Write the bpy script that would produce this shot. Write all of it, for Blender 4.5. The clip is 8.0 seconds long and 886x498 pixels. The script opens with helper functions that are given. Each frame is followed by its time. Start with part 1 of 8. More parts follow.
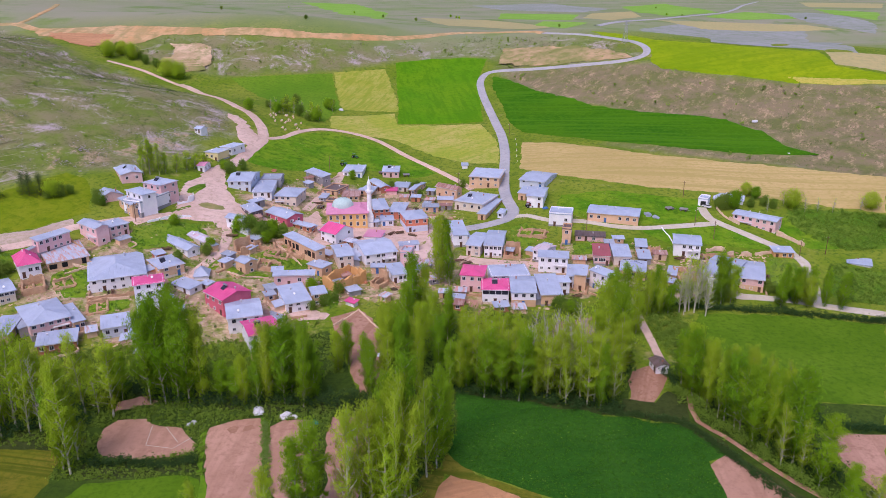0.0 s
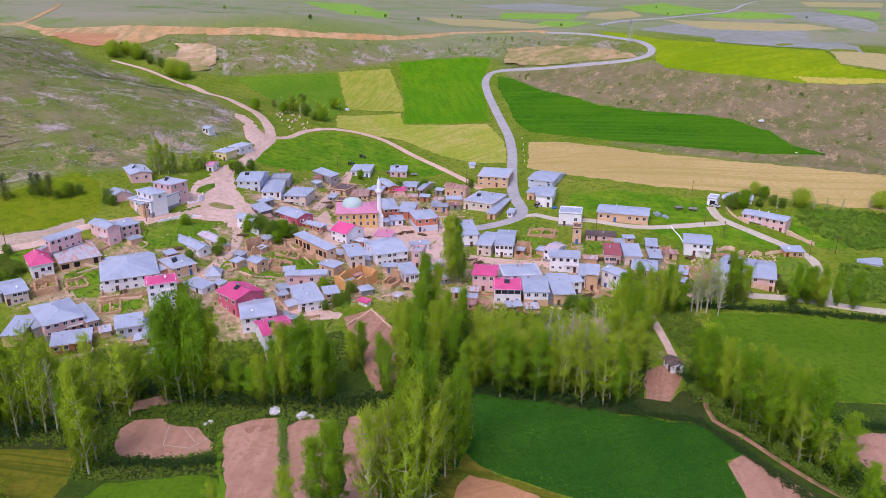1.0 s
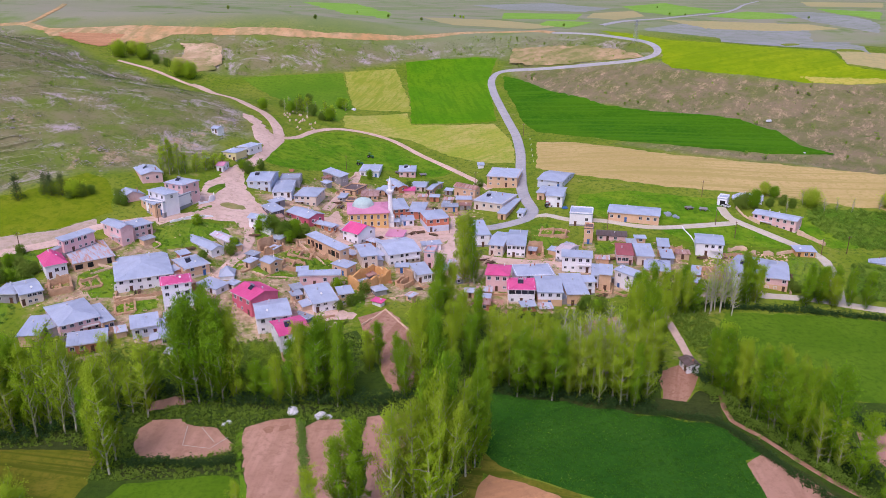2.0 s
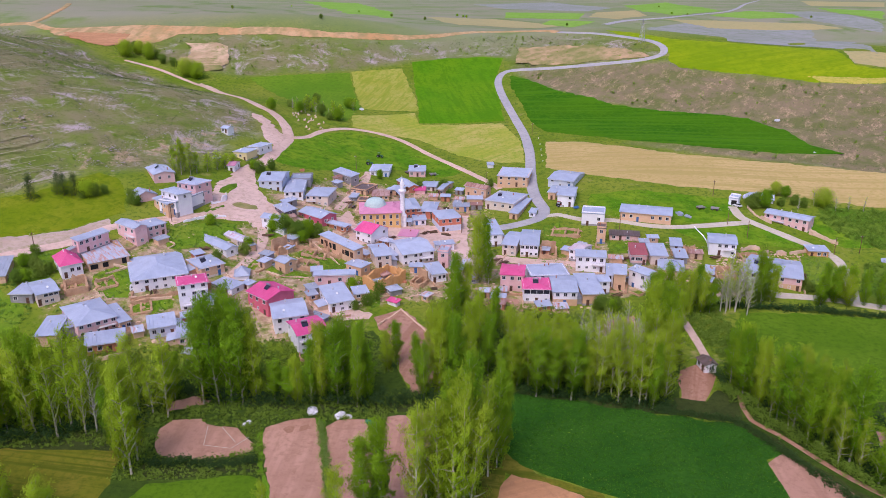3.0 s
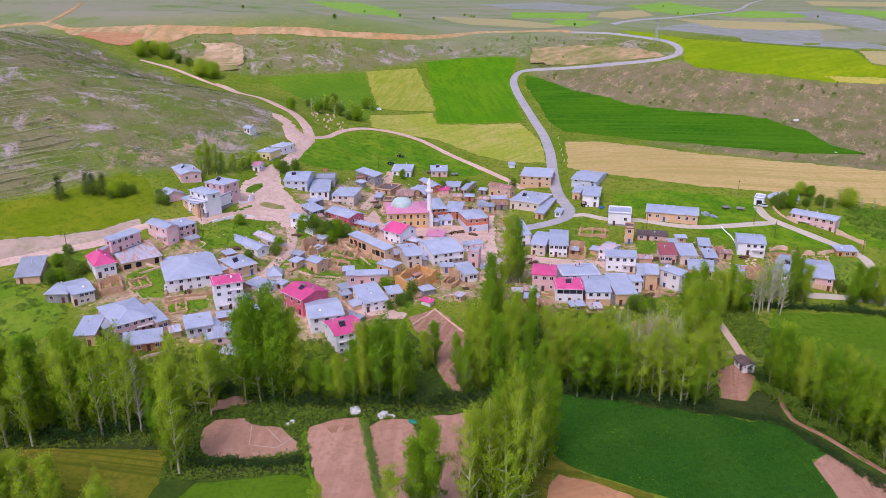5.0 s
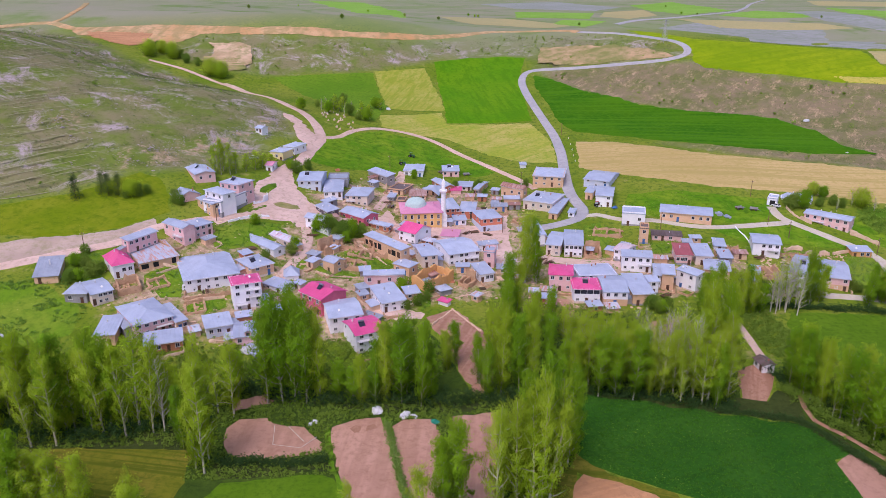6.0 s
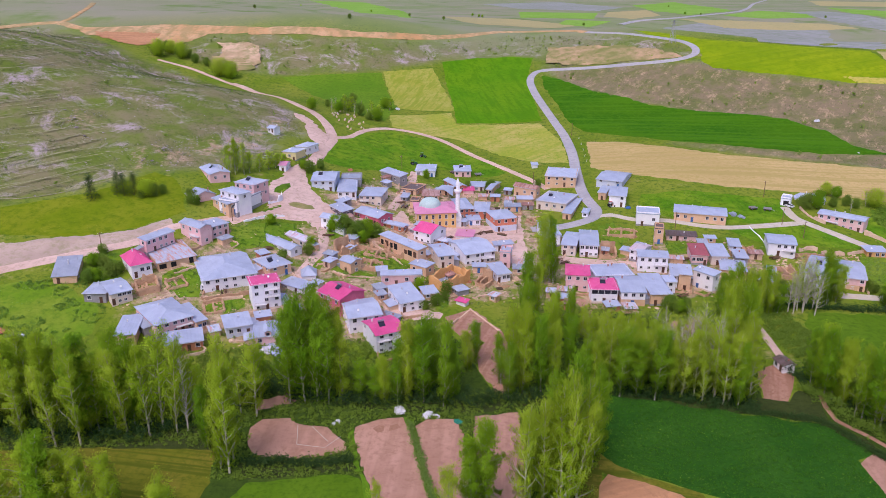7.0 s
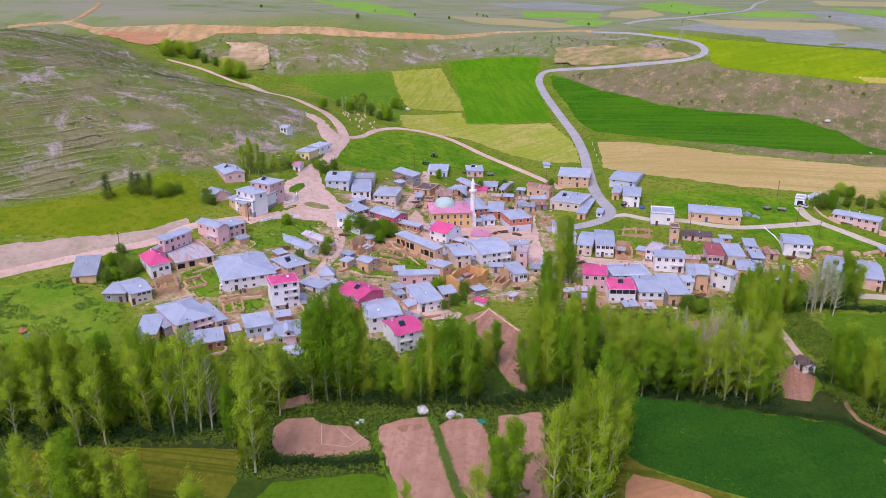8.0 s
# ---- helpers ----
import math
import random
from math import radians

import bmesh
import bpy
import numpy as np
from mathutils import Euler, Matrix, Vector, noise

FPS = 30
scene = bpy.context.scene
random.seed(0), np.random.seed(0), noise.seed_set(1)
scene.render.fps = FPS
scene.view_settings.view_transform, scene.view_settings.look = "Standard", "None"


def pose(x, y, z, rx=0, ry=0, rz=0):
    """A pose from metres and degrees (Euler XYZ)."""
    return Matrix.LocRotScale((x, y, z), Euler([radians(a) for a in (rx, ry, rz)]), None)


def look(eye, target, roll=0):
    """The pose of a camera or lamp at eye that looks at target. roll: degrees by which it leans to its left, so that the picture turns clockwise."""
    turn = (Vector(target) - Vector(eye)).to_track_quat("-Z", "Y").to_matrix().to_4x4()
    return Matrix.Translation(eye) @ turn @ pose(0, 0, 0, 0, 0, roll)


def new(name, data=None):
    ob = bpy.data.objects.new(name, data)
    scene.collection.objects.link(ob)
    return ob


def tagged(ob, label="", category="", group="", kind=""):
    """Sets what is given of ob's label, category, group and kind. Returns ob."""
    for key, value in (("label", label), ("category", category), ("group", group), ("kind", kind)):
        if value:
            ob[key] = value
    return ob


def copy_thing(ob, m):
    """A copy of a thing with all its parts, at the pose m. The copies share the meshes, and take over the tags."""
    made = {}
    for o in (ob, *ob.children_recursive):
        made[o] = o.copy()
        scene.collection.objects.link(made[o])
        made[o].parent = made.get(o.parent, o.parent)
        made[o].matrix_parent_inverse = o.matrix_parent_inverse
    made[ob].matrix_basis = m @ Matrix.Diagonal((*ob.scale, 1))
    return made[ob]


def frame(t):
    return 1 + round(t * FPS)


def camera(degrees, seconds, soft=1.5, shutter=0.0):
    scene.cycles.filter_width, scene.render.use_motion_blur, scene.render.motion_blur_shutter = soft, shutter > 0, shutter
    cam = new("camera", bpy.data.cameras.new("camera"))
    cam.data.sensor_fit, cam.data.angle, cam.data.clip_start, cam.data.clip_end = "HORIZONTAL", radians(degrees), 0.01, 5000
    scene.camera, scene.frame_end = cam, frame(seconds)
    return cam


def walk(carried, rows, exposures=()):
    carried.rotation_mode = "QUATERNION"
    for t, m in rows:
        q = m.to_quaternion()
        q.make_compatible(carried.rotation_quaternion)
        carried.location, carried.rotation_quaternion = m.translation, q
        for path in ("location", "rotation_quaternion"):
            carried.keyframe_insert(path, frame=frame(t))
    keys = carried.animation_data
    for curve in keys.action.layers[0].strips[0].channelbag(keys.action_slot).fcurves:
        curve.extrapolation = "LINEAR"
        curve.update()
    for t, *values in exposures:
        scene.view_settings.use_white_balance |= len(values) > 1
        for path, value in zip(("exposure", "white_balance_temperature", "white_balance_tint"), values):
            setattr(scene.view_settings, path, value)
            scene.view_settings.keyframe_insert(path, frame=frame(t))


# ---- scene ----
from mathutils.geometry import delaunay_2d_cdt

EXPOSURE, KELVIN, TINT = -0.05, 6050, 22

# ---- camera ----
cam = camera(60.29, 8.0, soft=0.8)
METRES, EYE, TILT, LEAN, TURN = 44.0, 108.0, -19.7, 0.0, 0.0
ROWS = [
    (0.0, 0.0000, 0.0000, 0.0000, 0.000, 0.000, 0.00),
    (0.5, -0.0508, -0.0006, -0.0003, -0.047, -0.020, 0.01),
    (1.0, -0.1045, -0.0019, 0.0005, -0.081, -0.034, 0.04),
    (1.5, -0.1597, -0.0037, 0.0014, -0.115, -0.034, 0.04),
    (3.0, -0.3382, -0.0073, 0.0050, -0.169, -0.081, 0.08),
    (3.5, -0.4011, -0.0083, 0.0062, -0.176, -0.101, 0.09),
    (4.0, -0.4648, -0.0098, 0.0057, -0.169, -0.101, 0.09),
    (4.5, -0.5294, -0.0117, 0.0063, -0.169, -0.101, 0.08),
    (6.0, -0.7284, -0.0190, 0.0106, -0.155, -0.128, 0.03),
    (6.5, -0.7956, -0.0213, 0.0112, -0.142, -0.128, 0.01),
    (7.0, -0.8628, -0.0243, 0.0119, -0.128, -0.135, -0.01),
    (7.5, -0.9313, -0.0273, 0.0120, -0.108, -0.135, -0.02),
    (8.0, -0.9996, -0.0302, 0.0125, -0.081, -0.155, -0.04),
]
walk(cam, [(t, pose(0, 0, EYE, TILT, LEAN, TURN) @ pose(METRES * x, METRES * y, METRES * z, 90 + pitch, roll, yaw)) for t, x, y, z, yaw, pitch, roll in ROWS],
     [(0.0, EXPOSURE, KELVIN, TINT), (8.0, EXPOSURE, KELVIN, TINT)])

# ---- light: a bright overcast day ----
world = bpy.data.worlds.new("sky")
scene.world = world
world.use_nodes = True
sky = world.node_tree.nodes.new("ShaderNodeTexSky")
sky.sky_type, sky.sun_disc = "NISHITA", False
sky.sun_elevation, sky.sun_rotation = radians(56), radians(-151)
sky.air_density, sky.dust_density, sky.ozone_density = 1.0, 3.5, 1.0
world.node_tree.links.new(sky.outputs[0], world.node_tree.nodes["Background"].inputs[0])
world.node_tree.nodes["Background"].inputs[1].default_value = 0.165
sun = new("sun", bpy.data.lights.new("sun", "SUN"))
sun.data.energy, sun.data.angle, sun.data.color = 1.2, radians(30), (1.0, 0.94, 0.86)
sun.matrix_world = look((-48, -87, 147), (0, 0, 0))


# ---- materials ----
def lin(r, g, b):
    return tuple(((c / 255 + 0.055) / 1.055) ** 2.4 if c > 10 else c / 255 / 12.92 for c in (r, g, b)) + (1.0,)


def nodes_of(name, rough=0.9, spec=0.2, metal=0.0):
    m = bpy.data.materials.new(name)
    m.use_nodes = True
    nt = m.node_tree
    p = nt.nodes["Principled BSDF"]
    p.inputs["Roughness"].default_value = rough
    p.inputs["Metallic"].default_value = metal
    p.inputs["Specular IOR Level"].default_value = spec
    return m, nt, p


def noise_of(nt, scale, detail=4.0, coord=None, rough=0.6, stretch=None, dist=0.0):
    if coord is None:
        coord = nt.nodes.new("ShaderNodeTexCoord").outputs["Object"]
    if stretch:
        turn = nt.nodes.new("ShaderNodeMapping")
        turn.inputs["Rotation"].default_value = (0, 0, radians(stretch[2]))
        nt.links.new(coord, turn.inputs[0])
        mp = nt.nodes.new("ShaderNodeMapping")
        mp.inputs["Scale"].default_value = (stretch[0], stretch[1], 1)
        nt.links.new(turn.outputs[0], mp.inputs[0])
        coord = mp.outputs[0]
    n = nt.nodes.new("ShaderNodeTexNoise")
    n.inputs["Scale"].default_value, n.inputs["Detail"].default_value = scale, detail
    n.inputs["Roughness"].default_value, n.inputs["Distortion"].default_value = rough, dist
    nt.links.new(coord, n.inputs["Vector"])
    return n.outputs["Fac"]


def ramp_of(nt, fac, low, high):
    r = nt.nodes.new("ShaderNodeMapRange")
    r.interpolation_type = "SMOOTHSTEP"
    r.inputs["From Min"].default_value, r.inputs["From Max"].default_value = low, high
    nt.links.new(fac, r.inputs["Value"])
    return r.outputs[0]


def mix_of(nt, fac, a, b, kind="MIX"):
    x = nt.nodes.new("ShaderNodeMix")
    x.data_type, x.blend_type = "RGBA", kind
    for slot, v in ((0, fac), (6, a), (7, b)):
        if isinstance(v, (tuple, float, int)):
            x.inputs[slot].default_value = v
        else:
            nt.links.new(v, x.inputs[slot])
    return x.outputs[2]


def math_of(nt, op, a, b=0.0):
    x = nt.nodes.new("ShaderNodeMath")
    x.operation = op
    for i, v in ((0, a), (1, b)):
        if isinstance(v, (float, int)):
            x.inputs[i].default_value = v
        else:
            nt.links.new(v, x.inputs[i])
    return x.outputs[0]


def bump_of(nt, p, height, strength, distance):
    b = nt.nodes.new("ShaderNodeBump")
    b.inputs["Strength"].default_value, b.inputs["Distance"].default_value = strength, distance
    nt.links.new(height, b.inputs["Height"])
    nt.links.new(b.outputs[0], p.inputs["Normal"])


def earth(name, a, b, c, big=0.03, small=0.6, rows=None, fleck=None, relief=0.25):
    """Ground cover: two tones in broad patches, a third in fine grain; rows: (degrees, metres apart, strength); fleck: (colour, share)."""
    m, nt, p = nodes_of(name, 0.95, 0.1)
    broad = ramp_of(nt, noise_of(nt, big, 5), 0.35, 0.65)
    fine = noise_of(nt, small, 6, rough=0.75)
    col = mix_of(nt, broad, lin(*a), lin(*b))
    col = mix_of(nt, ramp_of(nt, fine, 0.42, 0.72), col, lin(*c))
    height = fine
    if rows:
        along = noise_of(nt, 1.0 / rows[1], 2, stretch=(1.0, 0.03, rows[0]))
        line = ramp_of(nt, along, 0.45, 0.62)
        col = mix_of(nt, math_of(nt, "MULTIPLY", line, rows[2]), col, lin(*c))
        height = math_of(nt, "ADD", fine, line)
    if fleck:
        spots = ramp_of(nt, noise_of(nt, 1.3, 3, rough=0.8), 0.74 - fleck[1], 0.78 - fleck[1])
        patch = ramp_of(nt, noise_of(nt, 0.06, 3), 0.45, 0.6)
        col = mix_of(nt, math_of(nt, "MULTIPLY", spots, patch), col, lin(*fleck[0]))
    nt.links.new(col, p.inputs["Base Color"])
    bump_of(nt, p, height, relief, 0.4)
    return m


M_YGREEN = earth("young_crop", (128, 154, 2), (148, 164, 10), (112, 142, 2), 0.02, 0.25, (75, 6, 0.5))
M_STRAW = earth("straw_crop", (196, 178, 92), (180, 172, 70), (150, 160, 50), 0.03, 0.4)
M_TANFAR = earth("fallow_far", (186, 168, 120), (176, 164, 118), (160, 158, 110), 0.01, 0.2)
M_LGREEN = earth("green_wheat", (86, 138, 2), (104, 146, 6), (74, 124, 2), 0.03, 0.4, (-8, 4, 0.6))
M_STRAWG = earth("mown_meadow", (160, 160, 62), (172, 166, 84), (132, 150, 40), 0.05, 0.5, (12, 3, 0.7))
M_MGREEN = earth("meadow_mid", (92, 132, 24), (110, 142, 32), (80, 116, 24), 0.03, 0.5)
M_YELM = earth("dry_meadow", (164, 166, 66), (188, 172, 100), (128, 154, 40), 0.035, 0.4, (50, 4, 0.35))
M_TAN = earth("fallow_field", (190, 164, 110), (202, 174, 122), (174, 156, 92), 0.02, 0.45, (-82, 3.5, 0.7))
M_DGREEN = earth("grain_field", (46, 100, 0), (64, 110, 0), (76, 124, 8), 0.025, 0.4, (-78, 4, 0.7))
M_CROP = earth("clover_field", (44, 92, 22), (58, 104, 28), (36, 78, 20), 0.05, 0.8, (70, 9, 0.35), ((132, 160, 52), 0.11), 0.8)
M_MEADOW = earth("lush_meadow", (84, 118, 16), (98, 130, 26), (68, 100, 16), 0.03, 0.6, None, ((130, 150, 50), 0.02), 0.5)
M_SOIL = earth("bare_soil", (194, 151, 134), (181, 138, 121), (162, 122, 104), 0.05, 0.5, (5, 3, 0.45), ((120, 124, 70), 0.05))
M_SOILD = earth("garden_soil", (174, 130, 112), (184, 142, 124), (150, 110, 90), 0.06, 0.8, (20, 2.5, 0.6))
M_OLIVE = earth("mown_field", (110, 112, 30), (130, 120, 44), (82, 94, 22), 0.05, 0.5, (-80, 2.2, 0.9))
M_DIRT = earth("packed_earth", (224, 193, 184), (210, 178, 167), (190, 160, 143), 0.07, 0.45, None, ((142, 148, 84), 0.05))
M_BAND = earth("trodden_bank", (198, 173, 162), (182, 158, 146), (158, 148, 116), 0.06, 0.3, None, ((140, 150, 84), 0.06))
M_ORCH = earth("orchard_grass", (84, 120, 24), (108, 132, 40), (62, 94, 22), 0.08, 0.35, None, ((150, 160, 90), 0.08), 0.8)
M_GARDEN = earth("garden_weeds", (108, 144, 28), (130, 150, 46), (88, 122, 28), 0.09, 0.5, None, ((190, 188, 130), 0.07), 0.9)
M_ORANGE = earth("raw_earth", (210, 172, 136), (200, 154, 108), (158, 142, 96), 0.025, 0.16, (4, 9, 0.6))
M_ERODE = earth("eroded_slope", (196, 162, 130), (134, 134, 80), (128, 132, 72), 0.05, 0.13, None, None, 0.6)
M_CLAY = earth("clay_soil", (204, 152, 114), (192, 140, 102), (172, 126, 94), 0.05, 0.5, (70, 3, 0.5))
M_SCAR = earth("raw_scar", (212, 180, 154), (180, 152, 120), (140, 138, 86), 0.06, 0.14, None, None, 0.3)
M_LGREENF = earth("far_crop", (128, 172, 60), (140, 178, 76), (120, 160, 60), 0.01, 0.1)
# Distance haze is put into this grey-lilac colour.
M_GREYF = earth("hazed_far_scrub", (148, 150, 144), (158, 158, 158), (132, 142, 122), 0.008, 0.06)
# Weeds, with the poplars' shade put into the colour; verge and ditch share it.
M_WEEDY = earth("shade_toned_weeds", (58, 70, 34), (70, 80, 38), (46, 58, 28), 0.08, 0.7, None, ((170, 180, 120), 0.03), 0.8)
# Dark grass whose colour also holds the shade beneath the trees.
M_UNDER = earth("shade_toned_grass", (62, 84, 26), (78, 98, 34), (46, 66, 24), 0.07, 0.7, None, None, 0.7)
M_LGREENY = earth("hill_meadow", (110, 130, 10), (132, 140, 30), (90, 114, 10), 0.05, 0.28, None, ((168, 160, 90), 0.06), 0.5)
M_LGREENP = earth("pasture", (84, 132, 12), (122, 150, 30), (62, 102, 14), 0.07, 0.3, None, ((160, 156, 90), 0.11), 0.7)
M_TERR = earth("terrace_stones", (172, 162, 140), (150, 146, 112), (126, 132, 84), 0.08, 0.4)
M_ASPH = earth("asphalt", (172, 168, 176), (184, 178, 184), (158, 154, 160), 0.08, 0.5, None, None, 0.05)
M_CONC = earth("concrete_lane", (206, 194, 186), (196, 182, 168), (184, 172, 150), 0.1, 0.6, None, None, 0.08)


def plaster(name, a, b, stain, amount=0.5):
    m, nt, p = nodes_of(name, 0.85, 0.25)
    c = nt.nodes.new("ShaderNodeTexCoord").outputs["Object"]
    col = mix_of(nt, ramp_of(nt, noise_of(nt, 0.35, 5, c), 0.35, 0.7), lin(*a), lin(*b))
    drip = noise_of(nt, 1.2, 5, c, 0.7, (1.0, 1.0, 0))
    col = mix_of(nt, math_of(nt, "MULTIPLY", ramp_of(nt, drip, 0.52, 0.78), amount), col, lin(*stain))
    tone = nt.nodes.new("ShaderNodeObjectInfo").outputs["Random"]
    col = mix_of(nt, math_of(nt, "MULTIPLY", tone, 0.16), col, lin(*stain))
    nt.links.new(col, p.inputs["Base Color"])
    bump_of(nt, p, noise_of(nt, 3.0, 5, c), 0.25, 0.05)
    return m


W_WHITE = plaster("white_plaster", (250, 246, 255), (242, 237, 250), (206, 192, 190), 0.35)
W_CREAM = plaster("cream_plaster", (234, 216, 208), (224, 204, 196), (168, 140, 118))
W_ADOBE = plaster("adobe_plaster", (230, 190, 160), (220, 178, 146), (184, 142, 114), 0.6)
W_PINK = plaster("pink_plaster", (240, 198, 202), (232, 184, 188), (186, 146, 138))
W_ROSE = plaster("rose_plaster", (218, 110, 134), (208, 100, 124), (176, 104, 112))
W_BRICK = plaster("brick_wall", (186, 118, 90), (198, 136, 108), (140, 96, 74), 0.7)
W_YELLOW = plaster("yellow_plaster", (238, 194, 126), (230, 184, 116), (198, 168, 122), 0.3)
W_GREY = plaster("grey_boards", (166, 160, 166), (150, 146, 152), (118, 110, 110), 0.8)
W_ORANGE = plaster("orange_plaster", (228, 140, 112), (218, 128, 104), (176, 122, 100))
W_BLUE = plaster("pale_blue_plaster", (202, 208, 232), (214, 214, 230), (160, 152, 160))
W_STONE = plaster("field_stone", (226, 194, 172), (210, 176, 152), (164, 136, 112), 0.9)
W_RUIN = plaster("weathered_adobe", (202, 164, 134), (184, 144, 114), (140, 110, 88), 0.8)
W_PALEY = plaster("pale_yellow_plaster", (242, 224, 172), (234, 214, 164), (190, 168, 132), 0.3)
W_DARK = plaster("dark_timber_wall", (112, 104, 112), (94, 88, 96), (70, 62, 62), 0.8)
W_OCHRE = plaster("ochre_plaster", (226, 172, 116), (216, 162, 104), (178, 130, 90), 0.5)
W_TRIM = plaster("pale_trim", (228, 224, 230), (214, 208, 214), (170, 160, 156), 0.3)


def sheet(name, a, b, rust, share, rough=0.45):
    """Painted or galvanised roofing sheets: tone from sheet to sheet, rust in streaks down the slope."""
    m, nt, p = nodes_of(name, rough, 0.4)
    uv = nt.nodes.new("ShaderNodeUVMap").outputs[0]
    tex = nt.nodes.new("ShaderNodeTexBrick")
    tex.inputs["Scale"].default_value = 1.0
    tex.inputs["Brick Width"].default_value, tex.inputs["Row Height"].default_value = 0.95, 2.4
    tex.inputs["Mortar Size"].default_value = 0.012
    tex.inputs["Color1"].default_value, tex.inputs["Color2"].default_value = (1, 1, 1, 1), (0.88, 0.88, 0.88, 1)
    tex.inputs["Mortar"].default_value = (0.8, 0.8, 0.8, 1)
    nt.links.new(uv, tex.inputs["Vector"])
    col = mix_of(nt, ramp_of(nt, noise_of(nt, 0.25, 4, uv), 0.35, 0.65), lin(*a), lin(*b))
    col = mix_of(nt, 0.5, col, tex.outputs["Color"], "MULTIPLY")
    streak = noise_of(nt, 0.9, 5, uv, 0.7, (1.0, 0.16, 0))
    tone = nt.nodes.new("ShaderNodeObjectInfo").outputs["Random"]
    col = mix_of(nt, math_of(nt, "MULTIPLY", tone, 0.3), col, lin(*[c * 0.78 for c in b]))
    limit = math_of(nt, "ADD", streak, math_of(nt, "MULTIPLY", tone, 0.14))
    col = mix_of(nt, math_of(nt, "MULTIPLY", ramp_of(nt, limit, 0.78 - share, 0.9 - share), 0.75), col, lin(*rust))
    nt.links.new(col, p.inputs["Base Color"])
    wave = nt.nodes.new("ShaderNodeTexWave")
    wave.inputs["Scale"].default_value = 1.6
    nt.links.new(uv, wave.inputs["Vector"])
    bump_of(nt, p, wave.outputs["Fac"], 0.25, 0.03)
    return m


T_TIN = sheet("pale_metal_sheet", (191, 198, 223), (176, 184, 211), (158, 147, 150), 0.08)
T_GREY = sheet("grey_metal_sheet", (172, 178, 198), (156, 162, 182), (130, 116, 110), 0.12)
T_PINK = sheet("pink_metal_sheet", (236, 96, 158), (228, 84, 146), (204, 96, 136), 0.05)
T_ROSE = sheet("rose_metal_sheet", (232, 156, 192), (224, 146, 182), (190, 120, 130), 0.05)
T_RUST = sheet("rusting_metal_sheet", (200, 206, 228), (190, 196, 216), (208, 134, 104), 0.25)
T_RUSTY = sheet("rust_brown_sheet", (196, 160, 156), (180, 140, 132), (150, 100, 86), 0.3)
T_STRIPE = sheet("part_rose_sheet", (212, 210, 226), (206, 200, 218), (224, 110, 140), 0.24)
T_ROSEPALE = sheet("stained_pale_sheet", (214, 208, 224), (222, 196, 208), (206, 140, 146), 0.12)
T_DARK = sheet("dark_weathered_sheet", (124, 104, 104), (110, 90, 88), (92, 74, 66), 0.2)
T_MAROON = sheet("maroon_metal_sheet", (176, 92, 100), (164, 84, 90), (190, 140, 138), 0.15)


def plain(name, a, rough=0.6, spec=0.3, metal=0.0, b=None):
    m, nt, p = nodes_of(name, rough, spec, metal)
    b = b or tuple(c * 0.85 for c in a)
    col = mix_of(nt, ramp_of(nt, noise_of(nt, 1.5, 4), 0.3, 0.7), lin(*a), lin(*b))
    nt.links.new(col, p.inputs["Base Color"])
    return m


GLASS = plain("dark_window_glass", (52, 50, 66), 0.12, 0.6)
DOOR = plain("brown_door_paint", (104, 72, 60))
BLUE = plain("blue_door_paint", (70, 110, 176))
STEEL = plain("galvanised_steel", (176, 176, 186), 0.4, 0.5, 0.6)
DOMEGREEN = plain("pale_green_dome_lead", (196, 214, 214), 0.5, 0.4, 0.0, (180, 202, 202))
CHALK = plain("white_stone", (250, 248, 252), 0.7, 0.3, 0.0, (236, 232, 238))
WOOD = plain("weathered_wood", (128, 98, 78), 0.9)
BLACK = plain("dark_rubber", (38, 36, 38), 0.8)
RED = plain("red_vehicle_paint", (176, 52, 56), 0.35)
TRACTOR_GREEN = plain("green_vehicle_paint", (60, 116, 74), 0.4)
WHITECAR = plain("white_vehicle_paint", (228, 226, 234), 0.3, 0.5)
ROCK = plain("grey_rock", (182, 168, 174), 0.95, 0.1, 0.0, (140, 130, 132))
TARP = plain("pale_plastic_sheet", (226, 222, 234), 0.4)
TEAL = plain("teal_plastic", (40, 140, 120), 0.5)


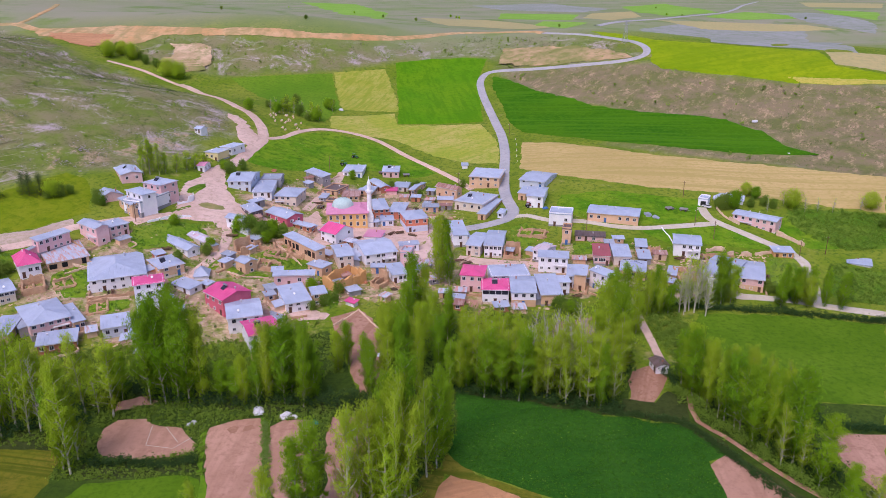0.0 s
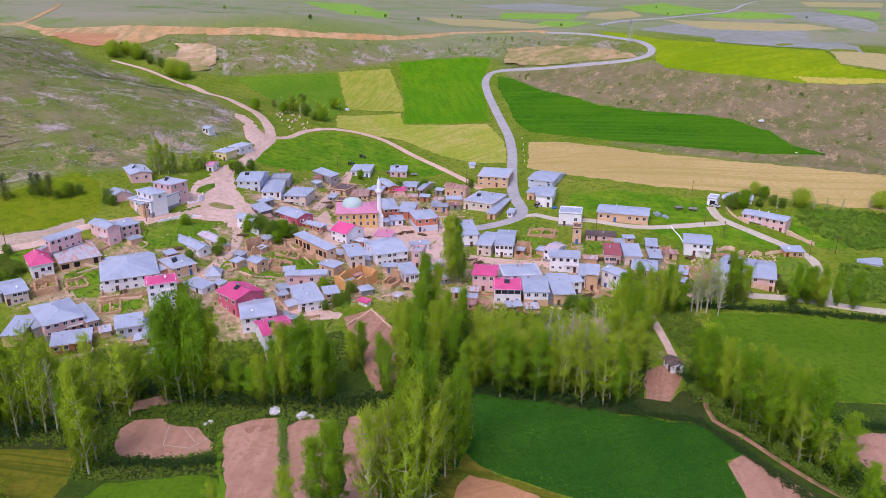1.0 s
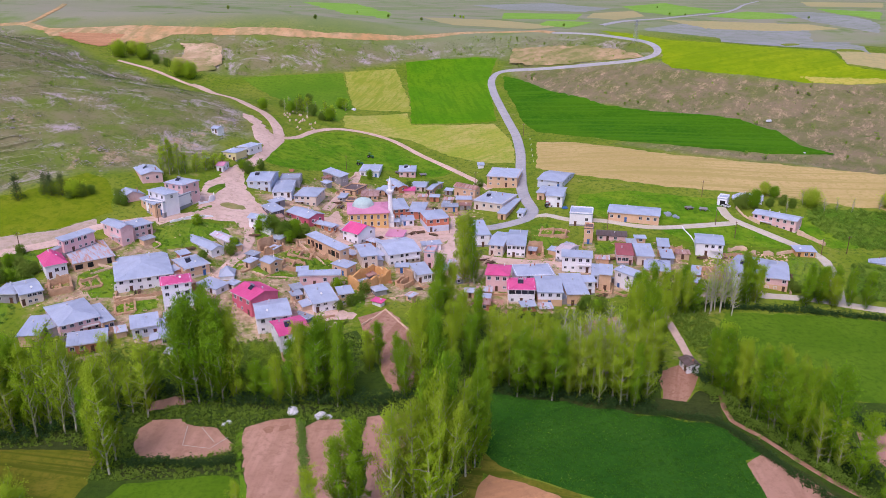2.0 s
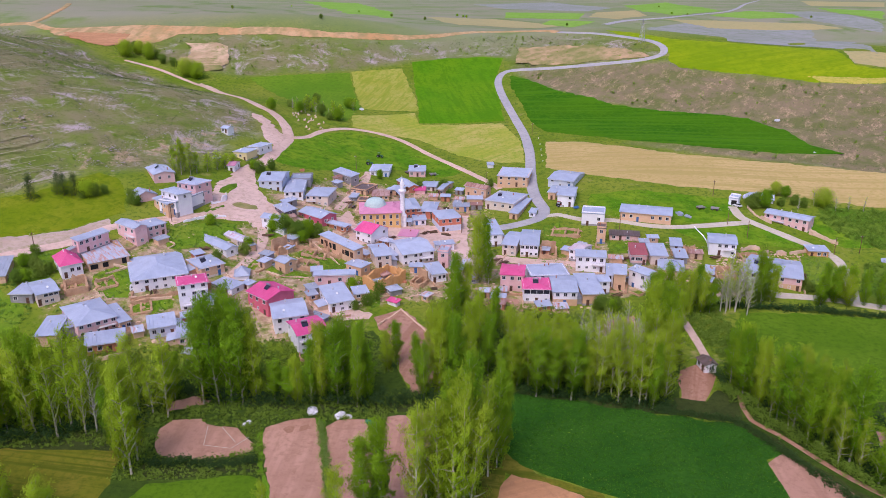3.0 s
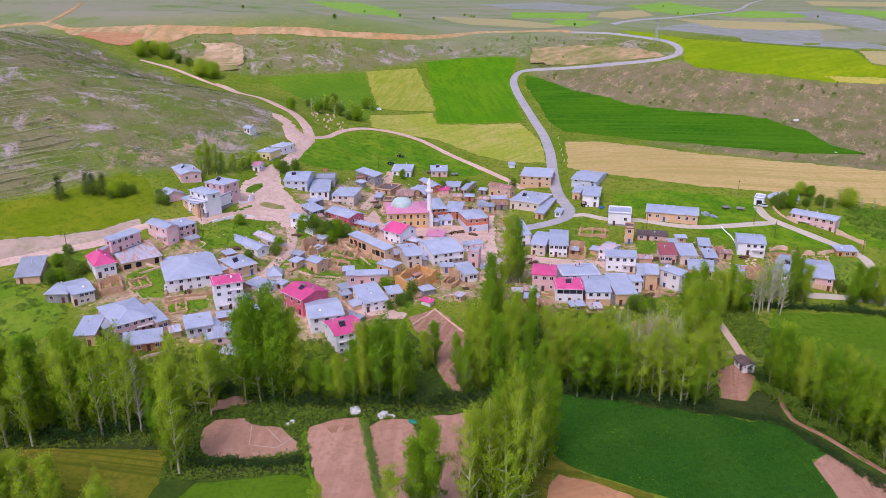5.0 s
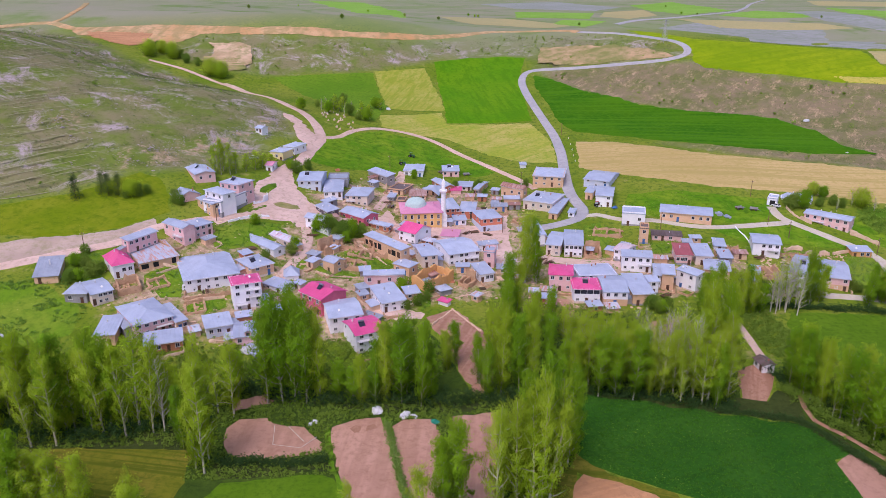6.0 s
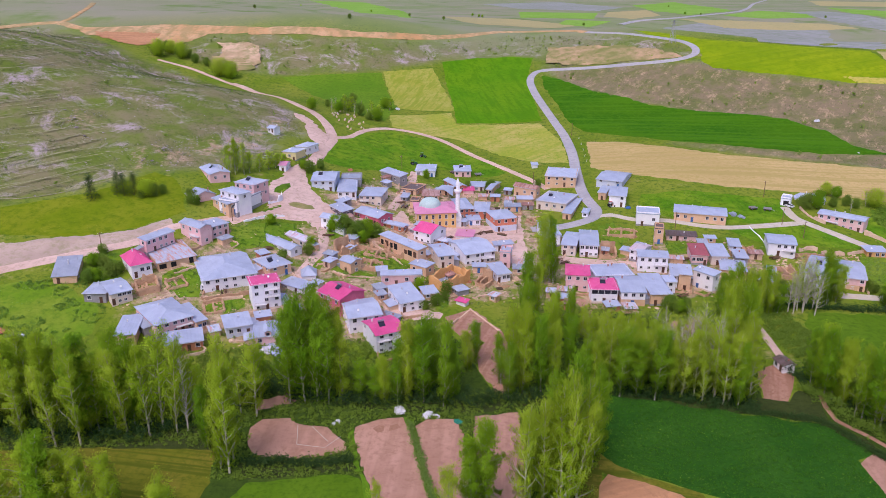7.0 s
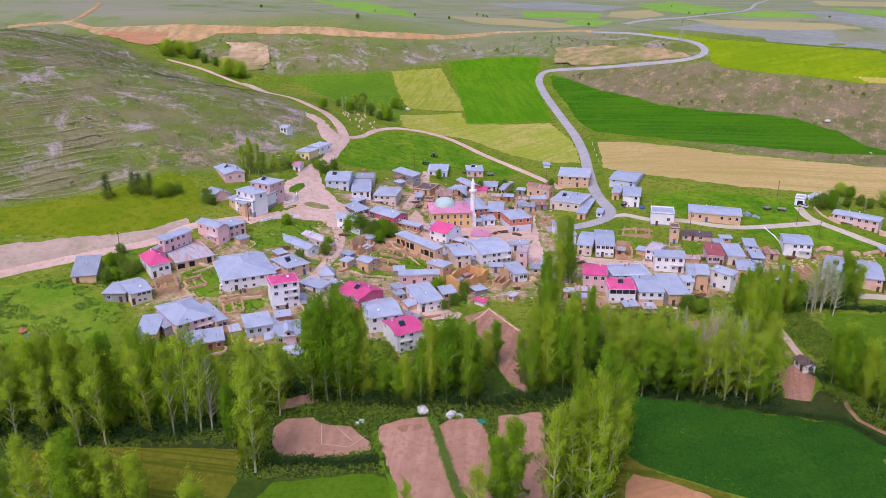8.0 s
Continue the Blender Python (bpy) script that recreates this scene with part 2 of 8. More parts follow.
def foliage(name, a, b, c, crown=False):
    """Leaves: tone from leaf clump to clump and from tree to tree, with light passing through.
    crown: the leaves lie mostly along the outside of the crown, so they share its rounded shading."""
    m, nt, p = nodes_of(name, 0.7, 0.2)
    leaf = nt.nodes.new("ShaderNodeNewGeometry").outputs["Random Per Island"]
    tone = nt.nodes.new("ShaderNodeObjectInfo").outputs["Random"]
    col = mix_of(nt, math_of(nt, "MULTIPLY", leaf, 0.36), lin(*a), lin(*b))
    col = mix_of(nt, math_of(nt, "MULTIPLY", tone, 0.7), col, lin(*c))
    nt.links.new(col, p.inputs["Base Color"])
    t = nt.nodes.new("ShaderNodeBsdfTranslucent")
    nt.links.new(col, t.inputs["Color"])
    if crown:
        place = nt.nodes.new("ShaderNodeVectorMath")
        place.operation = "SUBTRACT"
        nt.links.new(nt.nodes.new("ShaderNodeTexCoord").outputs["Generated"], place.inputs[0])
        place.inputs[1].default_value = (0.5, 0.5, 0.31)
        turn = nt.nodes.new("ShaderNodeVectorTransform")
        turn.vector_type, turn.convert_from, turn.convert_to = "NORMAL", "OBJECT", "WORLD"
        nt.links.new(place.outputs[0], turn.inputs[0])
        both = nt.nodes.new("ShaderNodeVectorMath")
        both.operation = "MULTIPLY_ADD"
        nt.links.new(nt.nodes.new("ShaderNodeNewGeometry").outputs["Normal"], both.inputs[0])
        both.inputs[1].default_value = (0.18, 0.18, 0.18)
        nt.links.new(turn.outputs[0], both.inputs[2])
        unit = nt.nodes.new("ShaderNodeVectorMath")
        unit.operation = "NORMALIZE"
        nt.links.new(both.outputs[0], unit.inputs[0])
        nt.links.new(unit.outputs[0], p.inputs["Normal"])
    else:
        up = nt.nodes.new("ShaderNodeVectorMath")
        up.operation = "MULTIPLY_ADD"
        nt.links.new(nt.nodes.new("ShaderNodeNewGeometry").outputs["Normal"], up.inputs[0])
        up.inputs[1].default_value = (0.5, 0.5, 0.5)
        up.inputs[2].default_value = (0.0, 0.0, 0.4)
        flat = nt.nodes.new("ShaderNodeVectorMath")
        flat.operation = "NORMALIZE"
        nt.links.new(up.outputs[0], flat.inputs[0])
        nt.links.new(flat.outputs[0], p.inputs["Normal"])
    s = nt.nodes.new("ShaderNodeMixShader")
    s.inputs[0].default_value = 0.48
    nt.links.new(p.outputs[0], s.inputs[1])
    nt.links.new(t.outputs[0], s.inputs[2])
    nt.links.new(s.outputs[0], nt.nodes["Material Output"].inputs["Surface"])
    return m


L_POPLAR = foliage("poplar_leaves", (140, 188, 22), (86, 138, 28), (170, 204, 36), True)
L_SPRING = foliage("young_leaves", (186, 216, 40), (134, 174, 38), (198, 218, 60), True)
L_DARK = foliage("dark_leaves", (60, 92, 44), (46, 76, 36), (78, 104, 52))
L_SCRUB = foliage("scrub_leaves", (86, 104, 52), (66, 86, 42), (110, 122, 74))
L_CLOVER = foliage("clover_leaves", (78, 130, 32), (58, 106, 26), (110, 150, 48))
L_PINE = foliage("pine_needles", (86, 108, 58), (66, 88, 48), (104, 120, 66), True)
L_BUSH = foliage("bush_leaves", (122, 154, 50), (88, 120, 42), (140, 160, 62))
L_WEED = foliage("weed_leaves", (112, 156, 44), (86, 130, 36), (150, 170, 96))
BARK = plain("pale_poplar_bark", (214, 206, 188), 0.9, 0.1, 0.0, (168, 158, 138))
BARKW = plain("bleached_bark", (206, 198, 188), 0.9, 0.1, 0.0, (170, 160, 148))
BARKD = plain("dark_bark", (96, 82, 66), 0.95, 0.1)

# ---- the lie of the land ----
LEVEL_Y = (-400, 150, 300, 450, 600, 700, 860, 1010, 1300, 1700, 2500, 4500)
LEVEL_Z = (-6, -4, 8, 20, 42, 58, 48, 42, 44, 34, 20, 0)
SWELLS = (
    (2.9, -1.9, 3.2, -0.6, -0.6, -1.1, 0.1, -1.1, 0.2),
    (1.9, 2.8, -5.9, 0.4, 2.7, -2.2, 1, 2.7, -0.2),
    (6.9, 2.3, 4.5, 0.2, -3, 3.6, -8.2, -1.6, -1.3),
    (23.2, -0.1, 6.7, 4, -3.1, 2.6, -2.3, 4.7, -1.5),
    (30.2, 2.8, 10.3, -6.8, -3.4, 4.6, 0.8, 4, 0.8),
    (17, 7.7, 19.2, -1.2, -2.9, 3.1, -3, 1, 5),
    (31.5, -8.6, -8.8, -0.9, 2, -4.3, 4.4, 7.8, 8.7),
    (4.2, -6.6, 6.1, -7.1, -5.9, 3.5, 5.1, 2.7, 8.3),
    (-1.3, 6.4, 11.7, 13.1, -7.5, 3.5, 9.4, 0.6, -0),
    (0.7, 3.6, -8.2, 0.6, -0.7, 1.4, -3.4, -7.6, -4.4),
)


def land(x, y):
    """Height of the ground: a valley floor rising in steps, with swells of the hills laid over it every 80 by 70 m."""
    x, y = np.asarray(x, float), np.asarray(y, float)
    z = sum(np.interp(y + o, LEVEL_Y, LEVEL_Z) for o in range(-25, 26, 5)) / 11
    for row, cy in zip(SWELLS, range(100, 740, 70)):
        across = np.exp(-(((y - cy) / 60) ** 2) / 2)
        for h, cx in zip(row, range(-320, 321, 80)):
            z = z + h * across * np.exp(-(((x - cx) / 68) ** 2) / 2)
    z = z + 46 * np.exp(-(((x + 560) / 330) ** 2) / 2 - ((y - 960) / 190) ** 2 / 2)
    return z - 26 * np.exp(-(((x - 560) / 260) ** 2) / 2 - ((y - 1060) / 170) ** 2 / 2)


def inside(px, py, ring):
    hit = np.zeros(np.shape(px), bool)
    for (xa, ya), (xb, yb) in zip(ring, ring[1:] + ring[:1]):
        if ya != yb:
            hit ^= ((ya > py) != (yb > py)) & (px < (xb - xa) * (py - ya) / (yb - ya) + xa)
    return hit


HILL = [(-498.3, 693.5), (-423.5, 681.7), (-364.6, 658.2), (-260.8, 563.9), (-192.8, 531.7), (-135.2, 445.9), (-121.4, 429.4), (-110.7, 400.6), (-119.5, 378.1), (-122.5, 351.3), (-133.5, 331.4), (-150.1, 322.7), (-164.9, 317.6), (-176.1, 304.5), (-194.1, 285.3), (-211.2, 276.2), (-235.6, 264.7)]
SLOPE = [(45.7, 584.8), (126.2, 561.2), (147.4, 556.3), (171, 527.3), (222.3, 494.3), (275.1, 480), (317.5, 472.9), (238, 339.9), (208.5, 348.8), (173.6, 372.3), (123.4, 393.8), (80.9, 421.7), (133.5, 400.6), (161.8, 389), (193.6, 385.3), (182.4, 402.3), (180.7, 426.7), (174.2, 438.3), (153.9, 460.2), (120.4, 475.2), (84.7, 509.3), (65.2, 529.7), (49.4, 561.5)]
UPPER = [(-247.7, 596.9), (-221.6, 625.9), (-118.3, 622.2), (-61.5, 640.2), (29.1, 689.1), (88.5, 660.3), (123.2, 625), (143.6, 599.7), (145.8, 575.1), (105, 576.7), (44.3, 592.4), (36.3, 626.6), (21, 634.2), (-35.9, 620), (-79.9, 586.5), (-153.6, 563.7), (-177.1, 568.2), (-213.4, 580.8)]
VILLAGE = [(-149.9, 242.9), (-131.9, 275.1), (-106.1, 290.5), (-88.8, 293.1), (-91.9, 333.8), (-65.5, 370.1), (-17.6, 367.5), (9.6, 355.7), (9.8, 310.5), (10.1, 275.1), (43.8, 292.2), (83.9, 288.4), (87.4, 265.3), (71.8, 249.2), (20.7, 229.9), (-5.1, 237.5), (-35.8, 235.7), (-48.2, 209.9), (-117.9, 202.7), (-137.6, 213.9)]
ROCKS = [(-224.5, 357.6), (-214.3, 370.8), (-196.8, 362.7), (-188.1, 338.1), (-195.6, 335.2), (-211, 343.1)]
ROCKS_B = [(-166.3, 341), (-151.3, 365.7), (-135.2, 385.7), (-126.4, 421.9), (-114.3, 406.9), (-121.8, 376), (-126.6, 352.2), (-142.2, 335.7), (-155.3, 323.8)]
ROCKS_C = [(-182.8, 337.1), (-162.4, 348.7), (-149.5, 348.4), (-152.8, 315.4), (-170.8, 312.7)]
GARDENS = []
GARDENS.append([(-69.2, 271.1), (-64.8, 274.8), (-59, 270.8), (-50.2, 267.8), (-47.4, 264.5), (-52.3, 258), (-59.5, 258.4), (-65, 260.9)])
GARDENS.append([(-87.2, 259.5), (-84.4, 262.7), (-80.1, 259.3), (-81.5, 254), (-85.3, 254.9)])
GARDENS.append([(-77.8, 258.1), (-75.2, 260.4), (-71.4, 256), (-67.7, 255.9), (-61.9, 253.6), (-64.4, 249.8), (-72.4, 250)])
GARDENS.append([(-127.2, 249.1), (-123.1, 249.7), (-117.2, 231.9), (-125.3, 230.1), (-129.4, 233.8), (-134.1, 241.4), (-130.9, 245.8)])
GARDENS.append([(-115.4, 227.9), (-103.6, 231.7), (-101.4, 227.1), (-107.5, 223.1), (-112.7, 222.6)])
GARDENS.append([(-118, 278.4), (-105, 286.1), (-96.4, 287), (-89.7, 277.9), (-93.7, 274.8), (-99.4, 267.8), (-103.9, 265), (-113.6, 262.9), (-117.6, 268.3)])
GARDENS.append([(28.7, 307.2), (35.2, 310.8), (41.3, 303.9), (38.2, 292.7), (32.3, 284.8), (27.5, 290.7)])
GARDENS.append([(52.5, 289.9), (60.8, 290.6), (57.9, 278.4), (50.7, 279.6)])
GARDENS.append([(-161.8, 248.2), (-152.7, 254.3), (-145.8, 236.8), (-156.2, 235.8)])
GARDENS.append([(-44.4, 249.1), (-38.6, 252.1), (-35.4, 235.7), (-37.8, 232.4)])
GARDENS.append([(-83.3, 285.2), (-80, 294.3), (-71.1, 295.4), (-63.8, 292.1), (-66, 283.4), (-72, 279.4), (-79.5, 279.1)])
GARDENS.append([(88.7, 285.7), (103.6, 282.9), (118.4, 283.3), (101, 279), (91.2, 276.4)])
GARDENS.append([(127.1, 280.1), (138.3, 282.3), (135.8, 270), (123.9, 256.4), (119.3, 260)])
GARDENS.append([(-111.4, 314.9), (-109, 321.6), (-104.7, 328.4), (-103.9, 320.3), (-107, 313.2)])

# ---- ground: one sheet to the horizon ----
def ground_sheet():
    gx = np.concatenate([-np.geomspace(6000, 520, 22), np.arange(-500, 421, 3.5), np.geomspace(440, 6000, 24)])
    gy = np.concatenate([-np.geomspace(900, 40, 8), np.arange(0, 90, 15), np.arange(90, 760, 3.5), np.geomspace(764, 6500, 120)])
    X, Y = np.meshgrid(gx, gy)
    Z = land(X, Y)
    nx, ny = len(gx), len(gy)
    rng = np.random.default_rng(5)
    rough = rng.normal(0, 1, X.shape)
    for _ in range(2):
        rough = (rough + np.roll(rough, 1, 0) + np.roll(rough, 1, 1) + np.roll(rough, -1, 0) + np.roll(rough, -1, 1)) / 5
    wild = np.zeros(X.shape)
    for ring in (HILL, SLOPE, UPPER):
        wild = np.maximum(wild, inside(X, Y, ring))
    stony = 0.86 * inside(X, Y, VILLAGE)
    for ring in (ROCKS, ROCKS_B, ROCKS_C):
        stony = np.maximum(stony, 0.7 * inside(X, Y, ring))
    brown = 1.0 * inside(X, Y, SLOPE)
    # how far the ground goes over to the haze-coloured tones
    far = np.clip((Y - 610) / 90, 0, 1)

    def soften(a, n):
        for _ in range(n):
            a = (2 * a + np.roll(a, 1, 0) + np.roll(a, -1, 0) + np.roll(a, 1, 1) + np.roll(a, -1, 1)) / 6
        return a

    wild, stony, brown = soften(wild, 3), soften(stony, 6), soften(brown, 2)
    Z = Z + np.where(wild > 0.8, rough * 1.6 - 0.6, 0.0) * (Y < 760)
    me = bpy.data.meshes.new("ground")
    k = np.arange(nx * ny).reshape(ny, nx)
    quads = np.stack([k[:-1, :-1], k[:-1, 1:], k[1:, 1:], k[1:, :-1]], -1).reshape(-1, 4)
    me.from_pydata(np.stack([X, Y, Z], -1).reshape(-1, 3).tolist(), [], quads.tolist())
    at = me.color_attributes.new("cover", "FLOAT_COLOR", "POINT")
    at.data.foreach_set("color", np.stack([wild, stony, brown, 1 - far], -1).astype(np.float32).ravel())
    me.polygons.foreach_set("use_smooth", np.ones(len(me.polygons), bool))
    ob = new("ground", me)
    m, nt, p = nodes_of("pasture_and_scrub", 0.95, 0.1)
    a = nt.nodes.new("ShaderNodeAttribute")
    a.attribute_name = "cover"
    s = nt.nodes.new("ShaderNodeSeparateColor")
    nt.links.new(a.outputs["Color"], s.inputs[0])
    grass = mix_of(nt, ramp_of(nt, noise_of(nt, 0.04, 6), 0.35, 0.65), lin(106, 130, 26), lin(132, 142, 48))
    grass = mix_of(nt, ramp_of(nt, noise_of(nt, 0.5, 5, rough=0.7), 0.45, 0.7), grass, lin(74, 104, 28))
    grass = mix_of(nt, ramp_of(nt, noise_of(nt, 0.09, 6, rough=0.75), 0.58, 0.72), grass, lin(158, 148, 92))
    scrub = mix_of(nt, ramp_of(nt, noise_of(nt, 0.035, 6, rough=0.7), 0.38, 0.62), lin(110, 127, 51), lin(136, 128, 96))
    scrub = mix_of(nt, ramp_of(nt, noise_of(nt, 0.35, 6, rough=0.8), 0.48, 0.72), scrub, lin(100, 112, 48))
    scrub = mix_of(nt, ramp_of(nt, noise_of(nt, 0.045, 7, rough=0.8, dist=0.6), 0.5, 0.67), scrub, lin(186, 168, 172))
    slope = mix_of(nt, ramp_of(nt, noise_of(nt, 0.05, 6, rough=0.75), 0.38, 0.62), lin(112, 114, 70), lin(138, 122, 98))
    slope = mix_of(nt, ramp_of(nt, noise_of(nt, 0.3, 6, rough=0.8), 0.5, 0.75), slope, lin(126, 134, 70))
    slope = mix_of(nt, ramp_of(nt, noise_of(nt, 0.17, 8, rough=0.85, stretch=(1, 0.4, 30)), 0.5, 0.68), slope, lin(192, 162, 134))
    # distant plain: haze is mixed into its greyed base colours
    plain_hazed = mix_of(nt, ramp_of(nt, noise_of(nt, 0.004, 4), 0.35, 0.65), lin(134, 146, 100), lin(152, 148, 128))
    plain_hazed = mix_of(nt, ramp_of(nt, noise_of(nt, 0.02, 5), 0.5, 0.7), plain_hazed, lin(116, 138, 78))
    col = mix_of(nt, s.outputs[0], grass, scrub)
    col = mix_of(nt, s.outputs[2], col, slope)
    bare = math_of(nt, "ADD", noise_of(nt, 0.14, 6, rough=0.75), math_of(nt, "MULTIPLY", s.outputs[1], 0.42))
    col = mix_of(nt, ramp_of(nt, bare, 0.74, 0.94), col, mix_of(nt, ramp_of(nt, noise_of(nt, 0.3, 6, rough=0.75), 0.35, 0.65), lin(206, 178, 154), lin(158, 130, 108)))
    col = mix_of(nt, a.outputs["Alpha"], plain_hazed, col)
    nt.links.new(col, p.inputs["Base Color"])
    bump_of(nt, p, noise_of(nt, 0.7, 8, rough=0.75), 0.4, 0.6)
    me.materials.append(m)
    return tagged(ob, "rolling green pasture, scrub hillside and plain", "ground", kind="structure")


ground_sheet()


# ---- builders ----
def part(name, bm, material, parent=None, label=""):
    me = bpy.data.meshes.new(name)
    bm.to_mesh(me)
    bm.free()
    if material:
        me.materials.append(material)
    ob = new(name, me)
    if parent:
        ob.parent = parent
    if label:
        ob["label"] = label
    return ob


def box(bm, x, y, z, sx, sy, sz, bevel=0.0, turn=None):
    """A box centred at x, y with its foot at z."""
    m = Matrix.Translation((x, y, z + sz / 2)) @ (turn or Matrix()) @ Matrix.Diagonal((sx, sy, sz, 1))
    got = bmesh.ops.create_cube(bm, size=1.0, matrix=m)
    if bevel:
        edges = {e for v in got["verts"] for e in v.link_edges}
        bmesh.ops.bevel(bm, geom=list(edges), offset=bevel, segments=1, affect="EDGES")
    return bm


def tube(bm, a, b, ra, rb, n=6):
    a, b = Vector(a), Vector(b)
    q = (b - a).to_track_quat("Z", "Y")
    rings = []
    for c, r in ((a, ra), (b, rb)):
        rings.append([bm.verts.new(c + q @ Vector((r * math.cos(6.28319 * i / n), r * math.sin(6.28319 * i / n), 0))) for i in range(n)])
    for i in range(n):
        bm.faces.new((rings[0][i], rings[0][(i + 1) % n], rings[1][(i + 1) % n], rings[1][i]))
    bm.faces.new(rings[1])
    bm.faces.new(rings[0][::-1])


def smooth_line(pts, step):
    """Points every step metres along a rounded line through pts."""
    out = []
    n = len(pts)
    for i in range(n - 1):
        p0, p1, p2, p3 = (Vector(pts[max(0, min(n - 1, j))]) for j in (i - 1, i, i + 1, i + 2))
        k = max(1, int((p2 - p1).length / step))
        for j in range(k):
            t = j / k
            out.append(0.5 * (2 * p1 + (p2 - p0) * t + (2 * p0 - 5 * p1 + 4 * p2 - p3) * t * t + (3 * p1 - p0 - 3 * p2 + p3) * t ** 3))
    return out + [Vector(pts[-1])]


PLOTS = []
LANES = []


def field(name, material, ring, lift, label, category):
    """A patch of ground cover laid over the land, its edge slightly ragged."""
    if material in (M_SOIL, M_SOILD, M_OLIVE, M_DIRT):
        PLOTS.append(ring)
    rng = random.Random(repr(ring[0]))
    size = max(max(p[i] for p in ring) - min(p[i] for p in ring) for i in (0, 1))
    far = max(p[1] for p in ring) > 800
    step = size / 40 if far else 1.6 if name in ("yard", "cut", "garden") else 2.5
    edge = []
    for (xa, ya), (xb, yb) in zip(ring, ring[1:] + ring[:1]):
        k = max(1, int(math.hypot(xb - xa, yb - ya) / step))
        for j in range(k):
            w = step * 0.18 if j else 0
            x, y = xa + (xb - xa) * j / k, ya + (yb - ya) * j / k
            loose = 2.4 if name == "cut" else 1.6 if name in ("yard", "garden") else 1.1
            sway = (noise.noise(Vector((x * 0.11, y * 0.11, 3.0))) + 0.5 * noise.noise(Vector((x * 0.4, y * 0.4, 8.0)))) * (loose if not far else 0.0)
            edge.append(Vector((x + rng.uniform(-w, w) + sway, y + rng.uniform(-w, w) + sway)))
    xs = np.arange(min(p[0] for p in ring), max(p[0] for p in ring), max(step, size / 60) * 1.6)
    ys = np.arange(min(p[1] for p in ring), max(p[1] for p in ring), max(step, size / 60) * 1.6)
    gx, gy = np.meshgrid(xs, ys)
    keep = inside(gx, gy, ring)
    pts = edge + [Vector((x, y)) for x, y in zip(gx[keep], gy[keep])]
    n = len(edge)
    vs, _, fs, source, *_ = delaunay_2d_cdt(pts, [], [list(range(n))], 1, 1e-4)
    z = land([v.x for v in vs], [v.y for v in vs]) + lift
    z -= np.array([lift * 0.6 if any(i < n for i in src) else 0.0 for src in source])
    me = bpy.data.meshes.new(name)
    me.from_pydata([(v.x, v.y, h) for v, h in zip(vs, z)], [], fs)
    me.materials.append(material)
    return tagged(new(name, me), label, category, kind="structure")


def lane(name, material, width, line, lift, label, category):
    """A road as a slightly cambered strip with soft shoulders, laid over the land."""
    rng = random.Random(repr(line[0]))
    pts = smooth_line(line, 3.0 if line[0][1] < 800 else 20.0)
    if width > 1:
        LANES.extend((q.x, q.y) for q in pts)
    me = bpy.data.meshes.new(name)
    verts, faces = [], []
    offs = (-0.56, -0.46, 0, 0.46, 0.56)
    for i, p in enumerate(pts):
        d = (pts[min(i + 1, len(pts) - 1)] - pts[max(i - 1, 0)]).normalized()
        side = Vector((-d.y, d.x))
        w = width * (rng.uniform(0.98, 1.02) if name == "road" else rng.uniform(0.9, 1.1))
        for o, up in zip(offs, (-0.09 * width, 0.0, 0.015 * width, 0.0, -0.09 * width)):
            q = p + side * o * w
            verts.append((q.x, q.y, float(land(q.x, q.y)) + lift + up))
    for i in range(len(pts) - 1):
        for j in range(4):
            a = i * 5 + j
            faces.append((a, a + 5, a + 6, a + 1))
    me.from_pydata(verts, [], faces)
    me.materials.append(material)
    return tagged(new(name, me), label, category, kind="structure")


field("field", M_YGREEN, [(122.3, 664.9), (163.7, 610.5), (202.2, 595.2), (247.6, 563), (264.9, 552.4), (260.2, 515.9), (284.7, 499.4), (277.2, 484.1), (247.4, 486.5), (223, 495.9), (203.1, 510.9), (171.8, 530.2), (152.4, 544.4), (148.3, 559.5), (152.6, 572.7), (153.1, 593.6), (143.5, 616.9), (129.7, 634.4)], 0.12, "yellow-green young crop on the plateau above the road", "field")
field("field", M_STRAW, [(220.6, 508.6), (238.9, 500), (280.1, 490.2), (277.2, 484.1), (247.4, 486.5), (229.1, 493.4)], 0.2, "straw-coloured strip of ripe crop along the plateau edge", "field")
field("field", M_TANFAR, [(268.7, 552.1), (308.6, 545.8), (286.7, 503.4), (261.4, 520.3)], 0.12, "pale bare field on the plateau", "field")
field("field", M_LGREEN, [(-37.1, 614.4), (-11.1, 628.4), (20.8, 631.6), (35.2, 622.9), (28.4, 591.5), (24.5, 562.2), (25.1, 517.2), (25.1, 477.9), (4.5, 477.3), (-28.5, 476.3), (-29.8, 512.2)], 0.12, "bright green young wheat beside the asphalt road", "field")
field("field", M_STRAWG, [(-81.8, 584.1), (-44.2, 600.9), (-33, 542.2), (-28.9, 502.4), (-48.1, 501.6), (-66.6, 501.4)], 0.12, "yellowed meadow with faint mowing lines", "field")
field("field", M_MGREEN, [(-153, 560.9), (-82.8, 581.1), (-68.1, 505.9), (-72.1, 464.8), (-87.8, 467.2), (-123.8, 522)], 0.12, "mid-green meadow below the scrub slope", "field")
field("field", M_YELM, [(-70.3, 481.9), (-31.4, 498.1), (-28.4, 474.1), (23.7, 473.6), (31.4, 436.5), (30.7, 396.4), (13.1, 402), (-3.1, 417.1), (-27, 444.8), (-67.8, 455.8)], 0.12, "dry yellow-green meadow between two roads", "field")
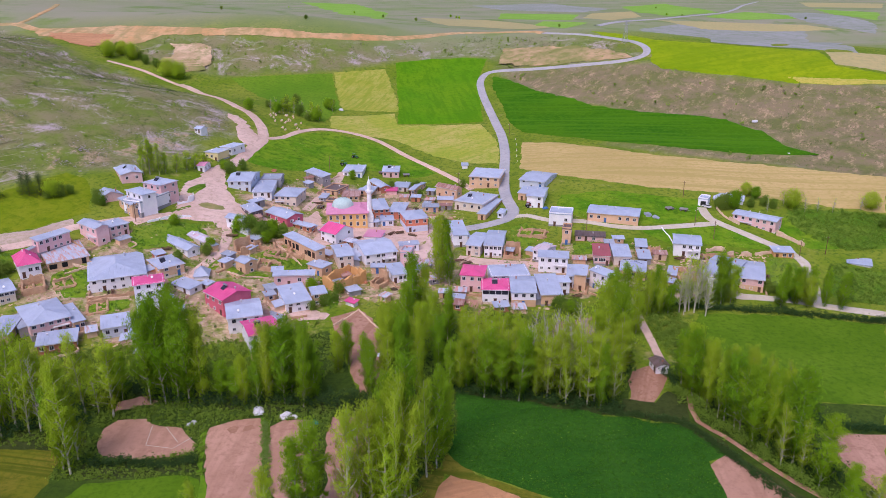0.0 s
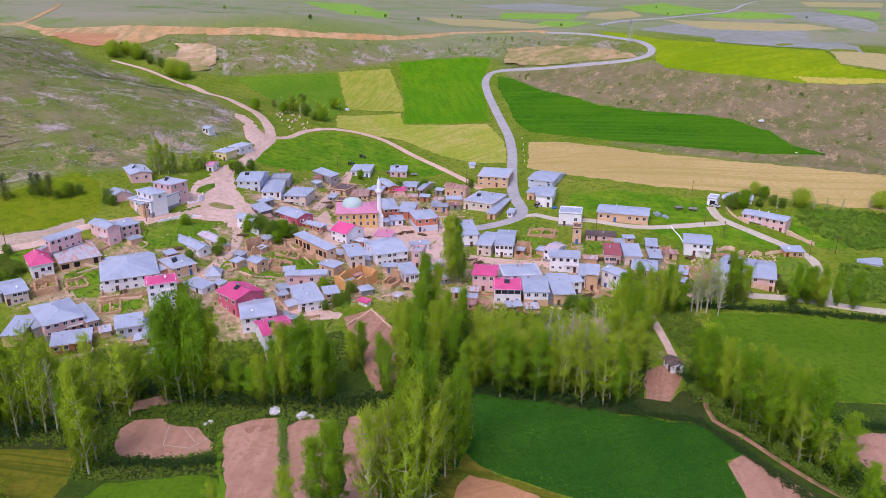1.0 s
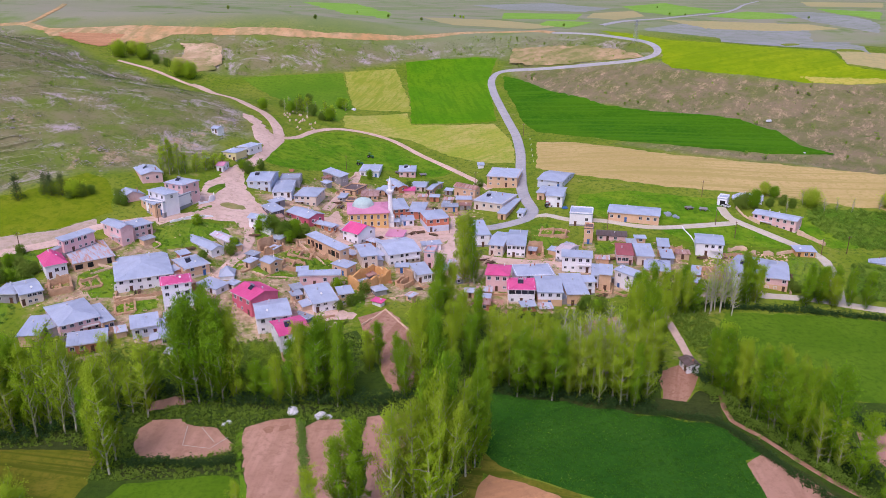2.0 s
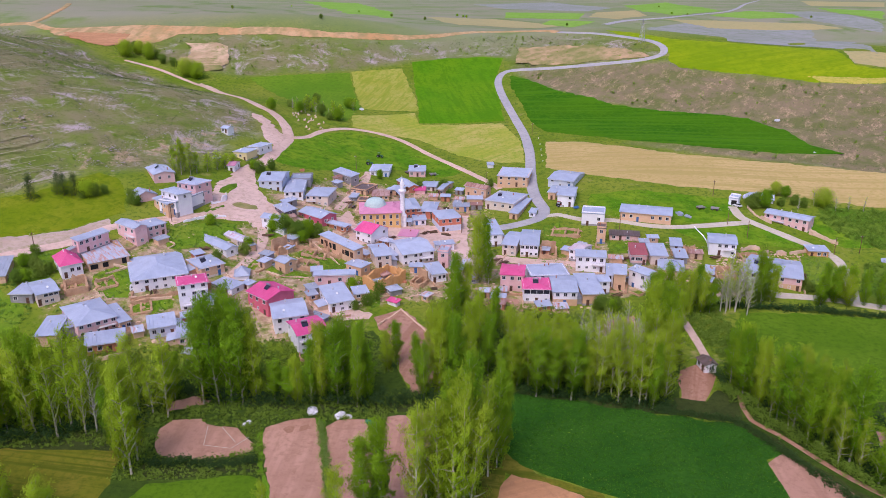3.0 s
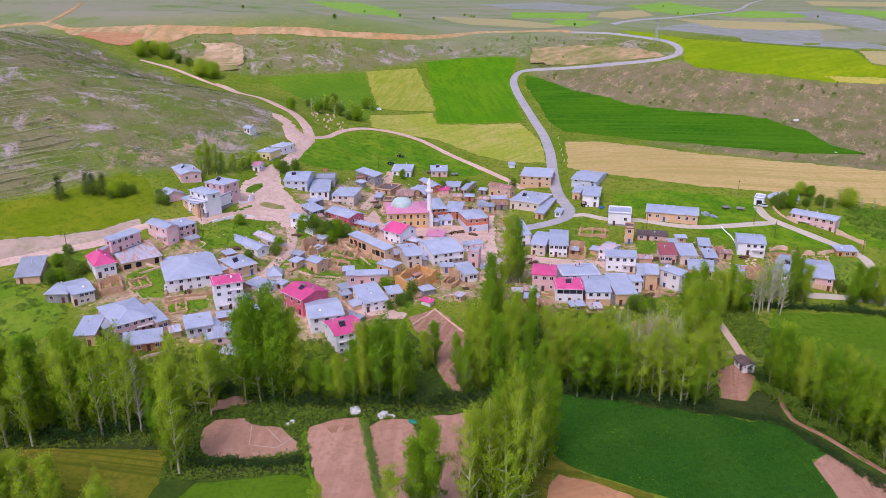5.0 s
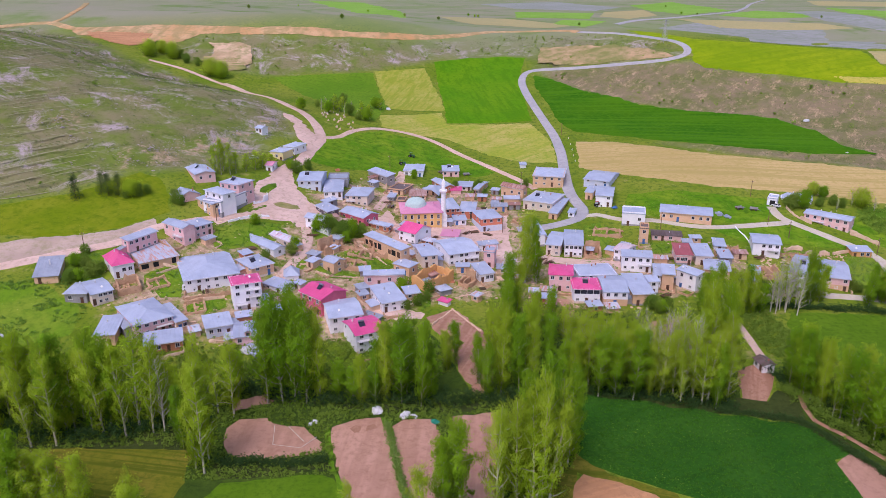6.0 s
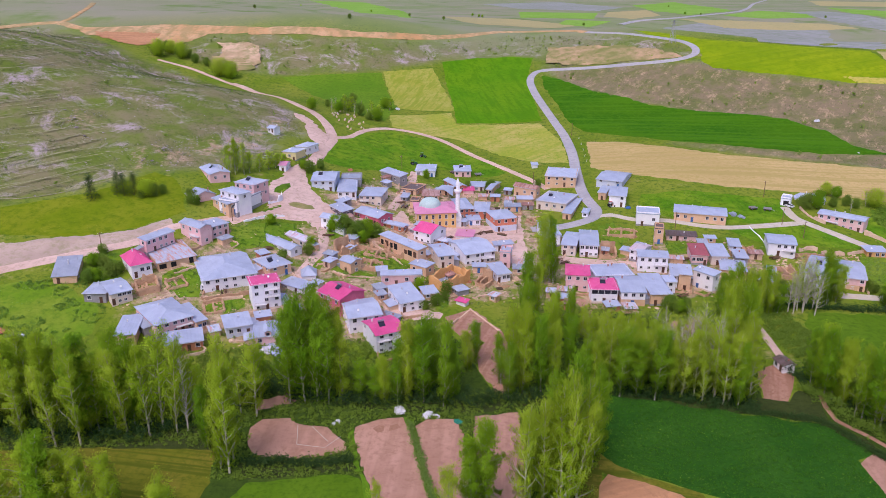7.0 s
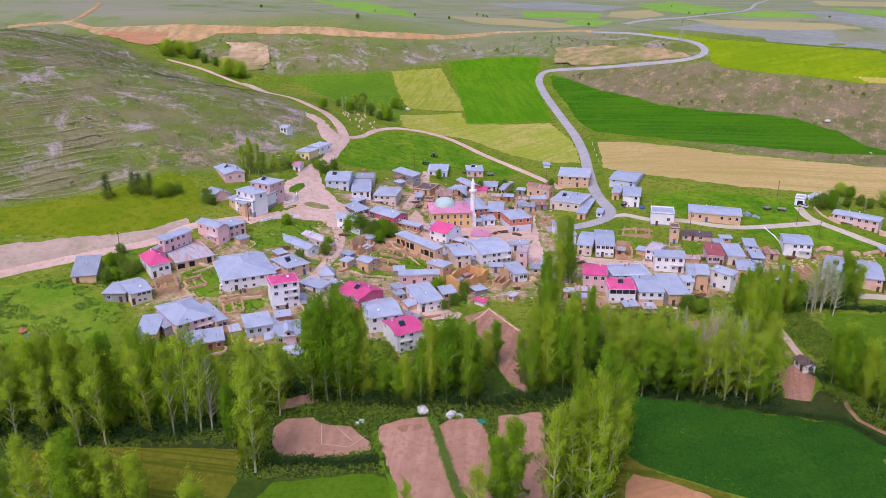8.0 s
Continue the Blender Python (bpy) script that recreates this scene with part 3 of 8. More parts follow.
field("field", M_TAN, [(45.3, 431.1), (65.7, 424.6), (104.8, 395), (134.7, 382.8), (172.3, 369.2), (210.4, 352.6), (192.3, 317), (156.8, 330.7), (131.3, 338.3), (98.7, 345.5), (79.6, 353.7), (58.1, 367.9), (39.5, 384.7)], 0.12, "tan fallow field with worked furrows", "field")
field("field", M_DGREEN, [(37.1, 579.4), (49.7, 564), (65.7, 533.2), (85.3, 512.5), (96.5, 494.8), (121.2, 478.1), (154.8, 462.9), (168.3, 453.3), (174.9, 440.2), (181.5, 428.6), (183.3, 404.2), (194, 386.1), (162.2, 389.9), (133.9, 401.7), (95.9, 418.7), (68, 437.4), (47.2, 452.6), (41.3, 473.6), (38.7, 516.6), (35.4, 555.3)], 0.12, "deep green grain field below the brown slope", "field")
field("verge", M_UNDER, [(-195.8, 169.1), (-160.1, 172.4), (-126.6, 173.9), (-113.1, 178.7), (-96, 186.4), (-90.4, 191.6), (-77.2, 186.5), (-48.6, 184.4), (-23.7, 186.7), (2.9, 192.1), (3.7, 184.3), (4.1, 174.1), (0.7, 160.2), (-2.6, 149.7), (-6.7, 139.3), (-174.8, 138.8)], 0.05, "dark grass and weeds between the poplars, tree shade in the colour", "verge")
field("field", M_CROP, [(3.2, 187), (15.4, 184), (36.3, 180), (43, 176.4), (63.2, 173.6), (68.1, 169.1), (71.5, 162.6), (65.2, 158.9), (65.5, 151.6), (65.5, 142.8), (30.4, 141.8), (21.1, 145.9), (10.3, 151.6), (2.8, 156.8), (1.1, 160.2), (4.1, 174.1)], 0.12, "dark green clover field flecked with yellow", "field")
field("field", M_SOIL, [(68.6, 160.5), (71.7, 162.4), (82.5, 146), (80.2, 141.8), (65.5, 141.5), (64.9, 157.4)], 0.12, "bare pinkish ploughed soil", "field")
field("field", M_MEADOW, [(87.1, 235.4), (118.7, 237.1), (149.8, 234.2), (123.4, 185.4), (101.6, 185.4), (88.3, 206.1), (81.3, 225.7)], 0.12, "lush green meadow behind the poplar row", "field")
field("verge", M_UNDER, [(65.6, 198.4), (78.7, 197.8), (88.5, 188.5), (101.6, 185.4), (123.1, 184.8), (116.2, 172.1), (99.4, 172), (95.4, 153.1), (96.6, 141.3), (83.6, 142), (77.4, 155.7), (69.5, 169.4), (62.7, 173.8)], 0.05, "dark grass under the poplar row, its shade in the colour", "verge")
field("field", M_SOIL, [(99.3, 171.8), (116, 171.6), (101.6, 145.1), (99.6, 157.4), (97.8, 166.3)], 0.12, "bare pinkish ploughed soil", "field")
field("field", M_SOIL, [(-61, 169.8), (-54.7, 173.2), (-47.5, 174.8), (-45.6, 169.1), (-42, 149.7), (-39.9, 140.1), (-52.7, 140.3), (-58.8, 160.3)], 0.12, "bare pinkish seed bed with a darker strip", "field")
field("field", M_SOIL, [(-45.2, 172.4), (-33.9, 173.6), (-32.1, 166.7), (-30.9, 149.6), (-31.9, 140.1), (-38.2, 140.1), (-42.7, 155.8)], 0.12, "bare pinkish seed bed edged with green", "field")
field("field", M_SOIL, [(-29.2, 174.8), (-17.5, 175.6), (-16.9, 160), (-19.3, 141), (-27.1, 141), (-29.7, 165.6)], 0.12, "bare brown garden plot beside the poplars", "field")
field("playground", M_SOIL, [(-87.8, 169.8), (-85.2, 173.6), (-77.9, 174), (-76.3, 171.6), (-67.4, 170.3), (-62, 163.7), (-61.6, 160.4), (-73.1, 158), (-84.2, 159.1), (-86.7, 163.1)], 0.16, "worn bare earth playing ground with marked lines", "playground")
field("field", M_SOIL, [(-91.1, 179.6), (-80, 185.2), (-76.3, 182.9), (-78.4, 180), (-88, 176.5)], 0.12, "small bare earth plot behind the playing ground", "field")
field("field", M_OLIVE, [(-130.6, 162.4), (-102.8, 163.3), (-93.7, 160.8), (-92.7, 152.7), (-93.3, 141), (-134.7, 141.4), (-152.2, 161)], 0.12, "olive-brown mown grass field", "field")
field("field", M_MEADOW, [(-87, 140.9), (-84, 149.1), (-68.5, 150.9), (-57.5, 152.7), (-54.3, 140.3)], 0.12, "fresh green grass plot", "field")
field("field", M_SOILD, [(-37.1, 227.1), (-28.1, 233.5), (-18.7, 221.5), (-16.7, 201.3), (-18.6, 184), (-23.3, 186.1), (-29.1, 206.7)], 0.12, "brown garden soil with furrows beside the village", "field")
field("field", M_CLAY, [(2, 152.2), (9.8, 148.8), (20.6, 143.6), (23.6, 139.8), (-3.6, 139.3), (-1.5, 147.8)], 0.12, "bare orange soil strip", "field")
field("field", M_SOIL, [(35.9, 226.3), (49, 230.3), (50.2, 219.4), (44, 202.7), (33.7, 211.4)], 0.12, "pale bare earth yard among the trees", "field")
field("field", M_SOILD, [(55.7, 198.7), (66.1, 203.8), (64.9, 195.3), (57.6, 182.9), (50.8, 183.1)], 0.12, "brown earth plot beside the stone hut", "field")
field("yard", M_DIRT, [(-113.2, 317.3), (-113, 326.3), (-109.7, 334.9), (-109.2, 348.6), (-103.4, 353.1), (-96.1, 327.2), (-86.8, 312.9), (-72.3, 303.7), (-57.9, 311.3), (-55.2, 321.4), (-50, 303.2), (-52.9, 297), (-64.7, 299.1), (-78.1, 296.3), (-83, 292), (-88.2, 287.8), (-92.5, 291.7), (-104.7, 289.4), (-116.2, 283.2), (-118.2, 280.2), (-120.9, 282.3), (-112.8, 290.8), (-108.5, 296.7)], 0.12, "packed pink earth square where the lanes meet", "yard")
field("yard", M_BAND, [(-236.0, 246.0), (-199.2, 251.6), (-189.2, 255.3), (-177.2, 260.0), (-164.3, 263.3), (-152.0, 269.6), (-142.4, 279.5), (-139.4, 274.8), (-147.1, 260.5), (-160.3, 252.5), (-176.1, 243.3), (-190.7, 234.2), (-218.0, 219.0)], 0.12, "wide band of pale packed earth beside the lane", "yard")
field("garden", M_ORCH, [(-110.8, 315.2), (-110.4, 320.8), (-108.1, 326.4), (-105.1, 329.7), (-103.9, 325.3), (-104.8, 320.5), (-107.3, 314.4)], 0.24, "worn grass patch left between the lanes of the square", "grass patch")
field("garden", M_ORCH, [(-109.6, 295.2), (-107.3, 300.7), (-104.1, 304.5), (-103.5, 302.9), (-106.3, 298.2), (-108.1, 294.7)], 0.24, "narrow grass verge at the edge of the earth square", "grass patch")
field("garden", M_ERODE, [(-102.7, 305.7), (-99.1, 309.4), (-92.4, 308.8), (-90.2, 305.9), (-94.0, 302.9), (-98.7, 303.2)], 0.24, "rutted earth mound with thin grass in the square", "grass patch")
field("yard", M_DIRT, [(-51.4, 306.1), (-32.5, 308.1), (-20.4, 310.1), (-3.3, 314.5), (-7, 294.8), (-16, 285.3), (-22.7, 290.4), (-38.7, 290.5), (-51.2, 278.9)], 0.12, "packed pink earth between the houses round the mosque", "yard")
field("yard", M_SOIL, [(8.1, 242.9), (12, 242), (13, 235.8), (10.6, 223.3), (8.4, 226.7), (10.1, 235.8)], 0.12, "trodden earth yard in front of the houses", "yard")
field("yard", M_DIRT, [(-58.4, 234.1), (-46.9, 232.7), (-37.3, 229.4), (-38.9, 225.5), (-46.2, 225), (-53.9, 228)], 0.12, "trodden earth yard in front of the houses", "yard")
field("verge", M_UNDER, [(6.6, 229.8), (21, 231.5), (32, 230), (33.7, 215.5), (44.6, 202.7), (53.6, 226.8), (59.8, 216.4), (55.5, 197.2), (49.9, 181.8), (37.6, 185.2), (15.9, 187.3), (3.2, 187)], 0.08, "dark grass and brush in the grove, tree shade in the colour", "verge")
field("yard", M_DIRT, [(-7.8, 327), (-2.8, 325.4), (-4.6, 277.6), (1, 269.9), (-9.8, 269.5), (-16.1, 278.6), (-7.2, 291.8)], 0.12, "packed pale earth lane beside the poplar", "yard")
field("yard", M_DIRT, [(82.6, 251.2), (105.5, 252.3), (103.9, 248.4), (80.7, 245.7)], 0.12, "pale earth yard before the long house", "yard")
field("cut", M_ORANGE, [(-335.4, 650.6), (-267.3, 655.3), (-183.5, 636.4), (-102.3, 638.9), (-29.8, 671.3), (-61.7, 643.4), (-118.6, 624.8), (-176.3, 623.9), (-222.5, 629.2), (-235.7, 613.5), (-253.6, 601.8), (-275.3, 614.3), (-318.8, 623.9)], 0.9, "raw orange earth cutting along the hill track", "earth cutting")
field("cut", M_ERODE, [(-212, 590.9), (-184.3, 590.5), (-174.9, 573), (-189.3, 567.7), (-208.6, 571.2)], 0.9, "pale eroded scar on the green slope", "earth cutting")
field("cut", M_ERODE, [(49.2, 642.6), (95.8, 620.4), (135.3, 582.9), (138.5, 570.3), (105, 576.7), (73, 584.2), (43.5, 606.5)], 0.9, "bare eroded tan slope above the road bend", "earth cutting")
field("field", M_SOILD, [(-58.2, 167.9), (-54.1, 171.1), (-48.4, 172.7), (-47.4, 169.8), (-54.4, 166.5), (-57.1, 165.2)], 0.2, "darker turned strip of soil", "field")
field("verge", M_MGREEN, [(-47.5, 174.8), (-45.4, 172.9), (-42.7, 155.8), (-38.2, 140.1), (-39.7, 140.1), (-42.1, 149.7), (-44.9, 162.3)], 0.18, "narrow green verge between two plots", "verge")
field("verge", M_MGREEN, [(-61.7, 172.8), (-58.8, 160.3), (-52.8, 140.3), (-54.3, 140.3), (-58.5, 154), (-61.8, 167)], 0.18, "green verge beside the seed bed", "verge")
field("verge", M_WEEDY, [(-87, 158.3), (-84.2, 158.3), (-72.8, 157.2), (-60.8, 159.1), (-57.4, 154), (-68.7, 151.5), (-84.2, 149.9), (-87.1, 152.5)], 0.16, "weedy verge below the playing ground", "verge")
field("verge", M_WEEDY, [(-114.4, 174.1), (-98.6, 175.6), (-91.3, 186.5), (-75.8, 180.9), (-47.6, 176.3), (-32.5, 175), (-8.3, 180.2), (2.9, 184.3), (2.7, 189.8), (-7.9, 186.8), (-33, 183.9), (-64.1, 183.9), (-90.5, 189), (-108.5, 178)], 0.1, "weedy ground under the poplars, their shade put into the colour", "verge")
field("verge", M_WEEDY, [(-185.7, 166.8), (-158.3, 169), (-125.4, 170.6), (-98.5, 175.2), (-86.9, 162.6), (-93.5, 160.5), (-122.1, 161.6), (-154.2, 161), (-180.6, 158.8)], 0.1, "weedy ground under the poplars, their shade put into the colour", "verge")
field("verge", M_WEEDY, [(3.8, 185.7), (15.2, 183), (36, 178.9), (47.4, 175.9), (49.9, 181.8), (37.6, 185.2), (15.9, 187.3)], 0.2, "weedy ground under the poplars, their shade put into the colour", "verge")
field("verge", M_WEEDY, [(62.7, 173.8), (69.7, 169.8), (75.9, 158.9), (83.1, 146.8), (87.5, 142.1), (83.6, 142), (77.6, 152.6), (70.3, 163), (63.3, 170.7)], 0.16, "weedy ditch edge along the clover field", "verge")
field("verge", M_UNDER, [(-213.4, 195.7), (-174.2, 200.5), (-149.8, 201.4), (-131.1, 195.3), (-113.4, 179.8), (-126.2, 172.8), (-194.9, 167.7)], 0.07, "dark grass and brush under the dense poplars, shade in the colour", "verge")
field("verge", M_GARDEN, [(-206.7, 223.3), (-179, 232.8), (-165.1, 235), (-148.9, 223.9), (-144.8, 210.2), (-155.7, 203.6), (-193.2, 199.4)], 0.1, "rough weedy grass on the waste ground", "verge")
field("verge", M_WEEDY, [(49.7, 184.6), (58.1, 182.9), (63.4, 189), (68.4, 186.6), (64.9, 174.2), (56.2, 175.3), (47.7, 177.9)], 0.13, "weedy ground beside the track, tree shade put into the colour", "verge")
field("verge", M_UNDER, [(-49.9, 209.9), (-36.6, 218.9), (-29.3, 204.8), (-24, 185.6), (-33, 183.4), (-45.7, 186)], 0.06, "dark grass beside the garden plot, tree shade in the colour", "verge")
field("verge", M_UNDER, [(-15.8, 218), (2, 229.7), (6.1, 215), (3.4, 188.7), (-17.4, 183.5), (-16.3, 201.3)], 0.06, "dark grass beside the garden plot, tree shade in the colour", "verge")
field("verge", M_OLIVE, [(0.7, 159.8), (10.2, 151), (22.3, 145.2), (23.7, 140.4), (19.1, 142.5), (9.7, 148), (1.7, 151.4), (-0.8, 153)], 0.09, "strip of dry grass along the clover field", "verge")
field("field", M_OLIVE, [(-3.3, 156.9), (0.4, 153.4), (-1.9, 143.9), (-4, 139.3), (-8, 139.2), (-5.6, 149.7)], 0.14, "narrow strip of dry grass", "field")
field("field", M_LGREENY, [(-232, 250.6), (-202.1, 258.5), (-167.9, 261.8), (-151.5, 271.3), (-137.7, 286), (-148.7, 311.5), (-159.8, 316.4), (-176, 294.2), (-200.5, 278.1), (-237.8, 259.5)], 0.1, "smooth green meadow at the foot of the hill", "field")
field("field", M_LGREENP, [(-96.3, 405.7), (-81.4, 430.5), (-67, 446.7), (-40.1, 438), (-14.2, 406.4), (-2.7, 388.4), (-14.6, 381.2), (-32.3, 393.6), (-49.7, 386.2), (-60.6, 377.8), (-82, 369), (-92.7, 367.2), (-96.9, 368)], 0.1, "bright green pasture above the village", "field")
field("field", M_LGREENP, [(54.3, 340.9), (77.2, 343.9), (98.4, 335.6), (114.9, 331.3), (114, 318.1), (104.6, 308.6), (83.4, 306.1), (68.5, 308.9), (58.3, 317), (50.5, 327.8)], 0.1, "bright green pasture with scattered farm gear", "field")
field("field", M_LGREENP, [(81.8, 300.7), (95.2, 302), (112.9, 304.9), (121.1, 301.4), (132.6, 287.2), (120.3, 288.1), (104.9, 289.6), (91.2, 286.3)], 0.1, "bright green pasture beside the lane", "field")
field("field", M_LGREENP, [(140.7, 313.9), (156.7, 316.6), (187.1, 306.6), (178.3, 289), (163, 289.4), (147.8, 288.1), (141.7, 294.6)], 0.1, "green orchard grass behind the pink house", "field")
field("cut", M_DIRT, [(-121.7, 428.8), (-115.2, 430.8), (-104.0, 415.4), (-97.5, 402.5), (-99.3, 385.5), (-106.2, 393.5), (-112.0, 410.4)], 0.5, "raw pinkish earth bank beside the climbing track", "earth cutting")
field("cut", M_CLAY, [(-318.1, 635.7), (-260.3, 632.1), (-258.7, 609.8), (-266.9, 596.3), (-282.7, 598.0), (-304.9, 614.8)], 1.1, "deep orange earth face below the hill track", "earth cutting")
field("field", M_ORCH, [(152.0, 322.0), (172.9, 321.5), (191.1, 314.6), (178.2, 289.0), (161.8, 286.8), (152.2, 296.1), (146.4, 309.6)], 0.14, "rough orchard grass with young fruit trees", "field")
field("field", M_ORCH, [(150.3, 276.3), (169.3, 271.5), (157.1, 248.0), (141.9, 249.2), (136.7, 254.7)], 0.14, "rough orchard grass beside the lane", "field")
lane("marking", M_CONC, 0.16, [(-75.3, 170.7), (-74.3, 163)], 0.3, "pale line marked on the playing ground", "marking")
lane("marking", M_CONC, 0.16, [(-74.3, 163), (-67.1, 161.6)], 0.3, "pale line marked on the playing ground", "marking")
lane("marking", M_CONC, 0.16, [(-71.6, 170.2), (-66.6, 164)], 0.3, "pale line marked on the playing ground", "marking")
lane("marking", M_CONC, 0.16, [(-67.1, 161.6), (-63.6, 165.9)], 0.3, "pale line marked on the playing ground", "marking")
lane("terrace", M_TERR, 0.36, [(-228.7, 278.1), (-217.4, 289.2), (-208.6, 298.6), (-198.9, 307.3), (-187.4, 319.6)], 0.24, "low pale stone terrace edge across the hillside", "terrace")
lane("terrace", M_TERR, 0.36, [(-225.7, 272.4), (-214.8, 283.9), (-199.8, 298.8), (-180.9, 317.9)], 0.24, "low pale stone terrace edge across the hillside", "terrace")
lane("terrace", M_TERR, 0.36, [(-231.4, 283.3), (-219.7, 294.1), (-206.2, 308.5), (-192.9, 321.6)], 0.24, "low pale stone terrace edge across the hillside", "terrace")
lane("terrace", M_TERR, 0.36, [(-231.1, 290.9), (-222.3, 299.5), (-210, 312.1), (-195.5, 328.4)], 0.24, "low pale stone terrace edge across the hillside", "terrace")
lane("terrace", M_TERR, 0.36, [(-221.7, 307.6), (-208.9, 320.2), (-193.5, 336)], 0.24, "low pale stone terrace edge across the hillside", "terrace")
lane("terrace", M_TERR, 0.36, [(-212.5, 317.7), (-200.8, 329.7), (-191.2, 339.9)], 0.24, "low pale stone terrace edge across the hillside", "terrace")
lane("terrace", M_TERR, 0.36, [(-212.5, 326.1), (-205, 334.2), (-200.4, 341.4)], 0.24, "low pale stone terrace edge across the hillside", "terrace")
lane("terrace", M_TERR, 0.36, [(-220.2, 330.2), (-211.9, 339.2), (-205.3, 347.6)], 0.24, "low pale stone terrace edge across the hillside", "terrace")
lane("terrace", M_TERR, 0.36, [(-223.1, 337), (-216.6, 344.5), (-211.2, 349.7)], 0.24, "low pale stone terrace edge across the hillside", "terrace")
lane("terrace", M_TERR, 0.36, [(-235.8, 338.3), (-227.6, 347.4), (-220.1, 356.3)], 0.24, "low pale stone terrace edge across the hillside", "terrace")
lane("terrace", M_TERR, 0.36, [(-235.1, 347.6), (-226.7, 356.8), (-219.7, 364.6)], 0.24, "low pale stone terrace edge across the hillside", "terrace")
lane("terrace", M_TERR, 0.36, [(-241.5, 350.8), (-228.1, 366.2), (-209.5, 386.9)], 0.24, "low pale stone terrace edge across the hillside", "terrace")
lane("terrace", M_TERR, 0.36, [(-238, 365.5), (-224.5, 383.1), (-209.9, 403.2)], 0.24, "low pale stone terrace edge across the hillside", "terrace")
lane("terrace", M_TERR, 0.36, [(-250.4, 359.4), (-242.4, 369.6), (-234.2, 380.6)], 0.24, "low pale stone terrace edge across the hillside", "terrace")
lane("terrace", M_TERR, 0.36, [(-251.3, 377.6), (-238, 402.6), (-230.3, 440.5)], 0.24, "low pale stone terrace edge across the hillside", "terrace")
lane("terrace", M_TERR, 0.36, [(-260.3, 380), (-250.5, 399.1), (-244.2, 423.5)], 0.24, "low pale stone terrace edge across the hillside", "terrace")
lane("terrace", M_TERR, 0.36, [(-264.3, 399.2), (-258.7, 429.4), (-266, 494.8)], 0.24, "low pale stone terrace edge across the hillside", "terrace")
lane("terrace", M_TERR, 0.36, [(-269.8, 399.2), (-265, 424), (-271.4, 480.4)], 0.24, "low pale stone terrace edge across the hillside", "terrace")
lane("terrace", M_TERR, 0.36, [(-274.3, 419.2), (-275.5, 458.2)], 0.24, "low pale stone terrace edge across the hillside", "terrace")
lane("terrace", M_TERR, 0.36, [(-212.9, 279.9), (-201.5, 282.7), (-192.8, 287.3), (-184.4, 293.7), (-172.3, 307)], 0.24, "low pale stone terrace edge across the hillside", "terrace")
lane("terrace", M_TERR, 0.24, [(-278.4, 379.6), (-272.6, 402), (-267.5, 438.5), (-270.9, 486.8)], 0.22, "low pale stone terrace edge across the hillside", "terrace")
lane("terrace", M_TERR, 0.24, [(-273.8, 371), (-264.6, 393.2), (-254.7, 417.5), (-256.2, 458.9)], 0.22, "low pale stone terrace edge across the hillside", "terrace")
lane("terrace", M_TERR, 0.24, [(-269.6, 362.9), (-262.3, 379.9), (-247, 407), (-243.6, 463.5)], 0.22, "low pale stone terrace edge across the hillside", "terrace")
lane("terrace", M_TERR, 0.24, [(-262.4, 348.9), (-254.7, 363.2), (-236, 389.4), (-223.4, 412)], 0.22, "low pale stone terrace edge across the hillside", "terrace")
lane("terrace", M_TERR, 0.24, [(-256.2, 336.6), (-242.9, 352.9), (-227.5, 371.1), (-211.3, 393.2)], 0.22, "low pale stone terrace edge across the hillside", "terrace")
lane("terrace", M_TERR, 0.24, [(-253.3, 330.8), (-242.8, 344.3), (-227.5, 361.7), (-217.1, 376.7)], 0.22, "low pale stone terrace edge across the hillside", "terrace")
lane("terrace", M_TERR, 0.24, [(-250.5, 325.2), (-237.3, 339.7), (-220.8, 357.8), (-199.7, 377.9)], 0.22, "low pale stone terrace edge across the hillside", "terrace")
lane("terrace", M_TERR, 0.24, [(-245.4, 315.1), (-232.9, 327.9), (-217.2, 344.2), (-203.8, 359.2)], 0.22, "low pale stone terrace edge across the hillside", "terrace")
lane("terrace", M_TERR, 0.24, [(-242.8, 309.9), (-233.1, 320.6), (-213.5, 338.4), (-193.3, 355.7)], 0.22, "low pale stone terrace edge across the hillside", "terrace")
lane("terrace", M_TERR, 0.24, [(-239.8, 304), (-227.1, 315.5), (-209.4, 331.2), (-191.9, 347.5)], 0.22, "low pale stone terrace edge across the hillside", "terrace")
lane("terrace", M_TERR, 0.24, [(-237.2, 298.9), (-227.5, 308.5), (-207.9, 324.8), (-194.5, 338)], 0.22, "low pale stone terrace edge across the hillside", "terrace")
lane("terrace", M_TERR, 0.24, [(-234.7, 293.8), (-222.2, 304.1), (-204, 319.9), (-183.3, 335.1)], 0.22, "low pale stone terrace edge across the hillside", "terrace")
lane("terrace", M_TERR, 0.24, [(-231.8, 288.1), (-221.9, 296.9), (-201.7, 312.5), (-185.3, 326.4)], 0.22, "low pale stone terrace edge across the hillside", "terrace")
lane("terrace", M_TERR, 0.24, [(-226.6, 278), (-216.9, 285.9), (-198.6, 299.6), (-181.9, 311.2)], 0.22, "low pale stone terrace edge across the hillside", "terrace")
lane("terrace", M_TERR, 0.24, [(-223.5, 272.2), (-210.7, 280.5), (-197.6, 291.1), (-187.9, 301.5)], 0.22, "low pale stone terrace edge across the hillside", "terrace")
field("cut", M_SCAR, [(-212.7, 614.5), (-201.2, 612.1), (-188.2, 613.2), (-180.2, 606.2), (-172.4, 581.9), (-180.6, 574.5), (-199.2, 574.3), (-206.1, 586), (-203.7, 598)], 0.9, "pale raw earth scar below the hill track", "earth cutting")
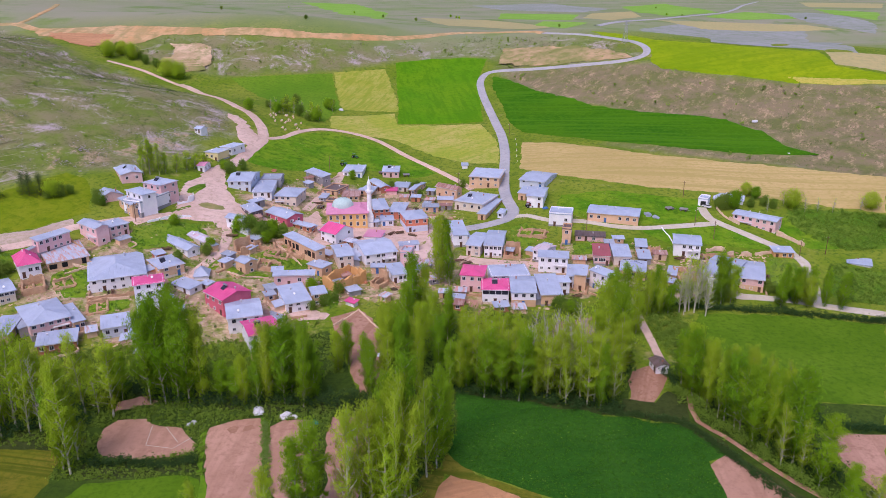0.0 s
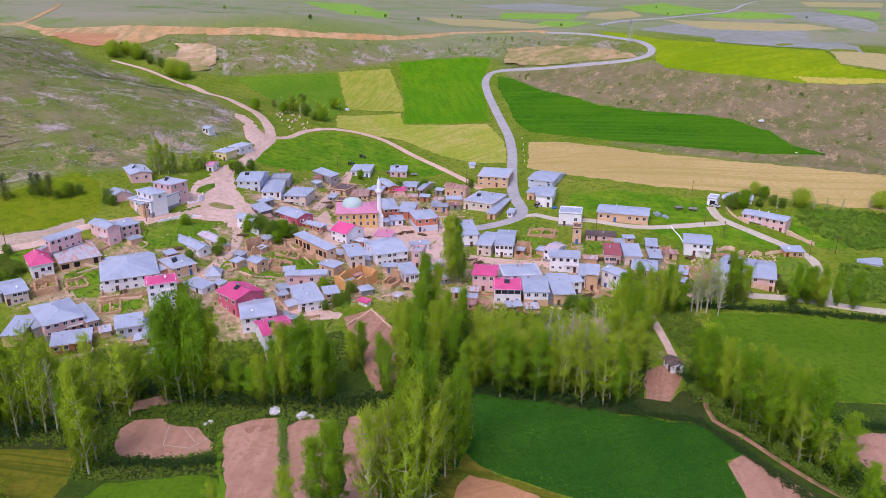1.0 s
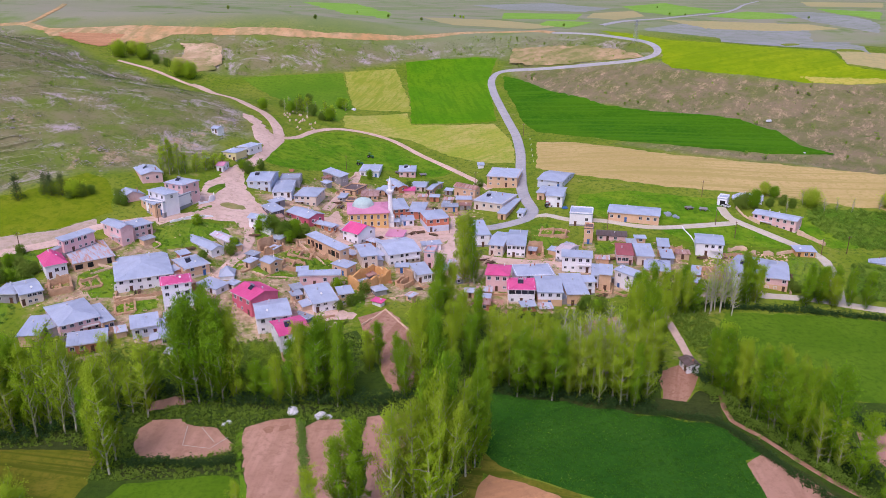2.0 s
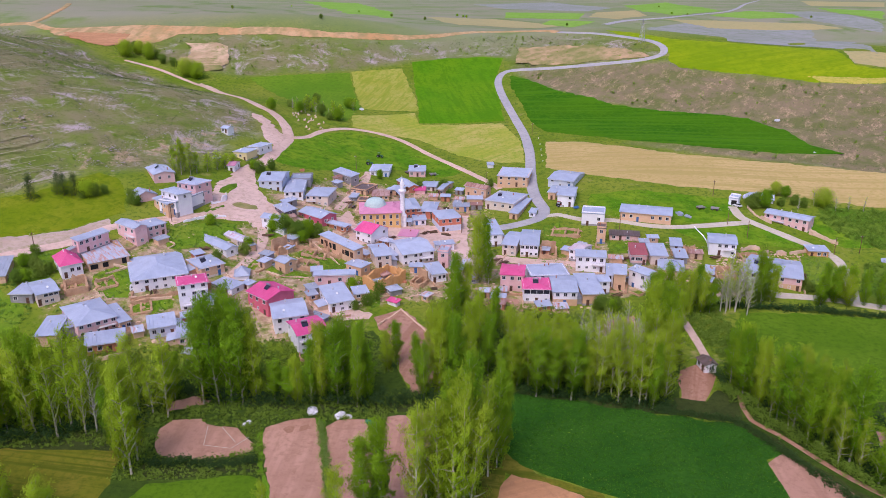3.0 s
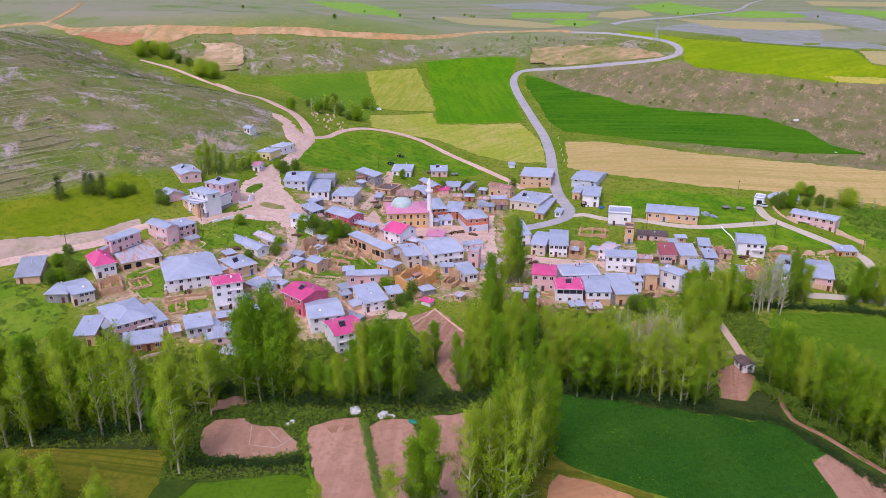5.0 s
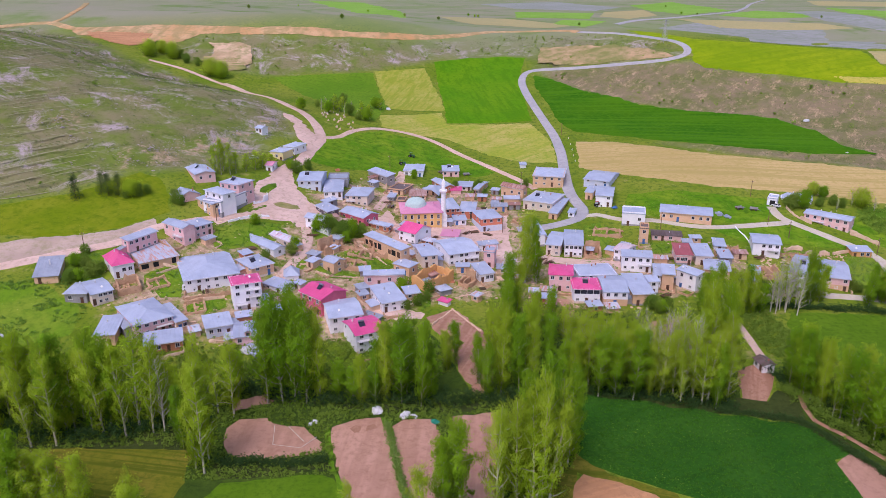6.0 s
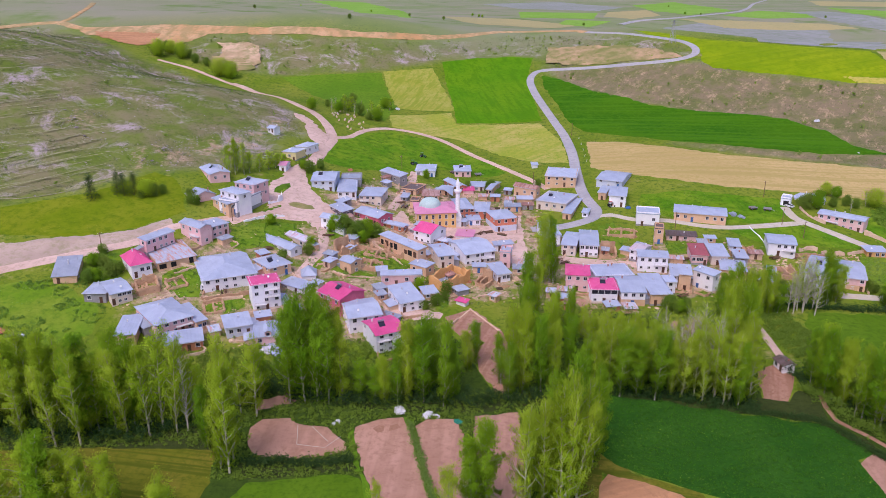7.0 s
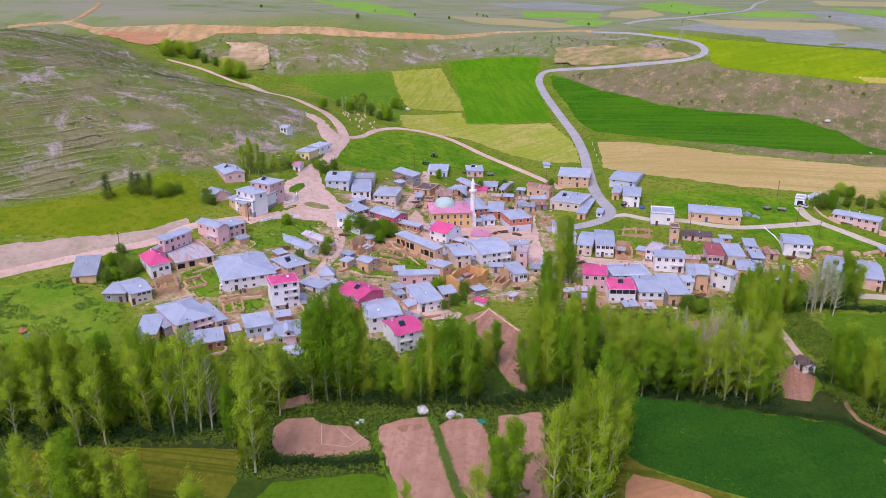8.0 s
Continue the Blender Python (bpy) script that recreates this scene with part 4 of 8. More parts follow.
# Far strip fields, their colours paled as haze would pale them.
field("field", M_GREYF, [(87, 2508), (376, 2800), (427, 2036), (297, 1720), (144, 1925)], 0.45, "strip field in the distance, haze put into its colour", "field")
field("field", M_LGREENF, [(118, 1616), (261, 1521), (209, 1287), (88, 1265)], 0.45, "strip field in the distance, haze put into its colour", "field")
field("field", M_TANFAR, [(-37, 1214), (67, 1224), (159, 1142), (115, 1049), (5.5, 896.3)], 0.45, "strip field in the distance, haze put into its colour", "field")
field("field", M_LGREENF, [(441, 1242), (529, 1240), (529, 1199), (444, 1177)], 0.45, "strip field in the distance, haze put into its colour", "field")
field("field", M_TANFAR, [(1314, 2951), (1523, 2770), (1179, 2149), (1056, 2304)], 0.45, "strip field in the distance, haze put into its colour", "field")
field("field", M_LGREENF, [(157, 1246), (230, 1255), (174, 1133), (126, 1136)], 0.45, "strip field in the distance, haze put into its colour", "field")
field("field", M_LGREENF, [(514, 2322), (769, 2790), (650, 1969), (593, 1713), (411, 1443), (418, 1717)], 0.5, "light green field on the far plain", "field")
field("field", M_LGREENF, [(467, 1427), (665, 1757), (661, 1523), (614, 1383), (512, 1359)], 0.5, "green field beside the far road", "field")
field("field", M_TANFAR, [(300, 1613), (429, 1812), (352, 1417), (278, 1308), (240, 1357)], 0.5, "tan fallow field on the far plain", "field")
field("field", M_GREYF, [(421, 1320), (585, 1285), (288.7, 542.6), (263.8, 563.1), (204, 600.4), (294, 1188)], 0.5, "scrub land on the far plain, greyed in colour for haze", "field")
field("field", M_GREYF, [(652, 1605), (779, 1708), (696, 1274), (653, 1193), (606, 1312)], 0.6, "ploughed field on the far plain, greyed in colour for haze", "field")
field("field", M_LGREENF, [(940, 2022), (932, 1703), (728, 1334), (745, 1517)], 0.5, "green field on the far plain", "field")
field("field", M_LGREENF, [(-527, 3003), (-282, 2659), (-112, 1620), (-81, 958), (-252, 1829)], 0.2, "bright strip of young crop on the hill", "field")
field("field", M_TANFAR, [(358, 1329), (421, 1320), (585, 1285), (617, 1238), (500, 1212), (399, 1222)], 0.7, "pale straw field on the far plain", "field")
lane("road", M_ASPH, 5.2, [(0.2, 307), (10.9, 308.5), (21, 312.7), (28.5, 318.2), (31.4, 326.6), (29.7, 342.9), (29.6, 358.9), (31.6, 384.6), (34.2, 413.6), (34.8, 446.7), (32.7, 475.4), (29.6, 512.3), (27.4, 547), (27.8, 572.3), (33.2, 588.1), (44, 589.8), (72.3, 579.4), (104, 571.3), (127.7, 567.5), (142.5, 570), (149.8, 577.6), (152, 590.9), (147.5, 606.6), (135.7, 621.4), (125.1, 634.3), (110.5, 652.4), (85.9, 674.7)], 0.3, "grey asphalt road winding over the hill", "road")
lane("road", M_ASPH, 9, [(234, 1206), (282, 1280), (394, 1388), (550, 1608), (716, 1967), (960, 2556), (1197, 3051)], 0.8, "pale asphalt road across the far plain", "road")
lane("lane", M_CONC, 3.4, [(29.1, 318.8), (36.7, 320.2), (45.4, 313.7), (59.4, 310.8), (70.1, 305.4), (81.2, 302.9), (93.5, 304), (115.2, 308.1)], 0.2, "pale concrete village lane", "road")
lane("lane", M_CONC, 4, [(114.1, 323.1), (114.5, 312.8), (120.2, 305.3), (128.3, 296.1), (136.1, 287.5), (139.9, 281.1), (140.2, 274.6), (137.1, 261.8), (130.7, 245.1)], 0.2, "pale gravel lane past the pink house", "road")
lane("lane", M_CONC, 4, [(103.5, 249.3), (123.4, 248.5), (132.4, 245.9), (153.6, 241.3), (165.8, 238.1)], 0.2, "pale concrete lane along the meadow", "road")
lane("track", M_DIRT, 4.2, [(-214.2, 217.5), (-191.4, 235.6), (-176.7, 244.6), (-160.8, 253.8), (-147.5, 262.0), (-139.5, 273.1), (-116.3, 287.6), (-102.7, 295), (-94.6, 301.4)], 0.2, "pale earth track below the hill", "track")
lane("track", M_DIRT, 6, [(-104, 331.9), (-105, 348.5), (-100.4, 365), (-98.5, 384.5), (-96.6, 404.3), (-101.9, 425.1), (-112.2, 443.7), (-124.5, 456.1), (-145.3, 486.4), (-171.2, 528.9), (-184.3, 541.3)], 0.2, "earth track climbing past the yellow building", "track")
lane("track", M_DIRT, 3, [(-181.4, 537.1), (-200.1, 551.7), (-217.4, 562.8), (-232.9, 567.3), (-244.2, 569)], 0.4, "earth track climbing past the yellow building", "track")
lane("track", M_DIRT, 3.2, [(-97.7, 405.3), (-88.7, 415.5), (-82, 434.7), (-70.5, 449), (-54, 450.6), (-36.9, 440.9), (-20.4, 418.8), (-5.3, 397.2), (8.1, 373.4), (14, 358.9)], 0.2, "narrow earth track across the pasture", "track")
lane("track", M_DIRT, 3.8, [(-90.5, 299.5), (-84.9, 284.6), (-83, 271.2), (-85.6, 258.5), (-87.5, 251.2), (-89.4, 242.2)], 0.2, "earth lane between the houses", "track")
lane("track", M_DIRT, 3.8, [(-60, 319.3), (-56.9, 338.8), (-53.3, 358.5), (-51.8, 382.5)], 0.2, "earth lane between the houses", "track")
lane("track", M_DIRT, 5.6, [(5.9, 277.3), (18.6, 273.3), (35.3, 270.2), (45.8, 268.8)], 0.2, "earth lane in front of the houses", "track")
lane("track", M_ORANGE, 7, [(-408.4, 665), (-365.7, 675.3), (-331.4, 652), (-288.8, 650.1), (-240.9, 645.7), (-168.8, 631.3), (-101.9, 634.9), (-57.5, 651.6), (-20.2, 675.9), (20.1, 703.6), (69.1, 693.9), (85.9, 674.7)], 0.5, "orange earth track along the hillside", "track")
lane("track", M_ORANGE, 4.5, [(-363, 671.5), (-359.7, 699.5), (-374.4, 760), (-388.7, 807.2)], 0.5, "orange earth track climbing the hill", "track")
lane("track", M_DIRT, 2.4, [(65.8, 246), (65.2, 231), (65.6, 216.7), (65.6, 203.1)], 0.2, "narrow footpath to the stone hut", "track")
lane("track", M_SOILD, 1.4, [(69.4, 189.4), (67.6, 181), (67.8, 175.1), (73, 168.9), (78.8, 159.4), (83.5, 152.1), (91, 143)], 0.2, "earth track under the poplar row", "track")
for ring in GARDENS:
    field("garden", M_GARDEN, ring, 0.16, "overgrown green garden with weeds beside the houses", "garden")


# ---- houses ----
def slopes(kind, w, d, h, rise, over=0.7):
    """The roof's planes, each from its eave upwards, as lists of corners."""
    a, b = w / 2 + over, d / 2 + over
    low = h - rise * over / (d / 2)
    if kind == "gable":
        top = h + rise
        return [[(-a, -b, low), (a, -b, low), (a, 0, top), (-a, 0, top)], [(a, b, low), (-a, b, low), (-a, 0, top), (a, 0, top)]]
    if kind == "hip":
        top, r = h + rise, max(a - b, 0.0)
        s = max(b - a, 0.0)
        low = h - 0.15
        f = [[(-a, -b, low), (a, -b, low), (r, -s, top), (-r, -s, top)], [(a, b, low), (-a, b, low), (-r, s, top), (r, s, top)],
             [(a, -b, low), (a, b, low), (r, s, top), (r, -s, top)], [(-a, b, low), (-a, -b, low), (-r, -s, top), (-r, s, top)]]
        return f
    if kind == "shed":
        k = rise / d
        return [[(-a, -b, h - k * over), (a, -b, h - k * over), (a, b, h + rise + k * over), (-a, b, h + rise + k * over)]]
    return [[(-w / 2 - 0.2, -d / 2 - 0.2, h + 0.02), (w / 2 + 0.2, -d / 2 - 0.2, h + 0.02), (w / 2 + 0.2, d / 2 + 0.2, h + 0.02), (-w / 2 - 0.2, d / 2 + 0.2, h + 0.02)]]


def roof_mesh(planes, thick=0.14, ribs=True):
    """One shell of sheets with raised seams up the slope; the UV runs along the eave and up the slope, in metres."""
    bm = bmesh.new()
    layer = bm.loops.layers.uv.new("sheets")
    for plane in planes:
        p = []
        for c in plane:
            if not p or (Vector(c) - p[-1]).length > 0.02:
                p.append(Vector(c))
        if (p[0] - p[-1]).length < 0.02:
            p.pop()
        u = (p[1] - p[0]).normalized()
        n = u.cross(p[-1] - p[0]).normalized()
        v = n.cross(u)
        mid = (p[0] + p[1]) / 2
        span = (p[1] - p[0]).length
        geom = [bm.faces.new([bm.verts.new(c) for c in p])]
        crest = []
        if ribs:
            k = int(span / 2 / 1.15)
            for i in range(-k, k + 1):
                for off in (-0.07, 0.0, 0.07):
                    x = i * 1.15 + off
                    if abs(x) > span / 2 - 0.1:
                        continue
                    whole = list({e for f in geom for e in f.edges}) + list({w for f in geom for w in f.verts}) + geom
                    got = bmesh.ops.bisect_plane(bm, geom=whole, plane_co=mid + u * x, plane_no=u)
                    geom = [g for g in got["geom"] if isinstance(g, bmesh.types.BMFace)]
                    if off == 0.0:
                        crest += [g for g in got["geom_cut"] if isinstance(g, bmesh.types.BMVert)]
        for f in geom:
            for loop in f.loops:
                q = loop.vert.co - mid
                loop[layer].uv = (q.dot(u), q.dot(v))
        for w in set(crest):
            w.co += n * 0.055
    bmesh.ops.remove_doubles(bm, verts=bm.verts, dist=0.03)
    bmesh.ops.recalc_face_normals(bm, faces=bm.faces)
    if sum(f.normal.z for f in bm.faces) < 0:
        bmesh.ops.reverse_faces(bm, faces=bm.faces)
    bmesh.ops.solidify(bm, geom=list(bm.faces), thickness=thick)
    me = bpy.data.meshes.new("roof")
    bm.to_mesh(me)
    bm.free()
    return me


PANES = {}
HOMES = []


def window(parent, x, y, z, yaw, w=1.15, h=1.3, trim=W_TRIM):
    """A window set in the wall: frame with sill and mullion, and a glass pane behind it."""
    key = (round(w, 2), round(h, 2), trim.name)
    if key not in PANES:
        bm = bmesh.new()
        for sx in (-1, 1):
            box(bm, sx * (w / 2), 0, -h / 2, 0.12, 0.16, h)
        box(bm, 0, 0, h / 2 - 0.06, w + 0.12, 0.16, 0.12)
        box(bm, 0, -0.05, -h / 2 - 0.08, w + 0.3, 0.3, 0.1)
        box(bm, 0, 0, -h / 2, 0.07, 0.12, h)
        frame_ob = part("window", bm, trim)
        bm = bmesh.new()
        box(bm, 0, 0.02, -h / 2, w, 0.08, h)
        pane = part("pane", bm, GLASS)
        PANES[key] = frame_ob.data, pane.data
        bpy.data.objects.remove(frame_ob), bpy.data.objects.remove(pane)
    f = new("window", PANES[key][0])
    f.parent, f.matrix_basis = parent, pose(x, y, z, 0, 0, yaw)
    g = new("pane", PANES[key][1])
    g.parent = f
    return f


def house(x, y, yaw, w, d, h, eave, roof, rise, cover, wall, rows, wins, label, balcony=False, wide=False, base=None, dormer=False, gallery=False, solar=False):
    """A house with its front (the side of the door) along its own -y; eave: the height of the eaves above the sea of the plan, h: above the ground."""
    rng = random.Random(int(x * 7 + y * 13))
    ob = tagged(new("house"), label, "house", "village houses")
    ob.empty_display_size = 0.5
    ob.matrix_basis = pose(x, y, eave - h, 0, 0, yaw)
    foot = -4.0
    a, b = w / 2, d / 2
    # walls, with gables or a raised back where the roof needs them
    bm = bmesh.new()
    back = h + rise - 0.1 if roof == "shed" else h
    plan = [(-a, -b), (a, -b), (a, b), (-a, b)]
    lo = [bm.verts.new((px, py, foot)) for px, py in plan]
    hi = [bm.verts.new((px, py, (h if py < 0 else back) - 0.04)) for px, py in plan]
    bm.faces.new(lo[::-1])
    bm.faces.new(hi)
    for i in range(4):
        bm.faces.new((lo[i], lo[(i + 1) % 4], hi[(i + 1) % 4], hi[i]))
    if roof == "gable":
        for s in (-1, 1):
            g = [bm.verts.new(c) for c in ((s * (a - 0.12), -b, h - 0.05), (s * (a - 0.12), b, h - 0.05), (s * (a - 0.12), 0, h + rise - 0.12))]
            k = [bm.verts.new((s * a, v.co.y, v.co.z)) for v in g]
            for i in range(3):
                bm.faces.new((g[i], g[(i + 1) % 3], k[(i + 1) % 3], k[i]))
            bm.faces.new(k)
            bm.faces.new(g[::-1])
        bmesh.ops.recalc_face_normals(bm, faces=bm.faces)
    part("wall", bm, wall, ob)
    me = roof_mesh(slopes(roof, w, d, h, rise, 0.45), 0.3 if roof == "flat" else 0.14, roof != "flat")
    me.materials.append(cover)
    top = new("roof", me)
    top.parent = ob
    if roof == "flat":
        bm = bmesh.new()
        for s in (-1, 1):
            box(bm, s * (a - 0.1), 0, h + 0.02, 0.2, d, rise + 0.25)
            box(bm, 0, s * (b - 0.1), h + 0.024, w - 0.44, 0.2, rise + 0.25)
        part("parapet", bm, wall, ob)
    if roof in ("gable", "hip") and w > d + 1:
        bm = bmesh.new()
        r = w / 2 + 0.4 if roof == "gable" else (w - d) / 2
        box(bm, 0, 0, h + rise - 0.02, 2 * r, 0.35, 0.1)
        part("ridge_cap", bm, cover, ob)
    if roof != "flat" and h > 3 and rng.random() < 0.7:
        bm = bmesh.new()
        box(bm, 0, -b - 0.5, h - 0.24 - (rise * 0.45 / b if roof != "hip" else 0.0), w + 0.9, 0.1, 0.14)
        part("gutter", bm, W_TRIM, top)
    # a plinth of another colour
    if base:
        bm = bmesh.new()
        box(bm, 0, 0, foot, w + 0.08, d + 0.08, h * 0.46 - foot)
        part("plinth", bm, base, ob)
    elif h > 4 and rng.random() < 0.4:
        bm = bmesh.new()
        box(bm, 0, 0, foot, w + 0.08, d + 0.08, 0.8 - foot)
        part("plinth", bm, W_GREY if rng.random() < 0.5 else W_CREAM, ob)
    tall = h / rows
    door_at = rng.randrange(wins)
    if wide:
        for i in range(max(1, int(w / 2.8))):
            if rng.random() < 0.75:
                bm = bmesh.new()
                box(bm, -a + w * (i + 0.5) / max(1, int(w / 2.8)) + rng.uniform(-0.3, 0.3), -b - 0.02, 0.1, rng.uniform(1.2, 2.5), 0.1, min(rng.uniform(1.6, 2.4), h - 0.5))
                part("stable_door", bm, rng.choice((BLACK, BLACK, DOOR)), ob)
    for r in range(rows):
        for i in range(wins):
            px = (i + 0.5) / wins * w - a + rng.uniform(-0.2, 0.2)
            pz = r * tall + tall * 0.56
            if r == 0 and i == door_at and not wide and h > 2.3:
                bm = bmesh.new()
                box(bm, px, -b, 0, 1.0, 0.14, min(2.05, h - 0.35))
                box(bm, px, -b, min(2.05, h - 0.35), 1.2, 0.2, 0.12)
                door = part("door", bm, BLUE if rng.random() < 0.12 else DOOR, ob)
                bm = bmesh.new()
                box(bm, px + 0.35, -b - 0.09, 1.0, 0.05, 0.06, 0.16)
                part("handle", bm, STEEL, door)
            elif not wide and h > 2 and rng.random() < 0.88 and not (gallery and r == rows - 1):
                small = r == 0 and rows > 1
                window(ob, px, -b, pz, 0, 0.95 if small else 1.2, min(tall * 0.45, 0.85 if small else 1.25))
        for s in (-1, 1):
            n = max(1, int(d / 3.6))
            for i in range(n):
                if h > 2.4 and rng.random() < (0.75 if r == rows - 1 else 0.4):
                    py = (i + 0.5) / n * d - b + rng.uniform(-0.2, 0.2)
                    window(ob, s * a, py, r * tall + tall * 0.56, s * 90, 1.0, min(tall * 0.42, 1.15))
    if gallery:
        # a dark panel painted as a balcony's shade along the upper floor, with posts and a solid rail
        z = h - tall
        bm = bmesh.new()
        box(bm, 0, -b - 0.02, z + 0.9, w - 0.3, 0.08, tall - 1.15)
        deep = part("gallery_opening", bm, GLASS, ob, "dark panel standing for the shade inside the upper balcony")
        n = max(3, int(w / 2.2))
        for i in range(n + 1):
            bm = bmesh.new()
            box(bm, -a + 0.2 + i * (w - 0.4) / n, -b - 0.1, z + 0.9, 0.16, 0.14, tall - 1.15)
            part("post", bm, W_TRIM, deep)
    if balcony:
        for r in range(1, max(2, rows)):
            z = r * tall if rows > 1 else 0.8
            bw = w * 0.42
            bx = rng.choice((-1, 1)) * w * 0.24
            bm = bmesh.new()
            box(bm, bx, -b - 0.6, z - 0.16, bw, 1.2, 0.16)
            slab = part("balcony", bm, W_TRIM, ob)
            bm = bmesh.new()
            n = max(1, int(bw / 0.5))
            for i in range(n + 1):
                box(bm, bx - bw / 2 + 0.06 + i * (bw - 0.12) / n, -b - 1.14, z, 0.06, 0.06, 0.9)
            box(bm, bx, -b - 1.14, z + 0.9, bw, 0.09, 0.07)
            part("railing", bm, W_TRIM, slab)
    if dormer:
        bm = bmesh.new()
        box(bm, 0, -b * 0.45, h - 0.3, 1.9, b * 1.15, 1.5)
        dorm = part("dormer", bm, wall, ob)
        me = roof_mesh([[(-1.3, -b - 0.5, h + 1.1), (-1.3, b * 0.15, h + 1.1), (0, b * 0.15, h + 1.8), (0, -b - 0.5, h + 1.8)],
                        [(1.3, b * 0.15, h + 1.1), (1.3, -b - 0.5, h + 1.1), (0, -b - 0.5, h + 1.8), (0, b * 0.15, h + 1.8)]], 0.1, False)
        me.materials.append(cover)
        new("dormer_roof", me).parent = dorm
        bm = bmesh.new()
        box(bm, 0, -b * 1.025 - 0.02, h - 0.1, 1.0, 0.1, 0.9)
        part("dormer_window", bm, GLASS, dorm)
    # a lean-to against one side, as most of the village houses have
    if w > 5 and h > 2.7 and rng.random() < 0.5 and bool(inside(np.array(x), np.array(y), VILLAGE)):
        s, lw, ld = rng.choice((-1, 1)), rng.uniform(2.0, 3.2), d * rng.uniform(0.4, 0.7)
        ly, lh = rng.uniform(-0.5, 0.5) * (d - ld), min(h * 0.6, rng.uniform(2.0, 2.6))
        bm = bmesh.new()
        box(bm, s * (a + lw / 2), ly, foot, lw - 0.02, ld, lh - foot)
        lean = part("lean_to", bm, rng.choice((W_ADOBE, W_STONE, W_GREY, wall)), ob)
        e = [(s * (a + lw + 0.3), ly - s * (ld / 2 + 0.3), lh - 0.05), (s * (a + lw + 0.3), ly + s * (ld / 2 + 0.3), lh - 0.05),
             (s * (a + 0.03), ly + s * (ld / 2 + 0.3), lh + 0.5), (s * (a + 0.03), ly - s * (ld / 2 + 0.3), lh + 0.5)]
        me = roof_mesh([e], 0.1, False)
        me.materials.append(rng.choice((T_TIN, T_TIN, T_GREY, T_RUSTY)))
        new("lean_to_roof", me).parent = lean
    HOMES.append((x, y, yaw, w, d))
    # chimneys, and on some roofs a solar water heater or an aerial dish
    for _ in range(1 if w < 13 else 2):
        cx, cy = rng.uniform(-a * 0.6, a * 0.6), rng.uniform(0.15, 0.6) * b
        bm = bmesh.new()
        box(bm, cx, cy, h - 0.2, 0.34, 0.34, rise + 0.55, 0.03)
        box(bm, cx, cy, h + rise + 0.33, 0.46, 0.46, 0.08)
        part("chimney", bm, W_BRICK if rng.random() < 0.2 else W_TRIM, ob)
    if w > 6 and h > 2.6 and rng.random() < 0.25:
        dx, dy, dz = rng.uniform(-0.6, 0.6) * a, -rng.uniform(0.3, 0.8) * b, h + (rise * 0.4 if roof != "flat" else 0.1)
        bm = bmesh.new()
        tube(bm, (dx, dy, dz - 0.5), (dx, dy, dz + 0.9), 0.05, 0.05, 6)
        mast = part("aerial_mast", bm, STEEL, ob)
        bm = bmesh.new()
        tube(bm, (dx, dy - 0.05, dz + 0.8), (dx, dy - 0.2, dz + 0.92), 0.1, 0.4, 12)
        part("dish", bm, CHALK, mast, "pale satellite dish")
    if solar or (w > 8 and roof in ("gable", "hip") and rng.random() < 0.2):
        sx, sy, sz = rng.uniform(-a * 0.4, a * 0.1), -b * 0.25, h + rise * 0.75 + 0.3
        bm = bmesh.new()
        box(bm, sx, sy, sz, 1.9, 1.7, 0.08, 0, Matrix.Rotation(radians(35), 4, "X"))
        panel = part("solar_panel", bm, GLASS, ob, "dark glazed solar water heater")
        bm = bmesh.new()
        tube(bm, (sx - 0.95, sy + 0.75, sz + 0.85), (sx + 0.95, sy + 0.75, sz + 0.85), 0.28, 0.28, 10)
        for s in (-0.7, 0.7):
            tube(bm, (sx + s, sy + 0.75, sz - 0.8), (sx + s, sy + 0.75, sz + 0.7), 0.04, 0.04, 5)
        part("tank", bm, STEEL, panel)
    return ob


house(-149.7, 229.8, 1, 7.0, 8.9, 3.7, 12.3, "hip", 0.8, T_TIN, W_GREY, 1, 2, "low grey cement house with a pale metal roof")
house(-144.8, 230.5, 38, 6.5, 12.7, 4.0, 12.6, "gable", 0.8, T_TIN, W_CREAM, 2, 4, "cream house with a row of small windows and metal roof")
house(-133.5, 211.1, 8, 5.8, 12.2, 3.9, 7.4, "shed", 0.8, T_TIN, W_ADOBE, 1, 2, "lean-to wing with a pale metal roof")
house(-125.2, 218.2, 39, 11.5, 17.8, 4.5, 9.3, "hip", 1.5, T_TIN, W_PINK, 2, 5, "large pink two-storey house under a wide pale metal roof", balcony=True)
house(-116.7, 219.4, 39, 3.2, 14.4, 3.4, 8.0, "shed", 0.5, T_TIN, W_ADOBE, 1, 2, "tan side wing with a pale metal roof")
house(-115.6, 206.4, 20, 10.6, 7.2, 3.3, 5.9, "shed", 0.7, T_TIN, W_BRICK, 1, 4, "low brick shed with a pale metal roof")
house(-101.7, 215.4, 23, 7.7, 8.2, 3.6, 7.2, "shed", 0.6, T_TIN, W_BLUE, 1, 3, "grey block outbuilding with a metal roof")
house(-91.8, 212.9, 15, 7.8, 10.4, 3.3, 5.8, "gable", 1, T_TIN, W_PINK, 1, 3, "pink house with a dormer and metal roof", dormer=True)
house(-88.3, 204.3, -48, 7.3, 2.6, 1.4, 2.8, "shed", 0.3, T_TIN, W_GREY, 1, 1, "very low store under a pale metal sheet")
house(-96.0, 230.3, 22, 9.0, 7.8, 9.5, 15.2, "hip", 0.7, T_PINK, W_WHITE, 4, 3, "tall white four-storey house with a flat pink roof", balcony=True)
